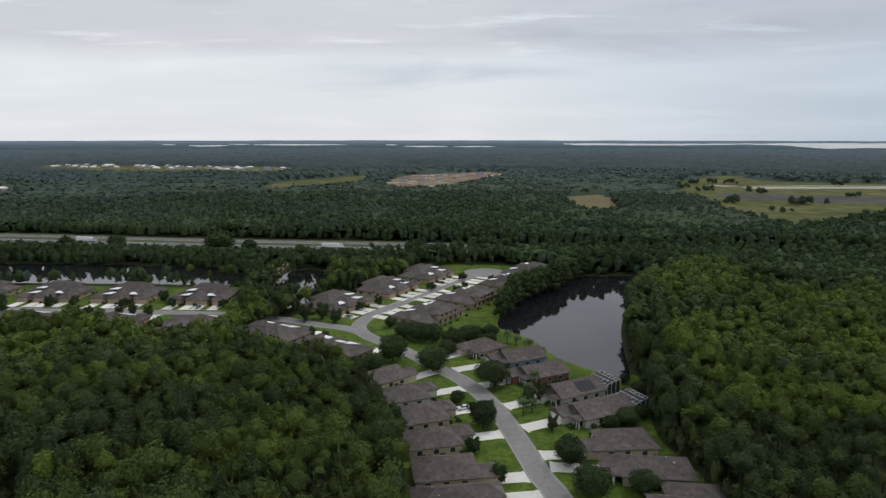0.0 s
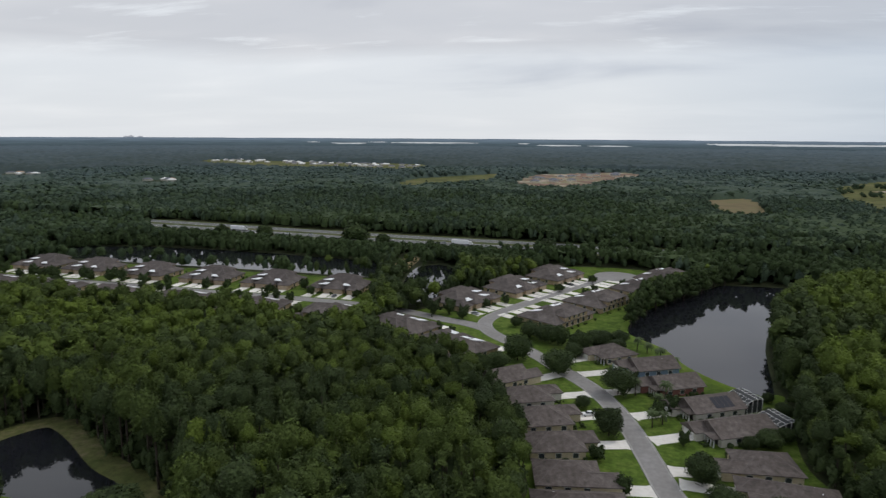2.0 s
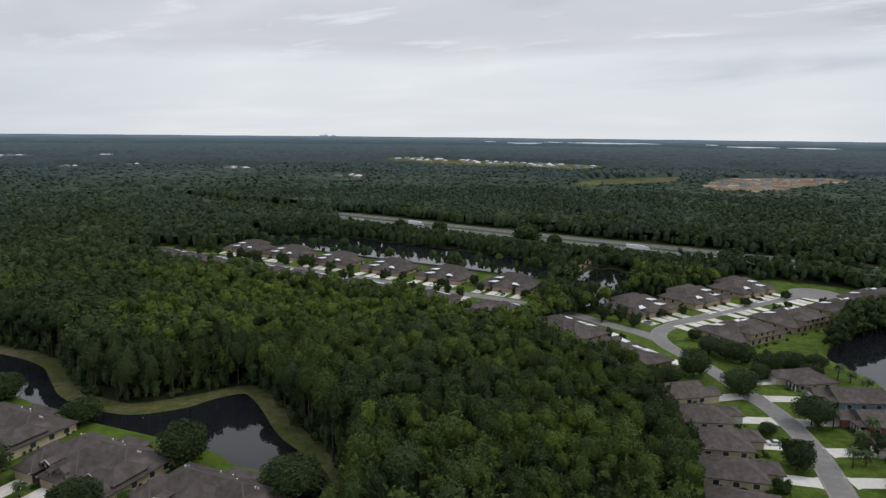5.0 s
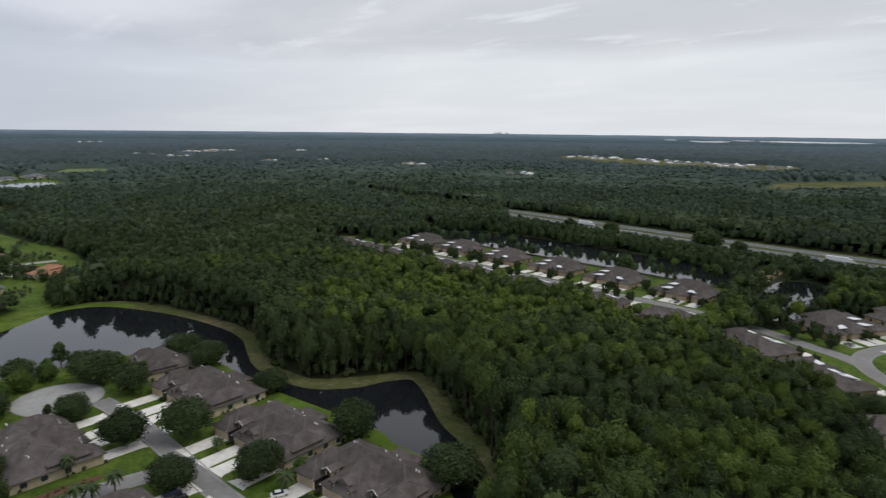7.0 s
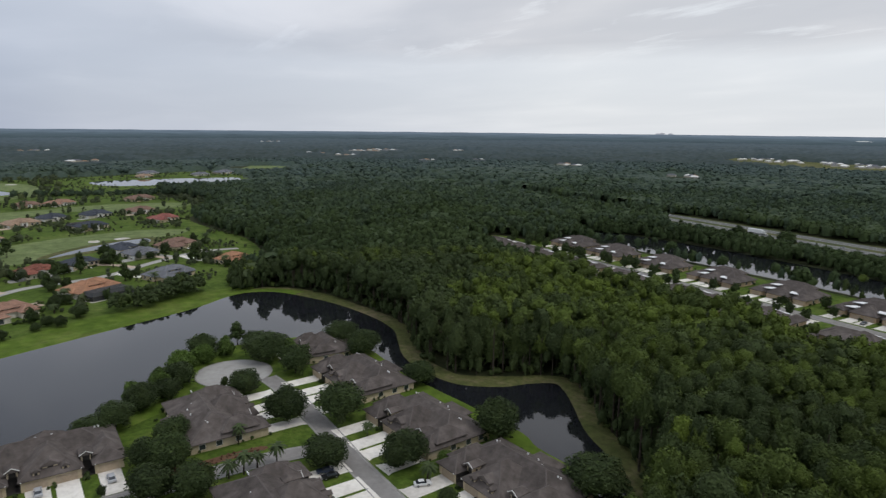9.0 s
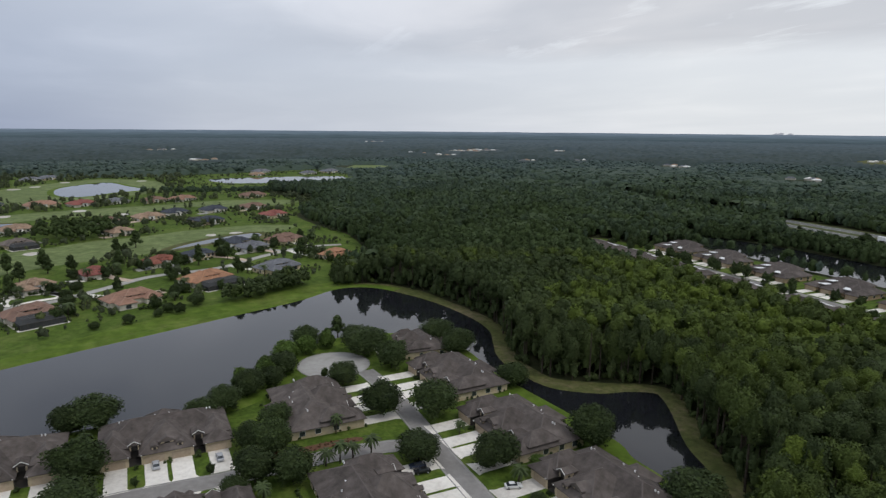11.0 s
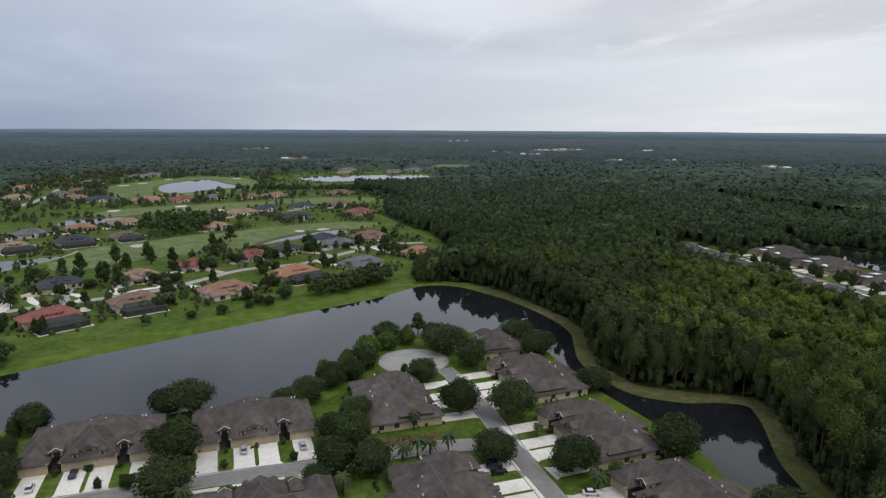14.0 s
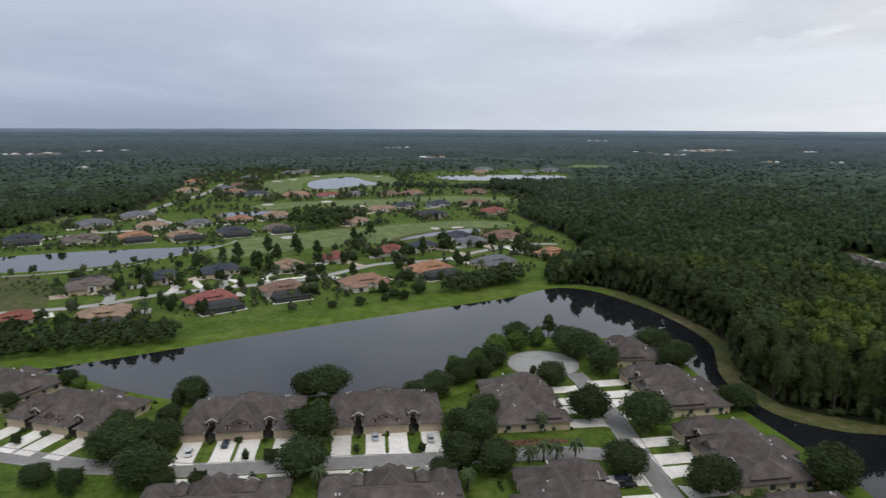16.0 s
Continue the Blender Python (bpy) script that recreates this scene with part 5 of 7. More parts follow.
def row_villa(m, label, pair=-1):
    """A four-dwelling block with an upper storey behind, its garages to the front (-y)."""
    ob = thing("row_villa", label, "house", m, "villas with white roof decks")
    part("wall", boxes((-16, 16, -8, 11.5, 0, 3), (-16, -9, -12, -8, 0, 3), (-6, 6, -12, -8, 0, 3), (9, 16, -12, -8, 0, 3)), M["stucco_tan"], ob)
    part("upper_wall", boxes((-9.5, 9.5, 2, 12, 3, 5.7)), M["stucco_tan"], ob)
    roof_part("roof", ob, "shingle", -16.8, 16.8, -8.8, 12.3, 3.1, 0.5)
    roof_part("upper_roof", ob, "shingle", -10.2, 10.2, 1.0, 12.8, 5.8, 0.46)
    roof_part("bay_roof", ob, "shingle", -16.8, -8.4, -12.8, 2, 3.12, 0.55, "y")
    roof_part("bay_roof", ob, "shingle", 8.4, 16.8, -12.8, 2, 3.12, 0.55, "y")
    roof_part("bay_roof", ob, "shingle", -6.8, 6.8, -12.8, 3, 3.12, 0.55, "y")
    for side, x0, x1, y0, y1, z0, z1 in ((-1, 5.3, 10.3, -9.0, -5.4, 4.95, 5.25), (1, 5.3, 10.3, -9.0, -5.4, 4.95, 5.25), (pair, 4.2, 9.0, -4.2, -1.2, 6.6, 6.95)):
        bm = boxes((x0, x1, y0, y1, -0.3, 0.0))
        for v in bm.verts:
            v.co.z += z0 + (z1 - z0) * (v.co.y - y0) / (y1 - y0)
            t = (v.co.y - y0) / (y1 - y0)
            v.co.x = side * (x0 + (v.co.x - x0) * (1 - 0.5 * t) - 0.9 * t)
        part("roof_deck", bm, M["membrane"], ob, "white tilted roof deck")
    for s in (-1, 1):
        # near-black sheets between the bays paint the shade of the entries
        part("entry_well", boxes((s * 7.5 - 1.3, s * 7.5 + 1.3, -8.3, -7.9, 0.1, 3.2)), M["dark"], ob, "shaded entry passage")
        garage_door(ob, s * 12.5, -12, 4.8)
        garage_door(ob, s * 3.0, -12, 4.6)
        for y in (-4, 2, 8):
            window(ob, s * 16, y, 0.9, 1.6, 1.5, "x" if s > 0 else "-x")
        for x in (2, 6):
            window(ob, s * x, 12, 3.9, 1.5, 1.4, "y")
        for x in (2.5, 7, 12):
            window(ob, s * x, 11.5, 0.4, 1.9, 2.0, "y")
    return ob


def street_house(m, label, w=22, d=13, walls="stucco", roof="shingle_grey", wing=1, ends="hh", cage=False, solar=False, porch=False):
    """A single-storey house, its length along x and its garage end at +x."""
    ob = thing("bungalow", label, "house", m, "houses along the curved street")
    x0, x1, y0, y1 = -w / 2, w / 2 - 5, -d / 2, d / 2
    g0, g1 = (y0, y0 + 7) if wing < 0 else (y1 - 7, y1)
    part("wall", boxes((x0, x1, y0, y1, 0, 2.9), (x1, w / 2, g0, g1, 0, 2.8)), M[walls], ob)
    roof_part("roof", ob, roof, x0 - 0.6, x1 + 0.6, y0 - 0.6, y1 + 0.6, 3.0, 0.46, "x", ends)
    roof_part("garage_roof", ob, roof, x1 - 5, w / 2 + 0.6, g0 - 0.55, g1 + 0.55, 2.95, 0.46, "x", "gh" if ends == "hh" else "gg")
    bm = bmesh.new()
    for k in range(4):
        box(bm, w / 2, w / 2 + (0.07 if k % 2 else 0.09), g0 + 1, g1 - 1, 0.1 + k * 0.55, 0.62 + k * 0.55)
    part("garage_door", bm, M["trim"], ob, "white panelled garage door")
    for x in (x0 + 3, x0 + 8, x0 + 13):
        window(ob, x, y0, 0.9, 1.6, 1.4, "-y")
        window(ob, x + 1, y1, 0.9, 1.6, 1.4, "y")
    window(ob, x0, -2.5, 0.4, 2.2, 2.0, "-x")
    window(ob, x0, 3.0, 0.9, 1.8, 1.4, "-x")
    p0, p1 = (g1 + 0.6, y1 - 0.6) if wing < 0 else (y0 + 0.6, g0 - 0.6)
    # a near-black panel on the wall paints the shade of the entry
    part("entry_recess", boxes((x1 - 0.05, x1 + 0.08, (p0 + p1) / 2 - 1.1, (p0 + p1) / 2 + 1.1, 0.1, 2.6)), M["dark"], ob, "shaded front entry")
    if porch:
        bm = bmesh.new()
        for y in np.linspace(p0, p1, 4):
            box(bm, x1 + 2.2, x1 + 2.5, y - 0.15, y + 0.15, 0, 2.7)
        box(bm, x1 + 2.15, x1 + 2.55, p0 - 0.2, p1 + 0.2, 2.62, 2.8)
        porch_part = part("porch", bm, M["trim"], ob, "white pillared porch")
        bm = bmesh.new()
        hip(bm, x1 - 1.5, x1 + 2.9, p0 - 0.4, p1 + 0.4, 2.95, 0.4, "x", "gh")
        part("porch_roof", bm, M[roof], porch_part)
    vents(ob, [(x0 + 5, 1.5, 5.3), (x0 + 6.2, -2, 5.0)])
    if solar:
        q = part("solar_array", bmesh.new(), M["solar"], ob, "dark solar panels on the roof slope")
        half = d / 2 + 0.6
        for k in range(4):
            verts = []
            for a, b in ((0, 0), (1.7, 0), (1.7, 1), (0, 1)):
                y = 1.2 + b * (half - 2.4)
                verts.append((x0 + 3.5 + k * 1.85 + a, y, 3.0 + (half - y) * 0.46 + 0.12))
            obj_from("panel", verts, [(0, 1, 2, 3)], M["solar"], q)
    if cage:
        c = part("screen_enclosure", boxes((x0 - 8, x0, -5, 5, 0.05, 0.12)), M["concrete"], ob, "white-framed screened pool enclosure")

        def rise(x):
            return 3.0 + 1.7 * min((x0 - x) / 5.0, 1.0)

        bm = bmesh.new()
        for y in np.linspace(-5, 5, 6):
            for k in range(4):
                xa, xb = x0 - 2 * k, x0 - 2 * k - 2
                v = [bm.verts.new((x, y + w, rise(x) + h)) for x in (xa, xb) for w, h in ((-0.045, 0), (0.045, 0), (0.045, 0.1), (-0.045, 0.1))]
                for q in ((0, 1, 5, 4), (1, 2, 6, 5), (2, 3, 7, 6), (3, 0, 4, 7), (0, 3, 2, 1), (4, 5, 6, 7)):
                    bm.faces.new([v[i] for i in q])
            box(bm, x0 - 8.1, x0 - 7.9, y - 0.08, y + 0.08, 0, 4.8)
        for x in (x0 - 2, x0 - 4, x0 - 6, x0 - 8):
            box(bm, x - 0.045, x + 0.045, -5, 5, rise(x), rise(x) + 0.11)
            for y in (-5, 5):
                box(bm, x - 0.08, x + 0.08, y - 0.08, y + 0.08, 0, rise(x))
        for z in (1.2, 2.6, 4.0):
            box(bm, x0 - 8.06, x0 - 7.97, -5, 5, z, z + 0.09)
        part("frame", bm, M["trim"], c)
        bm = bmesh.new()
        for xa, xb in ((x0, x0 - 5), (x0 - 5, x0 - 8)):
            v = [bm.verts.new((x, y, rise(x) + h)) for x in (xa, xb) for y, h in ((-4.95, 0.04), (4.95, 0.04), (4.95, 0.06), (-4.95, 0.06))]
            for q in ((0, 1, 5, 4), (2, 3, 7, 6), (1, 2, 6, 5), (3, 0, 4, 7), (0, 3, 2, 1), (4, 5, 6, 7)):
                bm.faces.new([v[i] for i in q])
        for y in (-4.97, 4.97):
            box(bm, x0 - 7.95, x0 - 4, y - 0.02, y + 0.02, 0.1, 3.9)
            box(bm, x0 - 4, x0, y - 0.02, y + 0.02, 0.1, 3.0)
        box(bm, x0 - 8.0, x0 - 7.96, -4.9, 4.9, 0.1, 4.6)
        part("mesh_roof", bm, M["screen"], c)
    return ob


def golf_house(m, label, w, roof, walls, cage, rnd):
    """A rambling tile-roofed house with a raised middle and wings; its garden side is +y."""
    ob = thing("golf_house", label, "house", m, "houses of the golf community")
    d = w * rnd.uniform(0.56, 0.66)
    g = rnd.uniform(7.5, 9.5)
    r0, r1 = w * rnd.uniform(0.06, 0.14), w * rnd.uniform(0.42, 0.48)
    l0, l1 = -w * rnd.uniform(0.42, 0.47), -w * rnd.uniform(0.1, 0.16)
    back = rnd.uniform(2.0, 4.5)
    part("wall", boxes((-w / 2, w / 2, -d / 2, d * 0.25, 0, 3.2), (-w / 2, -w / 2 + g, -d / 2 - 6.5, -d / 2, 0, 3.1), (r0, r1, d * 0.25, d / 2 + back, 0, 3.1), (l0, l1, d * 0.25, d / 2, 0, 3.1)), M[walls], ob)
    part("upper_wall", boxes((-w * 0.2, w * 0.17, -d * 0.34, d * 0.16, 3.1, 4.9)), M[walls], ob)
    roof_part("roof", ob, roof, -w / 2 - 0.7, w / 2 + 0.7, -d / 2 - 0.7, d * 0.25 + 0.7, 3.2, 0.5)
    roof_part("garage_roof", ob, roof, -w / 2 - 0.6, -w / 2 + g + 0.6, -d / 2 - 7.2, d * 0.1, 3.12, 0.5, "y")
    roof_part("rear_roof", ob, roof, r0 - 0.6, r1 + 0.6, -d * 0.1, d / 2 + back + 0.7, 3.15, 0.5, "y")
    roof_part("rear_roof", ob, roof, l0 - 0.6, l1 + 0.6, -d * 0.1, d / 2 + 0.7, 3.14, 0.5, "y")
    roof_part("upper_roof", ob, roof, -w * 0.2 - 0.7, w * 0.17 + 0.7, -d * 0.34 - 0.7, d * 0.16 + 0.7, 4.95, 0.52)
    part("entry_gable", boxes((-w * 0.1, w * 0.08, -d / 2 - 2.4, -d * 0.3, 0, 4.1)), M["trim"], ob, "pale entry front")
    roof_part("entry_roof", ob, roof, -w * 0.1 - 0.5, w * 0.08 + 0.5, -d / 2 - 3.0, -d * 0.1, 4.15, 0.6, "y")
    part("entry_door", boxes((-w * 0.01 - 1.0, -w * 0.01 + 1.0, -d / 2 - 2.52, -d / 2 - 2.35, 0.1, 3.0)), M["dark"], ob, "dark arched entry")
    for x in (-w * 0.3, w * 0.25, w * 0.4):
        window(ob, x, -d / 2, 0.7, 1.9, 1.7, "-y")
    window(ob, (r0 + r1) / 2, d / 2 + back, 0.4, 2.8, 2.1, "y")
    window(ob, (l0 + l1) / 2, d / 2, 0.4, 2.8, 2.1, "y")
    for x in (-w * 0.1, w * 0.08):
        window(ob, x, d * 0.16, 3.9, 1.6, 0.9, "y")
    for y in (-d * 0.3, d * 0.05):
        window(ob, -w / 2, y, 0.8, 1.6, 1.6, "-x")
        window(ob, w / 2, y, 0.8, 1.6, 1.6, "x")
    bm = bmesh.new()
    for q in range(3):
        box(bm, -w / 2 - (0.09 if q % 2 else 0.07), -w / 2, -d / 2 - 6.0, -d / 2 - 0.6, 0.1 + q * 0.75, 0.8 + q * 0.75)
    part("garage_door", bm, M["trim"], ob, "pale garage door")
    if cage:
        c0, c1, y0, y1 = l0 + 0.5, r1 - 0.5, d / 2 + back, d / 2 + back + 8.5
        c = part("pool_enclosure", boxes((c0 - 1.2, c1 + 1.2, d * 0.3, y1 + 1.2, 0.05, 0.13)), M["concrete"], ob, "dark screened pool enclosure on a pale patio")
        bm = bmesh.new()
        low = [bm.verts.new((x, y, 0.1)) for x, y in ((c0, y0 - 2), (c1, y0 - 2), (c1, y1), (c0, y1))]
        mid = [bm.verts.new((x, y, 2.7)) for x, y in ((c0, y0 - 2), (c1, y0 - 2), (c1, y1), (c0, y1))]
        top = [bm.verts.new((x, y, 4.3)) for x, y in ((c0 + 1.8, y0 - 2), (c1 - 1.8, y0 - 2), (c1 - 1.8, y1 - 2.2), (c0 + 1.8, y1 - 2.2))]
        for lo, hi in ((low, mid), (mid, top)):
            for q in range(4):
                bm.faces.new((lo[q], lo[(q + 1) % 4], hi[(q + 1) % 4], hi[q]))
        bm.faces.new(top)
        bm.faces.new(low[::-1])
        part("mesh_panel", bm, M["screen"], c)
        bm = bmesh.new()
        for x in np.linspace(c0, c1, 7):
            box(bm, x - 0.08, x + 0.08, y1 - 0.08, y1 + 0.08, 0, 2.75)
        for x in np.linspace(c0 + 1.8, c1 - 1.8, 6):
            box(bm, x - 0.08, x + 0.08, y0 - 2, y1 - 2.2, 4.3, 4.42)
        for y in np.linspace(y0 - 1, y1 - 2.2, 4):
            box(bm, c0 + 1.8, c1 - 1.8, y - 0.08, y + 0.08, 4.3, 4.44)
        box(bm, c0 - 0.05, c1 + 0.05, y1 - 0.1, y1 + 0.1, 2.65, 2.8)
        part("frame", bm, M["bronze"], c)
    return ob


def at(x, y, yaw):
    return Matrix.Translation((x, y, 0)) @ Matrix.Rotation(radians(yaw), 4, "Z")


def slab(m, x0, x1, y0, y1, z=0.09, material="concrete", label="pale concrete driveway from the street to a garage"):
    """A driveway laid in a building's own axes, flared towards the street."""
    pts = [(x0, y1), (x0, y0 + 1.5), (x0 - 0.7, y0), (x1 + 0.7, y0), (x1, y0 + 1.5), (x1, y1)]
    top = [m @ Vector((x, y, z)) for x, y in pts]
    low = [m @ Vector((x, y, 0.0)) for x, y in pts]
    n = len(pts)
    faces = [tuple(range(n))] + [(i, n + i, n + (i + 1) % n, (i + 1) % n) for i in range(n)]
    ob = obj_from("driveway", top + low, faces, M[material])
    return tagged(ob, label, "driveway", "driveways", "structure")


FRONT_BEDS = []


def drives(m, front, reach, xs, w=5.4):
    for x in xs:
        slab(m, x - w / 2, x + w / 2, -reach, -front)
    for x in (-8, 8, 0):
        for k in range(4):
            FRONT_BEDS.append((m @ Vector((x + random.uniform(-1.0, 1.0), -front - random.uniform(0.2, 2.2), 0)), random.uniform(0.5, 1.0)))
    for k in range(10):
        FRONT_BEDS.append((m @ Vector((random.uniform(-16, 16), 14.5 + random.uniform(-0.4, 0.8), 0)), random.uniform(0.5, 1.0)))
    for s in (-1, 1):
        for k in range(5):
            FRONT_BEDS.append((m @ Vector((s * 17.2, random.uniform(-12, 13), 0)), random.uniform(0.5, 1.1)))


# the villas by the west lake
tones = ("brown-roofed beige villa block with front garages", "broad beige villa block with a weathered brown shingle roof")
first = None
for x, y, yaw, reach in ((-196.2, -37, 90, 24.6), (-196, 6.2, 90, 24.4), (-206, -90, 67, 25), (-229, -126, 63, 23), (-144.8, -36, -90, 19.6), (-144.8, 6.2, -90, 19.6), (-138, 50, 180, 24),
                         (-198, 51, 180, 24), (-118, 105.5, 3, 25), (-158.5, 104.5, 3, 24.4), (-203, 105.5, 3, 24.2), (-240, 106, -3, 20)):
    m = at(x, y, yaw)
    if x == -240:
        m = m @ Matrix.Diagonal((0.62, 0.85, 0.95, 1))
    if first is None:
        first = lake_villa(m, tones[0])
        ob = first
    else:
        ob = copy_thing(first, m)
        tagged(ob, tones[1] if x < -195 else tones[0])
    drives(m, 11.4, reach, (-13.2, -3.35, 3.35, 13.2), 5.6)

# the villas with white roof decks
row_protos = {}
for x, y, yaw, reach in ((-57.5, 346, 60, 21), (-33.5, 383, 60, 21), (-11, 421, 60, 21), (-7.1, 323.8, 236, 26.5), (14.3, 359.7, 237, 27.5), (41, 396.7, 237, 30), (57.5, 431.5, 240, 18), (-80, 289, 152, 20), (-50, 266, 143, 20),
                         (-137, 362, -3, 22), (-182, 365, -3, 22), (-226, 368, -3, 22), (-272, 371, -3, 22), (-318, 375, -3, 22), (-360, 379, -4, 22),
                         (-120, 302, 177, 25), (-165, 306, 177, 25), (-210, 310, 177, 25), (-255, 314, 177, 25), (-300, 318, 177, 25), (-345, 322, 177, 25), (-390, 326, 177, 25)):
    m = at(x, y, yaw)
    pair = 1 if yaw == 60 else -1
    if pair not in row_protos:
        row_protos[pair] = row_villa(m, "tan two-storey villa block with white roof decks", pair)
    else:
        copy_thing(row_protos[pair], m)
    drives(m, 12, reach, (-12.5, -3.2, 3.2, 12.5))

# the bungalows along the curved street
for x, y, yaw, w, d, walls, wing, extra in (
        (4, 150, 8, 23, 12, "stucco", 1, {}), (3, 165.5, 8, 22, 13, "stucco", -1, {}), (-1, 183.5, 14, 21, 12.5, "stucco", 1, {}), (-5.5, 201, 20, 21, 14, "stucco", 1, {}),
        (-12.5, 217.5, 22, 22, 13, "stucco_white", 1, {}), (-22, 235, 40, 20, 13, "stucco", -1, dict(ends="gg")),
        (62, 150, 176, 20, 13, "stucco", 1, {}), (56, 165.5, 174, 24, 12, "stucco", -1, dict(porch=True)), (52, 182, 184, 21, 13, "stucco", 1, {}),
        (50, 204, 206, 25, 12.5, "stucco_white", -1, dict(ends="gg", cage=True, porch=True)), (45, 221, 207, 24, 12.5, "stucco_white", -1, dict(ends="gg", cage=True, solar=True, porch=True)),
        (36, 239, 206, 22, 12.5, "siding_red", -1, dict(ends="gg", porch=True)), (30, 257, 205, 22, 12.5, "siding_blue", -1, dict(ends="gg", porch=True)), (16, 270, 215, 19, 14, "stucco", -1, dict(porch=True))):
    label = {"stucco": "beige stucco bungalow with a grey-brown shingle roof", "stucco_white": "cream bungalow with a grey-brown shingle roof",
             "siding_red": "red-sided bungalow with a grey-brown shingle roof", "siding_blue": "blue-grey sided bungalow with a shingle roof"}[walls]
    m = at(x, y, yaw)
    street_house(m, label, w, d, walls, "shingle_grey", wing, **extra)
    gy = -d / 2 + 3.5 if wing < 0 else d / 2 - 3.5
    q = m @ Matrix.Translation((0, gy, 0)) @ Matrix.Rotation(radians(90), 4, "Z")
    tip = m @ Vector((w / 2, gy, 0))
    road_gap = float(near_line(ROAD_A, np.array([tip.x]), np.array([tip.y]))[0]) - 3.6
    slab(q, -2.7, 2.7, -(w / 2 + max(road_gap, 3)), -w / 2)
    for k in range(26):
        u = random.uniform(-w / 2, w / 2 - 5)
        FRONT_BEDS.append((m @ Vector((u, random.choice((-1, 1)) * (d / 2 + 0.9), 0)), random.uniform(0.5, 1.1)))
    for k in range(10):
        FRONT_BEDS.append((m @ Vector((w / 2 - 4 + random.uniform(0, 4), -gy + random.uniform(-2, 2), 0)), random.uniform(0.4, 0.9)))

# the golf community
rnd = random.Random(5)
LAKE_FRONT = ((-378, -155, 26, "greybrown", 1), (-396, -122, 22, "slate", 0), (-412, -91, 25, "slate", 0), (-338, -80, 27, "red", 1), (-314, -124, 25, "tan", 1), (-311, -163, 18, "russet", 0), (-422, -52, 23, "tan", 0), (-358, -46, 25, "brown", 1), (-447, -22, 19, "red", 0),
              (-369, -1, 29, "salmon", 0), (-469, 17, 24, "russet", 0), (-484, 42, 23, "slate", 0), (-500, 82, 24, "grey", 0), (-527, 74, 22, "slate", 0))
WOOD_SIDE = ((-522, 112, 32, "brown", 0), (-401, 40, 31, "orange", 1), (-418, 85, 31, "grey", 0), (-444, 132, 24, "orange", 0))
FAIRWAY_SIDE = ((-537, -268, 29, "slate", 1), (-533, -223, 29, "greybrown", 0), (-543, -186, 26, "orange", 1), (-548, -150, 26, "tan", 1), (-564, -113, 28, "slate", 1), (-578, -78, 24, "greybrown", 1), (-604, -192, 28, "tan", 0), (-638, -122, 25, "orange", 0), (-616, -155, 25, "grey", 0), (-662, -90, 30, "tan", 0))
MIDDLE = ((-692, -22, 25, "brown", 0), (-616, -9, 23, "tan", 1), (-708, 16, 32, "tan", 0), (-737, 43, 27, "slate", 0), (-745, 82, 30, "slate", 0), (-658, 68, 29, "slate", 1), (-756, 126, 30, "brown", 0), (-680, 134, 28, "red", 0), (-622, -248, 33, "grey", 0), (-675, -228, 34, "grey", 0))
BEYOND = ((-928, -245, 32, "tan", 0), (-1066, -270, 34, "orange", 0), (-906, -178, 30, "salmon", 0), (-878, -147, 36, "slate", 0), (-857, -90, 38, "salmon", 0), (-855, -50, 32, "red", 0), (-866, -14, 30, "grey", 0), (-882, 147, 36, "brown", 0), (-870, 60, 33, "salmon", 0), (-1267, 222, 30, "tan", 0), (-1278, 322, 34, "grey", 0), (-1309, 374, 40, "grey", 0), (-960, -205, 28, "grey", 0), (-1000, -190, 28, "brown", 0), (-866, 27, 30, "brown", 0), (-1288, -122, 36, "grey", 0), (-1262, -145, 34, "grey", 0), (-1147, -198, 34, "grey", 0), (-1350, 243, 40, "grey", 0))
words = {"greybrown": "grey-brown", "slate": "dark slate", "tan": "tan", "russet": "russet", "red": "red", "brown": "brown", "salmon": "salmon", "grey": "grey", "orange": "orange"}
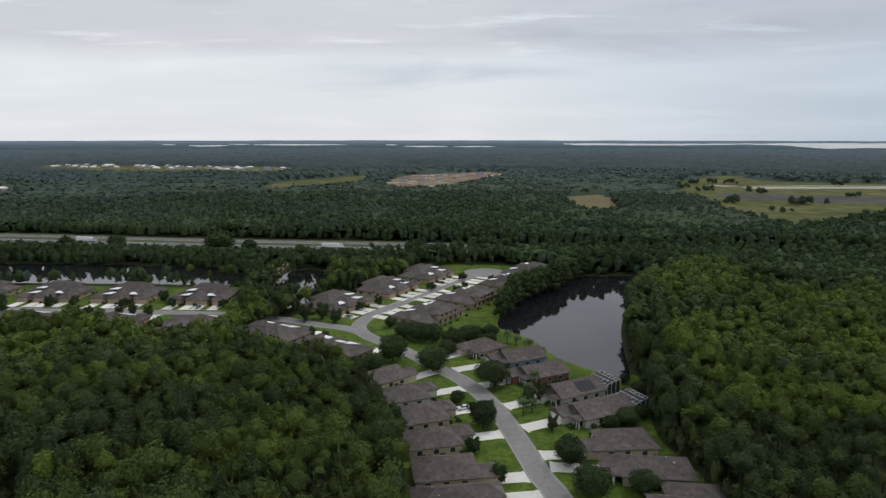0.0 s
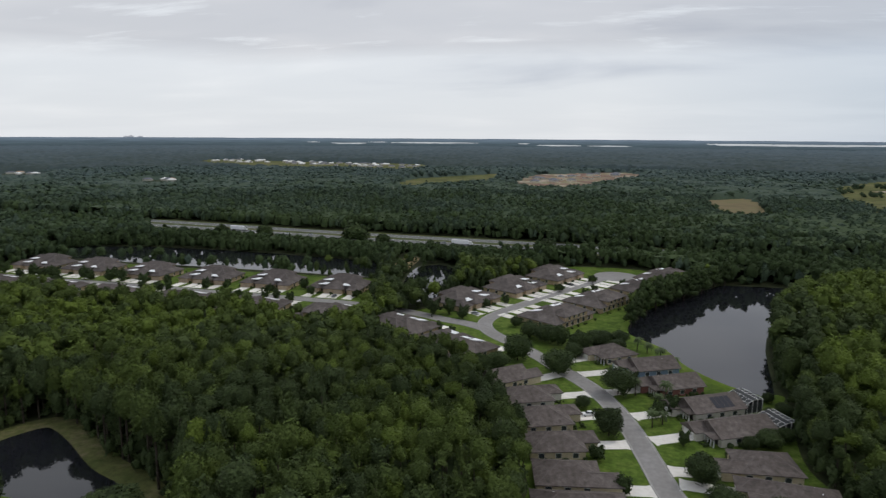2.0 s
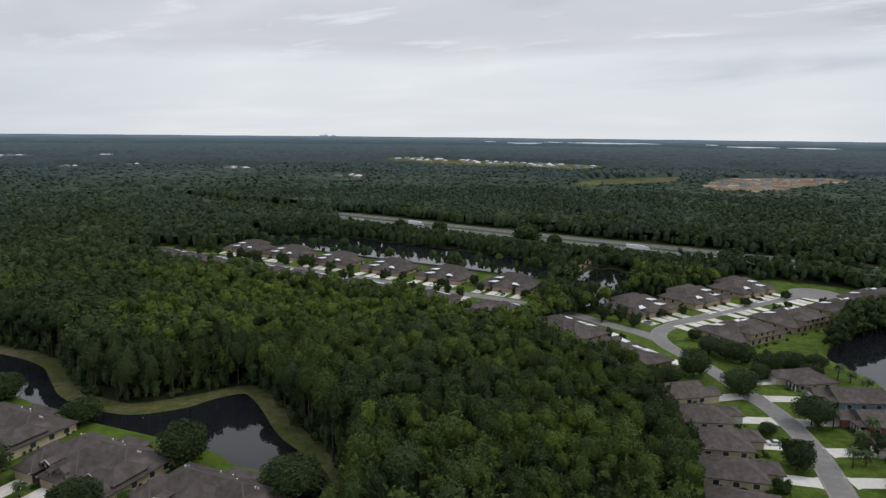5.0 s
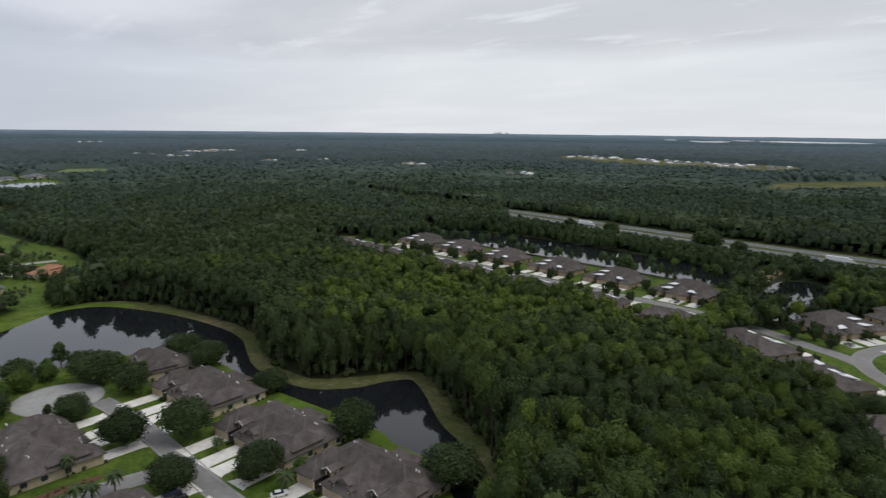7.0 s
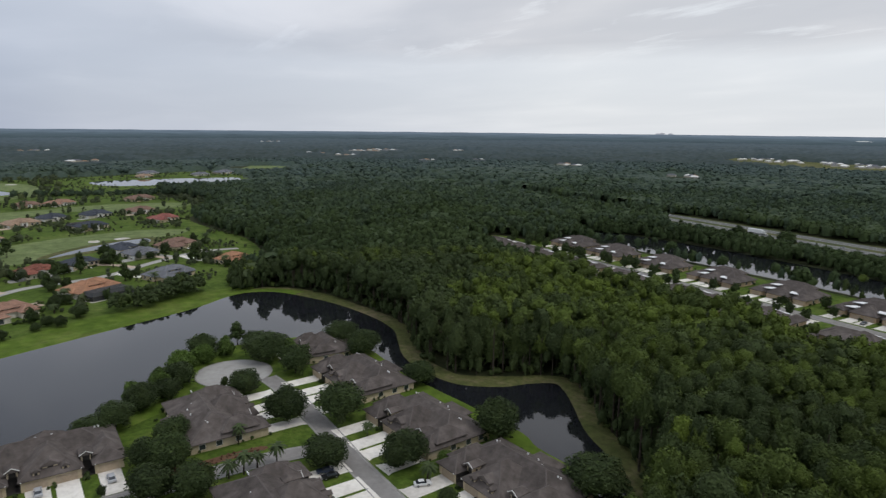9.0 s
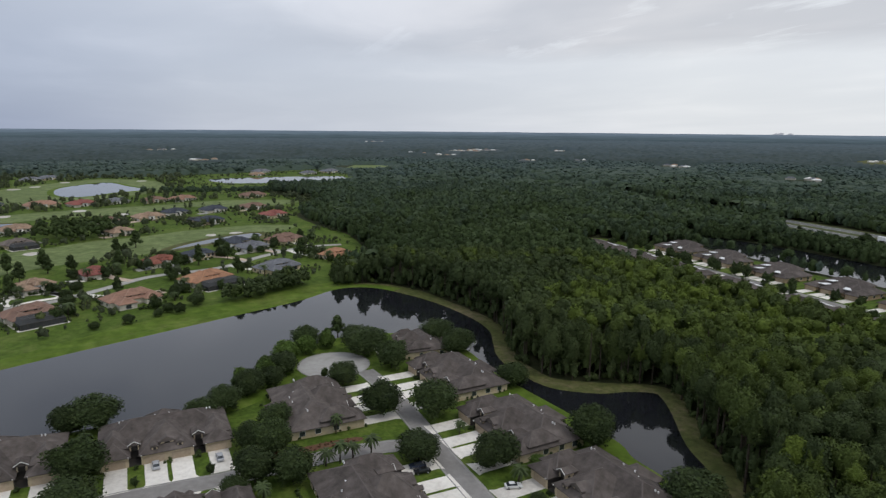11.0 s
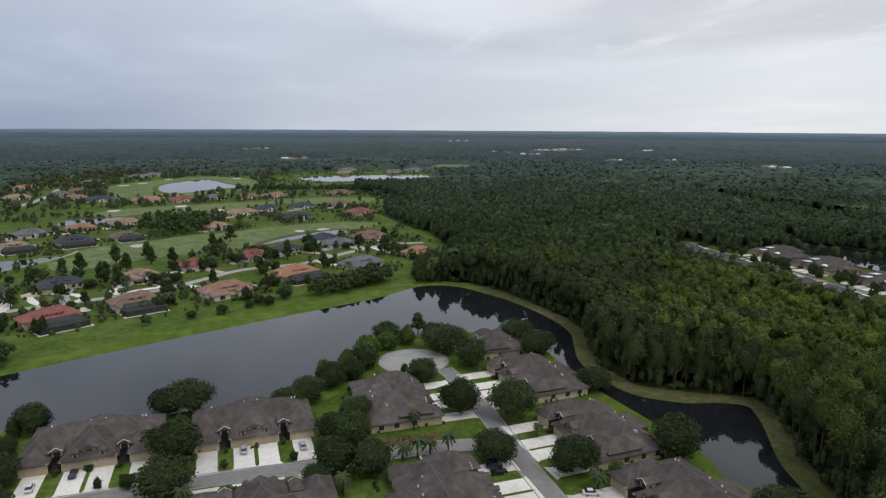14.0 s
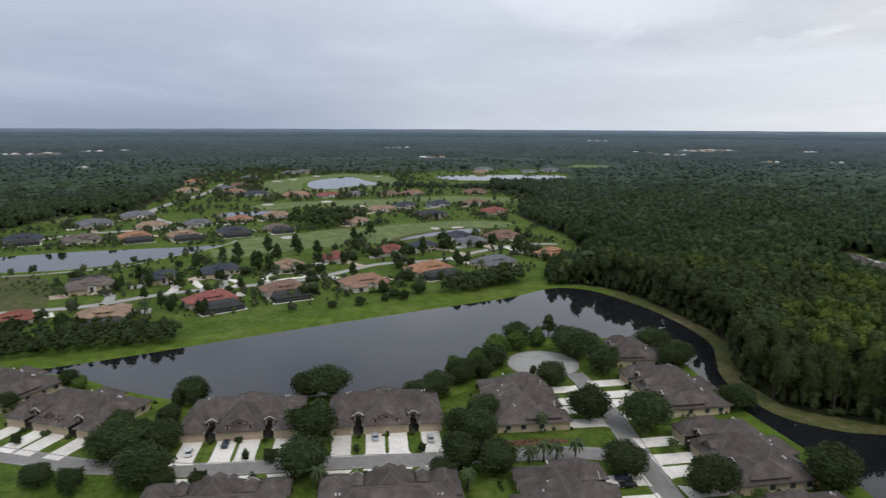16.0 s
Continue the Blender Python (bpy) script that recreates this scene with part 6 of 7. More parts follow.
for group in (LAKE_FRONT, WOOD_SIDE, FAIRWAY_SIDE, MIDDLE, BEYOND):
    for x, y, w, roof, cage in group:
        # the garden side looks at the lake for the first row, at the fairway for the rest
        to_lake = group in (LAKE_FRONT[:0], WOOD_SIDE) or (x > -372 and group is LAKE_FRONT) or (group is FAIRWAY_SIDE and x > -600)
        yaw = (-66 if to_lake else 114) + rnd.uniform(-9, 9)
        walls = rnd.choice(("stucco_white", "stucco_white", "stucco"))
        w *= 0.9
        golf_house(at(x, y, yaw), "%s house with a %s tile roof%s" % ("cream" if walls == "stucco_white" else "beige", words[roof], " and a screened pool" if cage else ""), w, roof, walls, cage, rnd)
        m = at(x, y, yaw)
        if group is not BEYOND:
            court = boxes((-w / 2 - 9, -w / 2 - 0.2, -w * 0.31 - 8, -w * 0.31 + 1, 0.0, 0.11), (-w * 0.12, w * 0.1, -w * 0.31 - 8, -w * 0.31 - 2.6, 0.0, 0.1))
            ob = part("court", court, M[rnd.choice(("pavers", "concrete", "pale_street"))], None)
            ob.matrix_basis = m
            tagged(ob, "pale paved forecourt beside a garage", "forecourt", kind="structure")
            lane = ROAD_G if group in (LAKE_FRONT, WOOD_SIDE) else ROAD_G2
            goal = min(lane, key=lambda p: (p[0] - x) ** 2 + (p[1] - y) ** 2)
            gap = math.hypot(goal[0] - x, goal[1] - y)
            kind = rnd.choice(("pale_street", "pavers", "concrete", "pavers"))
            if gap < 60:
                ux, uy = (goal[0] - x) / gap, (goal[1] - y) / gap
                bend = rnd.uniform(-4, 4)
                start = (x + ux * w * 0.3 - uy * 4, y + uy * w * 0.3 + ux * 4)
                half = ((start[0] + goal[0]) / 2 - uy * bend, (start[1] + goal[1]) / 2 + ux * bend)
                ribbon("driveway", spline([start, half, goal], False, 5), [(-2.7, 0.02), (-2.6, 0.1), (2.6, 0.1), (2.7, 0.02)], M[kind], "pale curved driveway from street to house", "driveway")
        for k in range(34):
            a = rnd.uniform(0, math.tau)
            FRONT_BEDS.append((Vector((x + math.cos(a) * w * rnd.uniform(0.55, 0.75), y + math.sin(a) * w * rnd.uniform(0.5, 0.7), 0)), rnd.uniform(0.6, 1.5)))


def estate_house(m, w, roof, walls):
    """A house of a distant estate."""
    ob = thing("estate_house", "distant pale house among trees", "house", m, "distant estate houses")
    part("wall", boxes((-w / 2, w / 2, -w * 0.3, w * 0.3, 0, 3.4)), M[walls], ob)
    bm = bmesh.new()
    hip(bm, -w / 2 - 0.6, w / 2 + 0.6, -w * 0.3 - 0.6, w * 0.3 + 0.6, 3.5, 0.45)
    part("roof", bm, M[roof], ob)
    return ob


protos = [estate_house(at(-800, 1900, 10), 17, "grey", "stucco_white"), estate_house(at(-840, 1915, 20), 16, "trim", "stucco_white"), estate_house(at(-60, 1420, 0), 16, "tan", "stucco_white")]
for k in range(70):
    u, v = rnd.uniform(0, 1), rnd.uniform(0, 1)
    x = -1230 + 770 * u
    copy_thing(protos[k % 2], at(x, 2100 - 260 * u + (v - 0.5) * 170, rnd.uniform(0, 180)))
for k in range(22):
    u = rnd.uniform(0, 1)
    copy_thing(protos[(0, 2, 0)[k % 3]], at(-90 + 190 * u, 1370 + 210 * u + rnd.uniform(-90, 90), rnd.uniform(0, 180)))

for cx, cy, r, n in CLUSTERS:
    for k in range(n):
        a, q = rnd.uniform(0, math.tau), r * 0.85 * math.sqrt(rnd.uniform(0, 1))
        copy_thing(protos[k % 3], at(cx + q * math.cos(a), cy + q * math.sin(a), rnd.uniform(0, 180)))


def tower_block(x, y, yaw, top):
    """A tall hotel-like block on the skyline, glowing in a hazed tone; the backdrop hides its foot."""
    ob = thing("tower_block", "distant pale tower block on the horizon", "tower", at(x, y, yaw), "towers on the horizon")
    part("wall", boxes((-16, 16, -9, 9, 0, top), (-6, 6, -6, 6, top, top + 3)), M["far_tower_glow"], ob)
    for k in range(8):
        part("window_band", boxes((-15, 15, -9.2, -9, 8 + k * 8.2, 9.2 + k * 8.2)), M["far_land_glow"], ob)
    return ob


for d, back, top in ((-37.3, 4880, 72), (-36.95, 4876, 76), (-36.3, 4884, 73)):
    tower_block(back * math.sin(radians(d)), back * math.cos(radians(d)), -d, top)


# ---- single trees, palms, shrubs ----
def tree_proto(name, label, category, lobes, tufts, size, material, height, width, foot, pine=False):
    ob = thing(name, label, category)
    if pine:
        v, f = crown(rng, lobes, tufts, size, pine=True, sub=ICO1, heart=0.8)
    else:
        v, f = billow(rng, lobes, tufts, size, ICO2, 0.32, (0.11, 0.2), 0.2, 0.12, 0.86)
    v[:, :2] *= width
    v[:, 2] = foot + (v[:, 2] - 0.05) * (height - foot) * 1.12
    me = mesh_arrays("crown", v, f, material)
    c = new("crown", me)
    c.parent = ob
    bm = bmesh.new()

    def limb(p0, p1, r0, r1, n=6):
        d = (p1 - p0).normalized()
        q = d.to_track_quat("Z", "Y")
        a = [bm.verts.new(p0 + q @ Vector((r0 * math.cos(k * math.tau / n), r0 * math.sin(k * math.tau / n), 0))) for k in range(n)]
        b = [bm.verts.new(p1 + q @ Vector((r1 * math.cos(k * math.tau / n), r1 * math.sin(k * math.tau / n), 0))) for k in range(n)]
        for k in range(n):
            bm.faces.new((a[k], a[(k + 1) % n], b[(k + 1) % n], b[k]))

    top = Vector((0.1, 0.05, height * (0.85 if pine else 0.5)))
    limb(Vector((0, 0, -0.1)), top, 0.028 * height, 0.010 * height)
    for k in range(5):
        a = k * 1.3
        z = height * (0.3 + 0.07 * k)
        limb(Vector((0, 0, z)), Vector((math.cos(a) * width * 0.3, math.sin(a) * width * 0.3, z + height * 0.22)), 0.011 * height, 0.004 * height, 4)
    part("trunk", bm, M["bark"], ob)
    return ob


def palm_proto(height, fronds):
    ob = thing("palm", "slender palm with a tuft of arching fronds", "palm")
    bm = bmesh.new()
    n, rings = 6, []
    for k in range(5):
        t = k / 4
        r = 0.2 * (1 - 0.35 * t)
        rings.append([bm.verts.new((r * math.cos(i * math.tau / n) + 0.25 * t * t, r * math.sin(i * math.tau / n), t * height)) for i in range(n)])
    for a, b in zip(rings, rings[1:]):
        for i in range(n):
            bm.faces.new((a[i], a[(i + 1) % n], b[(i + 1) % n], b[i]))
    part("trunk", bm, M["bark"], ob)
    bm = bmesh.new()
    for k in range(fronds):
        a = k * 2.4 + random.uniform(-0.2, 0.2)
        lift = random.uniform(-0.5, 1.4)
        length = random.uniform(1.5, 2.3)
        side = Vector((-math.sin(a), math.cos(a), 0))
        prev = None
        for s in range(5):
            t = s / 4
            p = Vector((0.25 + math.cos(a) * length * t, math.sin(a) * length * t, height + lift * t * 1.5 - 1.9 * t * t))
            w = 0.24 * math.sin(math.pi * min(0.15 + 0.8 * t, 1.0)) + 0.02
            row = [bm.verts.new(p - side * w - Vector((0, 0, 0.18 * w))), bm.verts.new(p + Vector((0, 0, 0.06))), bm.verts.new(p + side * w - Vector((0, 0, 0.18 * w)))]
            if prev:
                bm.faces.new((prev[0], prev[1], row[1], row[0]))
                bm.faces.new((prev[1], prev[2], row[2], row[1]))
            prev = row
    part("crown", bm, M["frond"], ob)
    return ob


OAKS = [tree_proto("oak_tree", "broad dark green oak on a mown lawn", "tree", 26, 2900, 0.026, M["leaf_street"], 8.6, 11.4, 1.3) for _ in range(4)]
LIGHT = [tree_proto("shade_tree", "light green leafy tree beside the lawn", "tree", 20, 1900, 0.034, M["leaf_light"], 8.4, 10.2, 1.2) for _ in range(2)]
SMALL = [tree_proto("small_tree", "small rounded dark green tree", "tree", 8, 480, 0.055, M["leaf_street"], 4.6, 4.4, 0.4) for _ in range(3)]
PINES = [tree_proto("pine_tree", "tall dark pine with a ragged crown", "tree", 16, 700, 0.05, M["leaf_pine"], 11.5, 8.6, 2.2, pine=True) for _ in range(3)]
PALMS = [palm_proto(5.5, 38), palm_proto(4.2, 34)]
USED = set()


def grow(protos, x, y, size, group, k):
    """Stands a tree of that crown radius; the first use moves the proto itself."""
    p = protos[k % len(protos)]
    w = {"oak_tree": 5.5, "shade_tree": 5.0, "small_tree": 1.95, "pine_tree": 3.2, "palm": 2.0, "roadside_tree": 10.0}[p.name.split(".")[0]]
    s = max(0.45, min(size / w, 2.7))
    m = Matrix.Translation((x, y, 0.0)) @ Matrix.Rotation(random.uniform(0, math.tau), 4, "Z") @ Matrix.Diagonal((s, s, s * random.uniform(0.9, 1.05) * (1.0 if s < 1.2 else 0.9), 1))
    if p in USED:
        ob = copy_thing(p, m)
    else:
        USED.add(p)
        p.matrix_basis = m
        ob = p
    tagged(ob, group=group)
    return ob


def grove(protos, group, rows):
    for k, (x, y, r) in enumerate(rows):
        grow(protos, x, y, r, group, k)


grove(OAKS, "trees along the curved street", ((-4, 247, 7.2), (13, 196, 6.0), (39, 156, 5.6), (36.5, 172, 5.6), (18, 231, 5.4), (-21, 259, 7.0), (-18, 291, 5.4), (5, 216, 3.2), (53, 157, 3.4), (4, 275, 6.2), (12, 283, 6.0), (-5, 283, 5.6), (-11, 286, 4.6), (73, 208, 4.4), (71, 222, 3.4),
                                              (54, 195.5, 3.0), (60, 198, 3.4), (66, 203, 3.2), (66, 220.5, 2.4), (69, 234, 2.2), (-28, 246, 4.2), (-34, 242, 4.8), (20, 276, 4.6), (15, 289, 4.2), (22, 290, 3.6), (-26, 307, 3.4), (2, 268, 4.6)))
grove(OAKS, "trees round the villas", ((-178.5, 85.5, 6.4), (-187, 70.5, 7.4), (-155, 69.5, 6.8), (-143, 87, 7.6), (-216.5, 66.5, 5.0), (-224.5, 88.5, 7.6), (-261, 85, 5.2), (-255, 90, 5.0), (-244, 84, 7.6), (-259, 64, 7.0), (-235, 49, 6.4), (-221, 34, 6.6), (-212, 25, 5.0), (-174.5, 33, 6.4), (-158.5, 35, 6.2), (-162.5, 26, 6.4),
                                       (-103, 120, 7.2), (-141, 119.5, 8.0), (-190, 122.5, 6.4), (-229, 119, 8.4), (-244, 117, 6.2), (-182, -15, 8.0), (-162.6, -16.5, 7.8), (-213, -57, 6.2), (-213.8, -13, 6.8), (-213, -20, 6.0), (-190, 37, 5.6), (-180, 28.5, 6.0), (-178, -68, 6.8), (-180.5, -57.5, 6.6), (-192.6, -73, 4.6)))
grove(OAKS, "trees round the villas", ((-162.6, -57, 6.2), (-159, -51, 4.2), (-198, -60.5, 4.2), (-191, -66, 3.4), (-165, -84, 3.6), (-160.5, -74, 4.0), (-184, -77, 3.2), (-233, -105, 4.0), (-214, -116, 3.3), (-171, -26, 2.6), (-156, 20, 4.2), (-120, 86, 3.0), (-206, 17, 4.4), (-224, 43, 5.0)))
ROADSIDE = [tree_proto("roadside_tree", "broad dark tree beside the highway", "tree", 18, 900, 0.05, M["leaf_street"], 12.5, 20.0, 0.2) for _ in range(3)]
grove(ROADSIDE, "trees beside the highway", ((-187, 535, 14.5), (-326, 552, 6.5), (-318, 548, 4.6), (-280, 547, 6.5), (-272, 543, 5.0), (-366, 556, 6.0), (-162, 533, 5.5), (-118, 526, 6.5), (-62, 519, 6.0), (-20, 512, 8.0), (-10, 524, 7.0), (-402, 574, 6.0)))
grove(LIGHT, "light trees by the lake", ((-243, 51, 5.4), (-231, 42, 5.0), (-253, 62, 5.2), (-238, 43, 4.6), (-250, 54, 5.2), (-258, 72, 5.0), (-247, 95, 3.6), (-228, 33, 4.4), (-227, -99, 3.4), (-148, -20, 2.8), (-136, 97, 3.0), (-184, 50, 2.4)))
grove(SMALL, "small street trees", ((-61, 291, 2.2), (-54, 285, 2.2), (-45, 340, 2.5), (-54, 315, 3.2), (-62, 322, 4.0), (-70, 320, 4.0), (-36, 350, 2.3), (-25, 386, 2.4), (-7, 386, 2.6), (8, 374, 2.6), (13, 379, 2.8), (31, 404, 2.6), (41, 374, 2.3), (49, 376, 2.3), (13, 414, 2.4), (35, 194, 2.0), (15, 162, 2.4), (9, 179.5, 2.4), (29, 213, 2.6), (35, 217, 2.8), (23, 238, 3.0)))
grove(SMALL, "small street trees", ((-301, 350, 3.0), (-306, 351, 3.4), (-338, 352, 3.2), (-346, 354, 3.6), (-384, 362, 4.0), (-392, 360, 4.2), (-398, 364, 3.6), (-412, 360, 3.8), (-315, 338, 2.8), (-344, 342, 3.0), (-378, 344, 3.0), (-402, 346, 3.0), (-155, 329, 2.6), (-163, 329, 2.6), (-175, 345, 2.6), (-170, 329, 2.4), (-186, 329, 2.4), (-193, 330, 2.6), (-216, 345, 2.8), (-234, 334, 2.8), (-241, 334, 3.0), (-286, 350, 4.0), (-278, 350, 3.8), (-330, 352, 3.4), (-371, 356, 3.4), (-246, 350, 2.6), (-262, 350, 3.4), (-252, 334, 2.8), (-149, 345, 2.5), (-121, 345, 2.4), (-205, 348, 2.6), (-158, 356, 3.0)))
grove(SMALL, "small street trees", ((-155, -1, 1.7), (-153.5, 13, 1.8), (-160, -43, 2.1), (-156, -28, 1.8), (-209, -61, 2.2), (-206, -107, 2.6), (-189, -101, 1.6), (-172, 16, 1.2), (-174, -2.5, 1.1), (-173, -33, 1.2), (-225, 62, 1.6)))
grove(PINES, "pines by the lakes", ((29, 318, 3.6), (32, 326, 4.0), (34, 335, 4.2), (39, 344, 4.4), (45, 356, 4.4), (51, 364, 4.2), (57, 372, 4.2), (63, 380, 4.2), (69, 390, 4.2), (76, 399, 4.0), (-268, 80, 2.6), (38, 352, 3.6), (42, 360, 3.2), (48, 368, 3.8), (54, 376, 3.4), (60, 385, 3.6), (66, 393, 3.4), (72, 401, 3.8), (79, 408, 3.2), (86, 416, 3.6), (94, 424, 3.4), (36, 343, 3.0), (64, 386, 3.0), (56, 380, 3.0)))
grove(PALMS, "palms", ((29, 282, 2.4), (33, 280, 2.4), (37, 268, 2.4), (41.5, 262, 2.4), (34, 229, 2.2), (31, 222, 2.2), (27, 205, 1.9), (30.5, 208, 1.9), (24, 231, 2.0), (-162.8, 45, 2.3), (-162.6, 49, 2.2), (-163.4, 53, 2.4), (-162.3, 58, 2.2), (-152, 26, 2.2), (-180, 53, 1.9), (-180, 37.5, 2.0), (-150, 26, 1.6), (-185, 46, 1.8), (-155, -12, 2.2), (-133, 88.5, 2.2), (-188, 89, 2.0), (-164, 87, 1.8)))
grove(OAKS, "golf course trees", ((-350, 29, 3.6), (-337, 20, 3.4), (-342, 15, 3.4), (-336, 10, 2.8), (-329, -3, 2.2), (-325, -17, 2.2), (-406, -29, 4.2), (-391, -33, 3.6), (-376, -31, 3.4), (-380, 26, 3.4), (-386, 22, 3.0), (-428, 20, 3.0), (-446, -112, 3.4), (-452, -116, 3.0), (-434, -122, 2.8)))
grove(PINES, "golf course pines", [(x, y, r * 0.78) for x, y, r in ((-470, -70, 4.2), (-480, -52, 4.0), (-465, -48, 3.6), (-464, -35, 3.6), (-462, -8, 3.8), (-496, -4, 3.2), (-517, -10, 3.6), (-540, 3, 4.2), (-409, -61, 3.4), (-418, -71, 3.8), (-400, -136, 3.0), (-332, -103, 2.6), (-350, -117, 2.4))])
garden = random.Random(11)
for k, (hx, hy, hw, *_) in enumerate([h for grp in (LAKE_FRONT, WOOD_SIDE) for h in grp]):
    for q in range(5):
        a = garden.uniform(0, math.tau)
        gx, gy = hx + math.cos(a) * hw * 0.72, hy + math.sin(a) * hw * 0.72
        if min(math.hypot(gx - o[0], gy - o[1]) / o[2] for grp in (LAKE_FRONT, WOOD_SIDE) for o in grp) < 0.62 or float(near_line(ROAD_G, np.array([gx]), np.array([gy]))[0]) < 5:
            continue
        if q < 2:
            grow(PALMS, gx, gy, garden.uniform(2.2, 3.0), "garden palms", k + q)
        else:
            grow(OAKS if q == 2 else SMALL, gx, gy, garden.uniform(2.6, 3.8), "garden trees of the golf houses", k + q)
grove(PINES, "golf course pines", [(x, y, r * 0.78) for x, y, r in ((-430, -70, 3.4), (-441, -60, 3.8), (-438, -95, 3.6), (-452, -88, 4.0), (-420, -108, 3.0), (-455, 40, 4.0), (-448, 26, 3.4), (-466, 60, 3.8), (-372, -105, 3.0), (-420, 60, 3.6), (-416, 20, 3.2), (-458, 110, 4.2), (-365, -70, 2.6), (-391, -8, 3.0))])

# shrubs in the beds and gardens
bush = [billow(rng, 5, 14, 0.2, DOME1, ragged=0.2, heart=0.85) for _ in range(6)]
pos = np.array([p[0][:2] for p in FRONT_BEDS])
size = np.array([p[1] for p in FRONT_BEDS])
ob = plant("garden_shrubs", "low dark green shrubs in beds round the houses", pos, size * 1.7, size * 2.2, bush, M["leaf_street"], rng, np.zeros(len(pos)), deep=0, category="shrubs")

bed = np.stack([rng.uniform(-175.6, -172.6, 46), rng.uniform(31, 57, 46)], 1)
plant("bed_plants", "low reddish-brown plants in the mulch bed", bed, rng.uniform(0.4, 0.9, 46), rng.uniform(0.7, 1.3, 46), bush, M["mulch"], rng, np.zeros(46), deep=0, category="shrubs")

# scattered trees of the golf community and its edges
x, y = scatter(290, 1420, 7.6, -128, -55)
m = inside(GOLF, x, y)
for w in WATERS:
    m &= ~inside(w[1], x, y) & (near_line(w[1] + w[1][:1], x, y) > 4)
for line in (ROAD_G, ROAD_G2):
    m &= near_line(line, x, y) > 7
for grp in (LAKE_FRONT, WOOD_SIDE, FAIRWAY_SIDE, MIDDLE, BEYOND):
    for hx, hy, hw, *_ in grp:
        m &= np.hypot(x - hx, y - hy) > hw * 0.62
shore = near_line(LAKE_WEST + LAKE_WEST[:1], x, y)
m &= shore > 27

for poly in (FAIR, FAIR_FAR, FAIR_GREEN):
    m &= ~inside(poly, x, y)
dense = np.array([noise.noise((a / 34, b / 34, 9.1)) for a, b in zip(x, y)])
m &= rng.uniform(0, 1, x.shape) < np.clip(0.09 + 1.8 * dense + (np.hypot(x, y) > 560) * 0.14 + (np.hypot(x, y) > 800) * 0.2, 0.02, 0.85)
xy = np.stack([x[m], y[m]], 1)
h = rng.uniform(2.5, 9.0, len(xy)) * rng.uniform(0.6, 1.1, len(xy)) * np.where(np.hypot(xy[:, 0], xy[:, 1]) > 800, 1.25, 1.0) * np.where((np.hypot(xy[:, 0], xy[:, 1]) > 900) & (np.degrees(np.arctan2(xy[:, 0], xy[:, 1])) > -86), 0.5, 1.0)
plant("golf_trees", "scattered garden trees between the golf houses", xy, h, h * rng.uniform(0.85, 1.15, len(xy)), [billow(rng, 9, 52, 0.095, DOME1, 0.32, (0.12, 0.22), 0.18, 0.2, 0.84) for _ in range(8)] + [crown(rng, 5, 36, 0.09, pine=True) for _ in range(2)], M["leaf_garden_hazed"], rng, np.clip(rng.normal(0.05, 0.2, len(xy)), 0, 0.6), category="trees")
# low planting and hedges of the golf gardens
GOLF_HOMES = [h for grp in (LAKE_FRONT, WOOD_SIDE, FAIRWAY_SIDE, MIDDLE) for h in grp]
sx, sy = scatter(290, 760, 4.6, -128, -62)
m = inside(GOLF, sx, sy)
for w in WATERS:
    m &= ~inside(w[1], sx, sy) & (near_line(w[1] + w[1][:1], sx, sy) > 3)
for line in (ROAD_G, ROAD_G2):
    m &= near_line(line, sx, sy) > 5
m &= near_line(LAKE_WEST + LAKE_WEST[:1], sx, sy) > 20
m &= ~inside(FAIR, sx, sy) & (near_line(FAIR + FAIR[:1], sx, sy) > 2)
near_home = np.full(sx.shape, 1e9)
for hx, hy, hw, *_ in GOLF_HOMES:
    near_home = np.minimum(near_home, np.hypot(sx - hx, sy - hy) / hw)
m &= near_home > 0.55
drift = np.array([noise.noise((a / 22, b / 22, 4.4)) for a, b in zip(sx, sy)])
m &= rng.uniform(0, 1, sx.shape) < np.clip(-0.25 + 1.8 * drift + 0.7 * (near_home < 0.9), 0.0, 0.9)
hedge = []
for hx, hy, hw, *_ in GOLF_HOMES:
    a = rnd.choice((24, 114, 204)) + rnd.uniform(-8, 8)
    ux, uy = math.cos(radians(a)), math.sin(radians(a))
    side = hw * 0.62 * rnd.choice((-1, 1))
    if rnd.random() < 0.7:
        hedge += [(hx - uy * side + ux * t, hy + ux * side + uy * t) for t in np.arange(-hw * 0.5, hw * 0.6, 1.3)]
hedge = np.array(hedge)
keep = np.ones(len(hedge), bool)
for hx, hy, hw, *_ in GOLF_HOMES:
    keep &= np.hypot(hedge[:, 0] - hx, hedge[:, 1] - hy) > hw * 0.5
for line in (ROAD_G, ROAD_G2):
    keep &= near_line(line, hedge[:, 0], hedge[:, 1]) > 4.5
for w in WATERS:
    keep &= ~inside(w[1], hedge[:, 0], hedge[:, 1])
pos = np.concatenate([np.stack([sx[m], sy[m]], 1), hedge[keep]])
size = np.concatenate([rng.uniform(0.7, 2.6, int(m.sum())), rng.uniform(1.0, 1.6, int(keep.sum()))])
plant("golf_shrubs", "mixed dark and yellow-green shrubs and hedges in the golf gardens", pos, size * 1.25, size * 1.7, bush, M["leaf_garden_hazed"], rng, np.clip(rng.normal(0.1, 0.28, len(pos)), 0, 0.9), deep=0, category="shrubs")
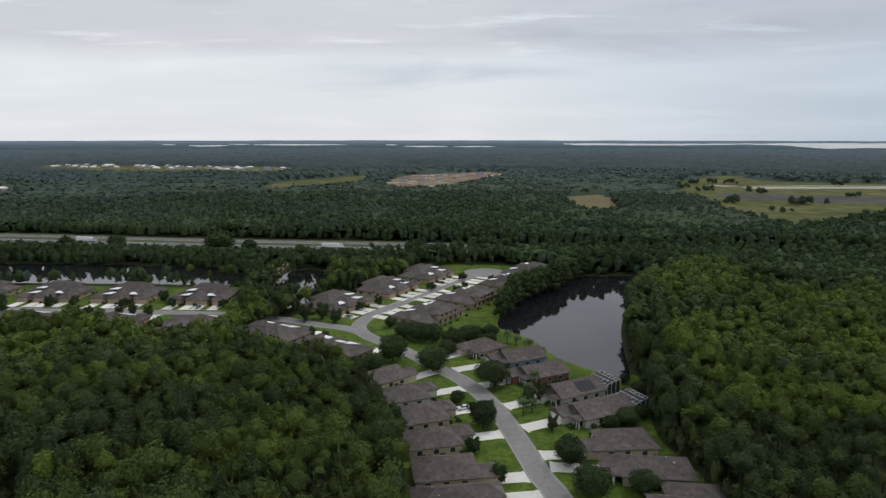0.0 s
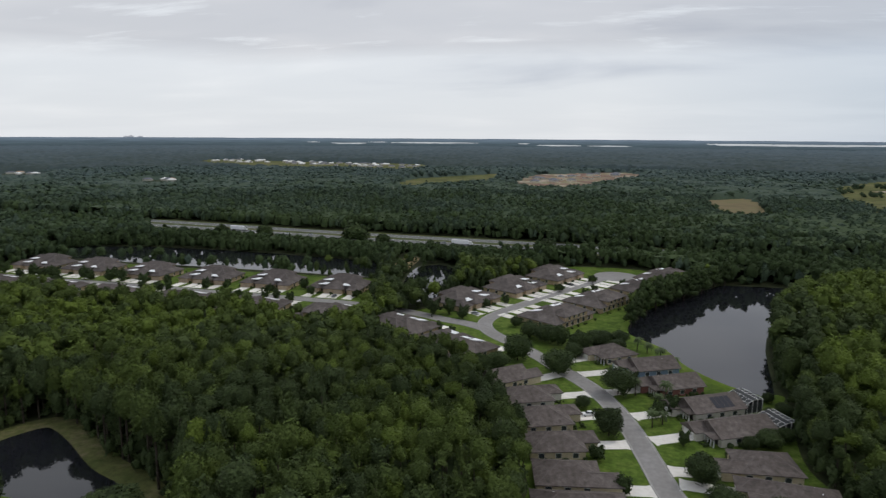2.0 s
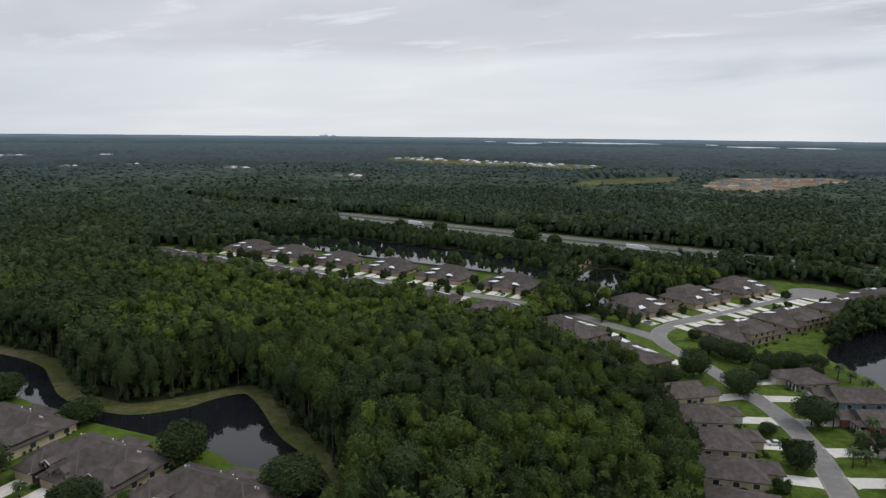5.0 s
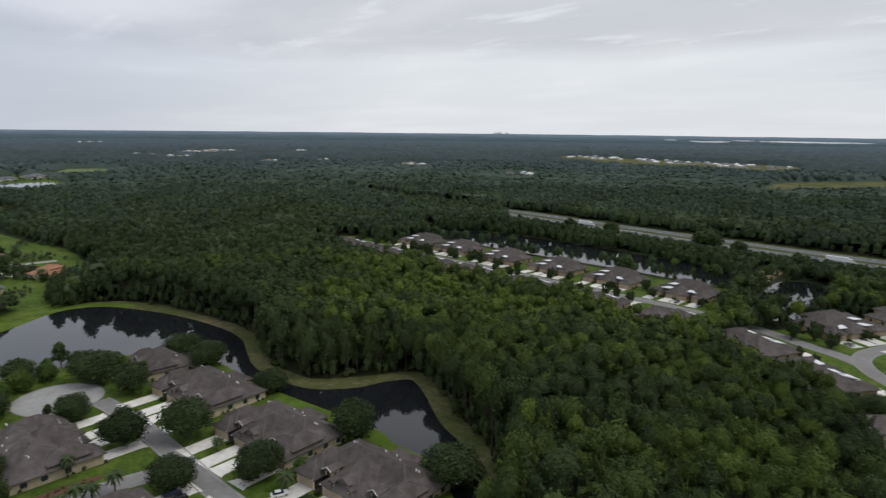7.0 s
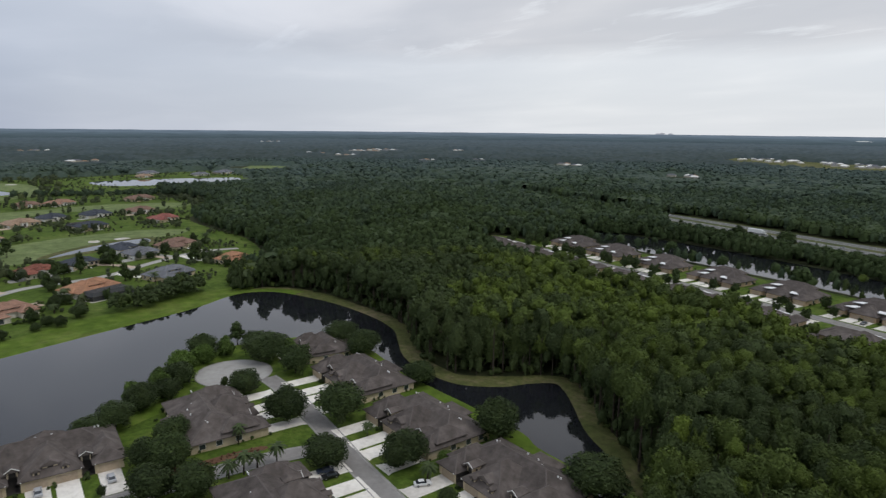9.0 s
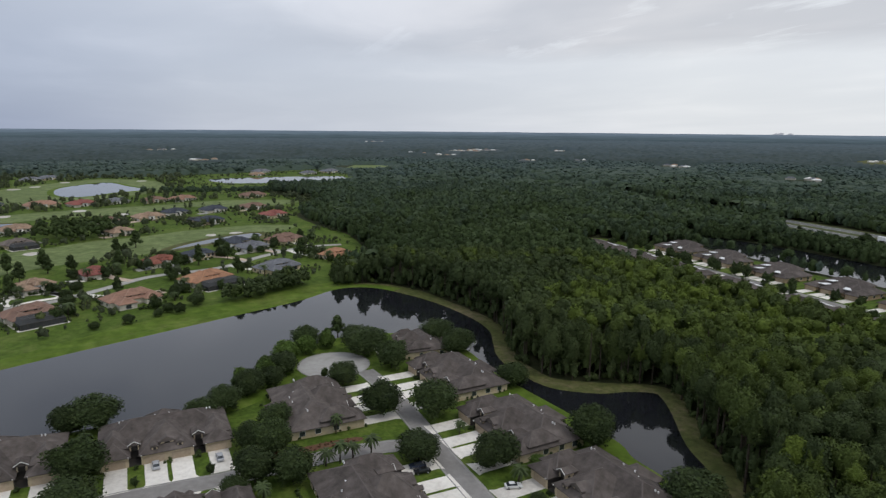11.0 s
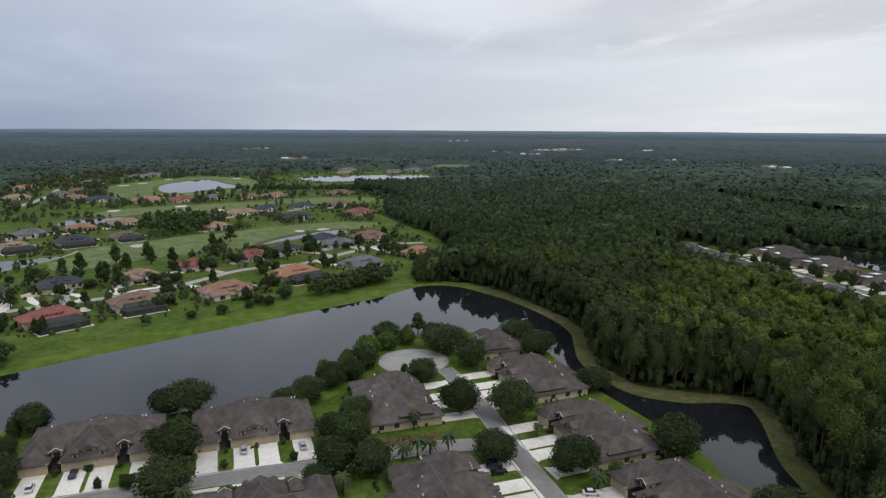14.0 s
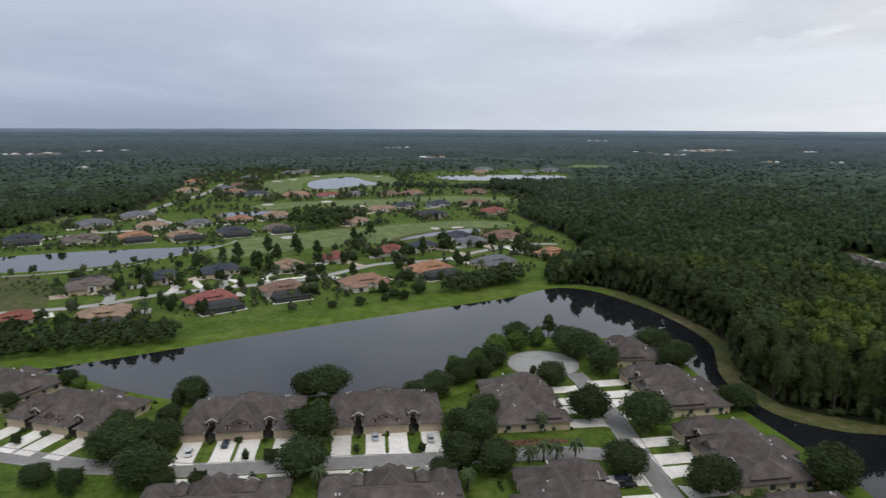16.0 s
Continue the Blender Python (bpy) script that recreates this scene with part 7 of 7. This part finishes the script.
for name, label, poly, tall in (("lakeside_clump", "dense clump of dark trees on the lake shore", [(-258, -165), (-263, -125), (-276, -82), (-290, -80), (-298, -100), (-292, -130), (-285, -168)], (4.5, 9.5)),
                                ("shore_belt", "belt of dark trees above the lake lawn", [(-346, 38), (-358, 44), (-386, 84), (-376, 98), (-362, 86), (-346, 56)], (7, 11))):
    x, y = scatter(280, 420, 3.8, -128, -70)
    m = inside(poly, x, y)
    for grp in (LAKE_FRONT, WOOD_SIDE):
        for hx, hy, hw, *_ in grp:
            m &= np.hypot(x - hx, y - hy) > hw * 0.52
    xy = np.stack([x[m], y[m]], 1)
    h = rng.uniform(*tall, len(xy))
    plant(name, label, xy, h, h * rng.uniform(0.6, 0.85, len(xy)), [crown(rng, 7, 130, 0.075, heart=0.85) for _ in range(4)] + [crown(rng, 8, 120, 0.07, pine=True) for _ in range(2)], M["leaf"], rng, np.clip(rng.normal(-0.1, 0.15, len(xy)), 0, 1))
# a clump of tall trees in the middle of the course
x, y = scatter(560, 690, 8.0, -100, -85)
m = inside([(-584, -67), (-636, -72), (-640, -30), (-625, -16), (-586, -18), (-582, -43)], x, y)
xy = np.stack([x[m], y[m]], 1)
plant("course_clump", "dense clump of tall dark trees on the course", xy, rng.uniform(13, 18, len(xy)), rng.uniform(8, 11, len(xy)), [crown(rng, 5, 60, 0.13) for _ in range(4)], M["leaf_pine"], rng, np.zeros(len(xy)), category="trees")


# a dark belt of trees in front of the far pond
n = 90
t = rng.uniform(0, 1, n)
x = np.interp(t, (0, 0.35, 0.7, 1), (-990, -958, -940, -968)) + rng.normal(0, 12, n)
y = np.interp(t, (0, 0.35, 0.7, 1), (20, 110, 200, 300)) + rng.normal(0, 5, n)
plant("pond_belt", "belt of dark trees between fairway and far pond", np.stack([x, y], 1), rng.uniform(6, 10.5, n), rng.uniform(9, 14, n), inner_templates, M["leaf_far"], rng, np.full(n, 0.3), deep=1.0)


# ---- cars ----
def car(m, paint, label):
    ob = thing("car", label, "car", m, "parked cars")
    bm = bmesh.new()
    prof = [(-2.25, 0.35), (-2.3, 0.75), (-2.15, 0.92), (-0.95, 1.0), (1.7, 1.02), (2.25, 0.9), (2.3, 0.4)]
    for s, w in ((0, 0.9),):
        a = [bm.verts.new((x, -w, z)) for x, z in prof]
        b = [bm.verts.new((x, w, z)) for x, z in prof]
        bm.faces.new(a)
        bm.faces.new(b[::-1])
        for i in range(len(prof)):
            j = (i + 1) % len(prof)
            bm.faces.new((a[i], b[i], b[j], a[j]))
    part("body", bm, M["car_" + paint], ob)
    bm = bmesh.new()
    cab = [(-1.0, 0.98, 0.82), (-0.35, 1.45, 0.66), (1.25, 1.47, 0.66), (1.85, 1.0, 0.82)]
    a = [bm.verts.new((x, -w, z)) for x, z, w in cab]
    b = [bm.verts.new((x, w, z)) for x, z, w in cab]
    bm.faces.new(a)
    bm.faces.new(b[::-1])
    for i in range(4):
        j = (i + 1) % 4
        bm.faces.new((a[i], b[i], b[j], a[j]))
    c = part("cabin_glass", bm, M["glass"], ob, "dark car glass")
    part("roof_panel", boxes((-0.3, 1.2, -0.64, 0.64, 1.46, 1.5)), M["car_" + paint], c)
    for x in (-1.4, 1.4):
        for s in (-1, 1):
            bm = bmesh.new()
            bmesh.ops.create_cone(bm, cap_ends=True, segments=12, radius1=0.34, radius2=0.34, depth=0.22, matrix=Matrix.Translation((x, s * 0.82, 0.34)) @ Matrix.Rotation(radians(90), 4, "X"))
            w = part("wheel", bm, M["rubber"], ob)
            bm = bmesh.new()
            bmesh.ops.create_cone(bm, cap_ends=True, segments=10, radius1=0.2, radius2=0.2, depth=0.04, matrix=Matrix.Translation((x, s * 0.94, 0.34)) @ Matrix.Rotation(radians(90), 4, "X"))
            part("rim", bm, M["metal"], w)
    return ob


CARS = ((-177.7, -49.5, 4, "white"), (-181.8, -40.4, 0, "navy"), (-181.7, 2.9, 0, "silver"), (-179, 19.2, 0, "silver"), (-162.2, 19.4, 180, "grey_paint"), (-159.2, 9.6, 180, "white"), (-160.8, 3, 180, "silver"), (-159.5, -33, 180, "silver"), (-159.5, -41, 180, "white"),
        (-151.5, 67.5, 80, "navy"), (-148.2, 67.5, 84, "black"), (-131.5, 86, 250, "white"), (7, 210, 20, "white"), (-49, 325, 330, "silver"), (-1, 404, 330, "black"), (-134, 343, 90, "grey_paint"))
for x, y, yaw, paint in CARS:
    car(Matrix.Translation((x, y, 0.1)) @ Matrix.Rotation(radians(yaw), 4, "Z"), paint, paint.replace("_paint", "").replace("navy", "dark blue") + " car parked on a pale driveway")


def truck(m):
    ob = thing("lorry", "white articulated lorry on the highway", "lorry", m)
    part("trailer", boxes((-10, 4.6, -1.3, 1.3, 1.1, 4.2)), M["membrane"], ob)
    cab = part("cab", boxes((5.0, 7.4, -1.2, 1.2, 0.7, 3.3), (7.4, 8.4, -1.15, 1.15, 0.7, 2.0)), M["trim"], ob)
    part("windscreen", boxes((7.38, 7.46, -1.05, 1.05, 2.15, 3.1)), M["glass"], cab)
    for x in (-7.5, -6.2, 4.2, 5.4, 7.6):
        for s in (-1, 1):
            bm = bmesh.new()
            bmesh.ops.create_cone(bm, cap_ends=True, segments=10, radius1=0.52, radius2=0.52, depth=0.5, matrix=Matrix.Translation((x, s * 1.0, 0.52)) @ Matrix.Rotation(radians(90), 4, "X"))
            part("wheel", bm, M["rubber"], ob)


lane = offset(HWY, -12.5)
for k, (x, paint) in enumerate(((-92, None), (-318, None), (-390, "white"), (-240, "silver"), (-262, "white"), (-110, "silver"), (-60, "white"))):
    i = min(range(len(lane)), key=lambda j: abs(lane[j][0] - x))
    p, q = lane[i], lane[min(i + 1, len(lane) - 1)]
    t = (x - p[0]) / ((q[0] - p[0]) or 1)
    y = p[1] + (q[1] - p[1]) * t
    m = Matrix.Translation((x, y + (1.9 if k % 2 else -1.9), 0.2)) @ Matrix.Rotation(math.atan2(q[1] - p[1], q[0] - p[0]), 4, "Z")
    if paint:
        car(m, paint, paint + " car on the highway")
    else:
        truck(m)
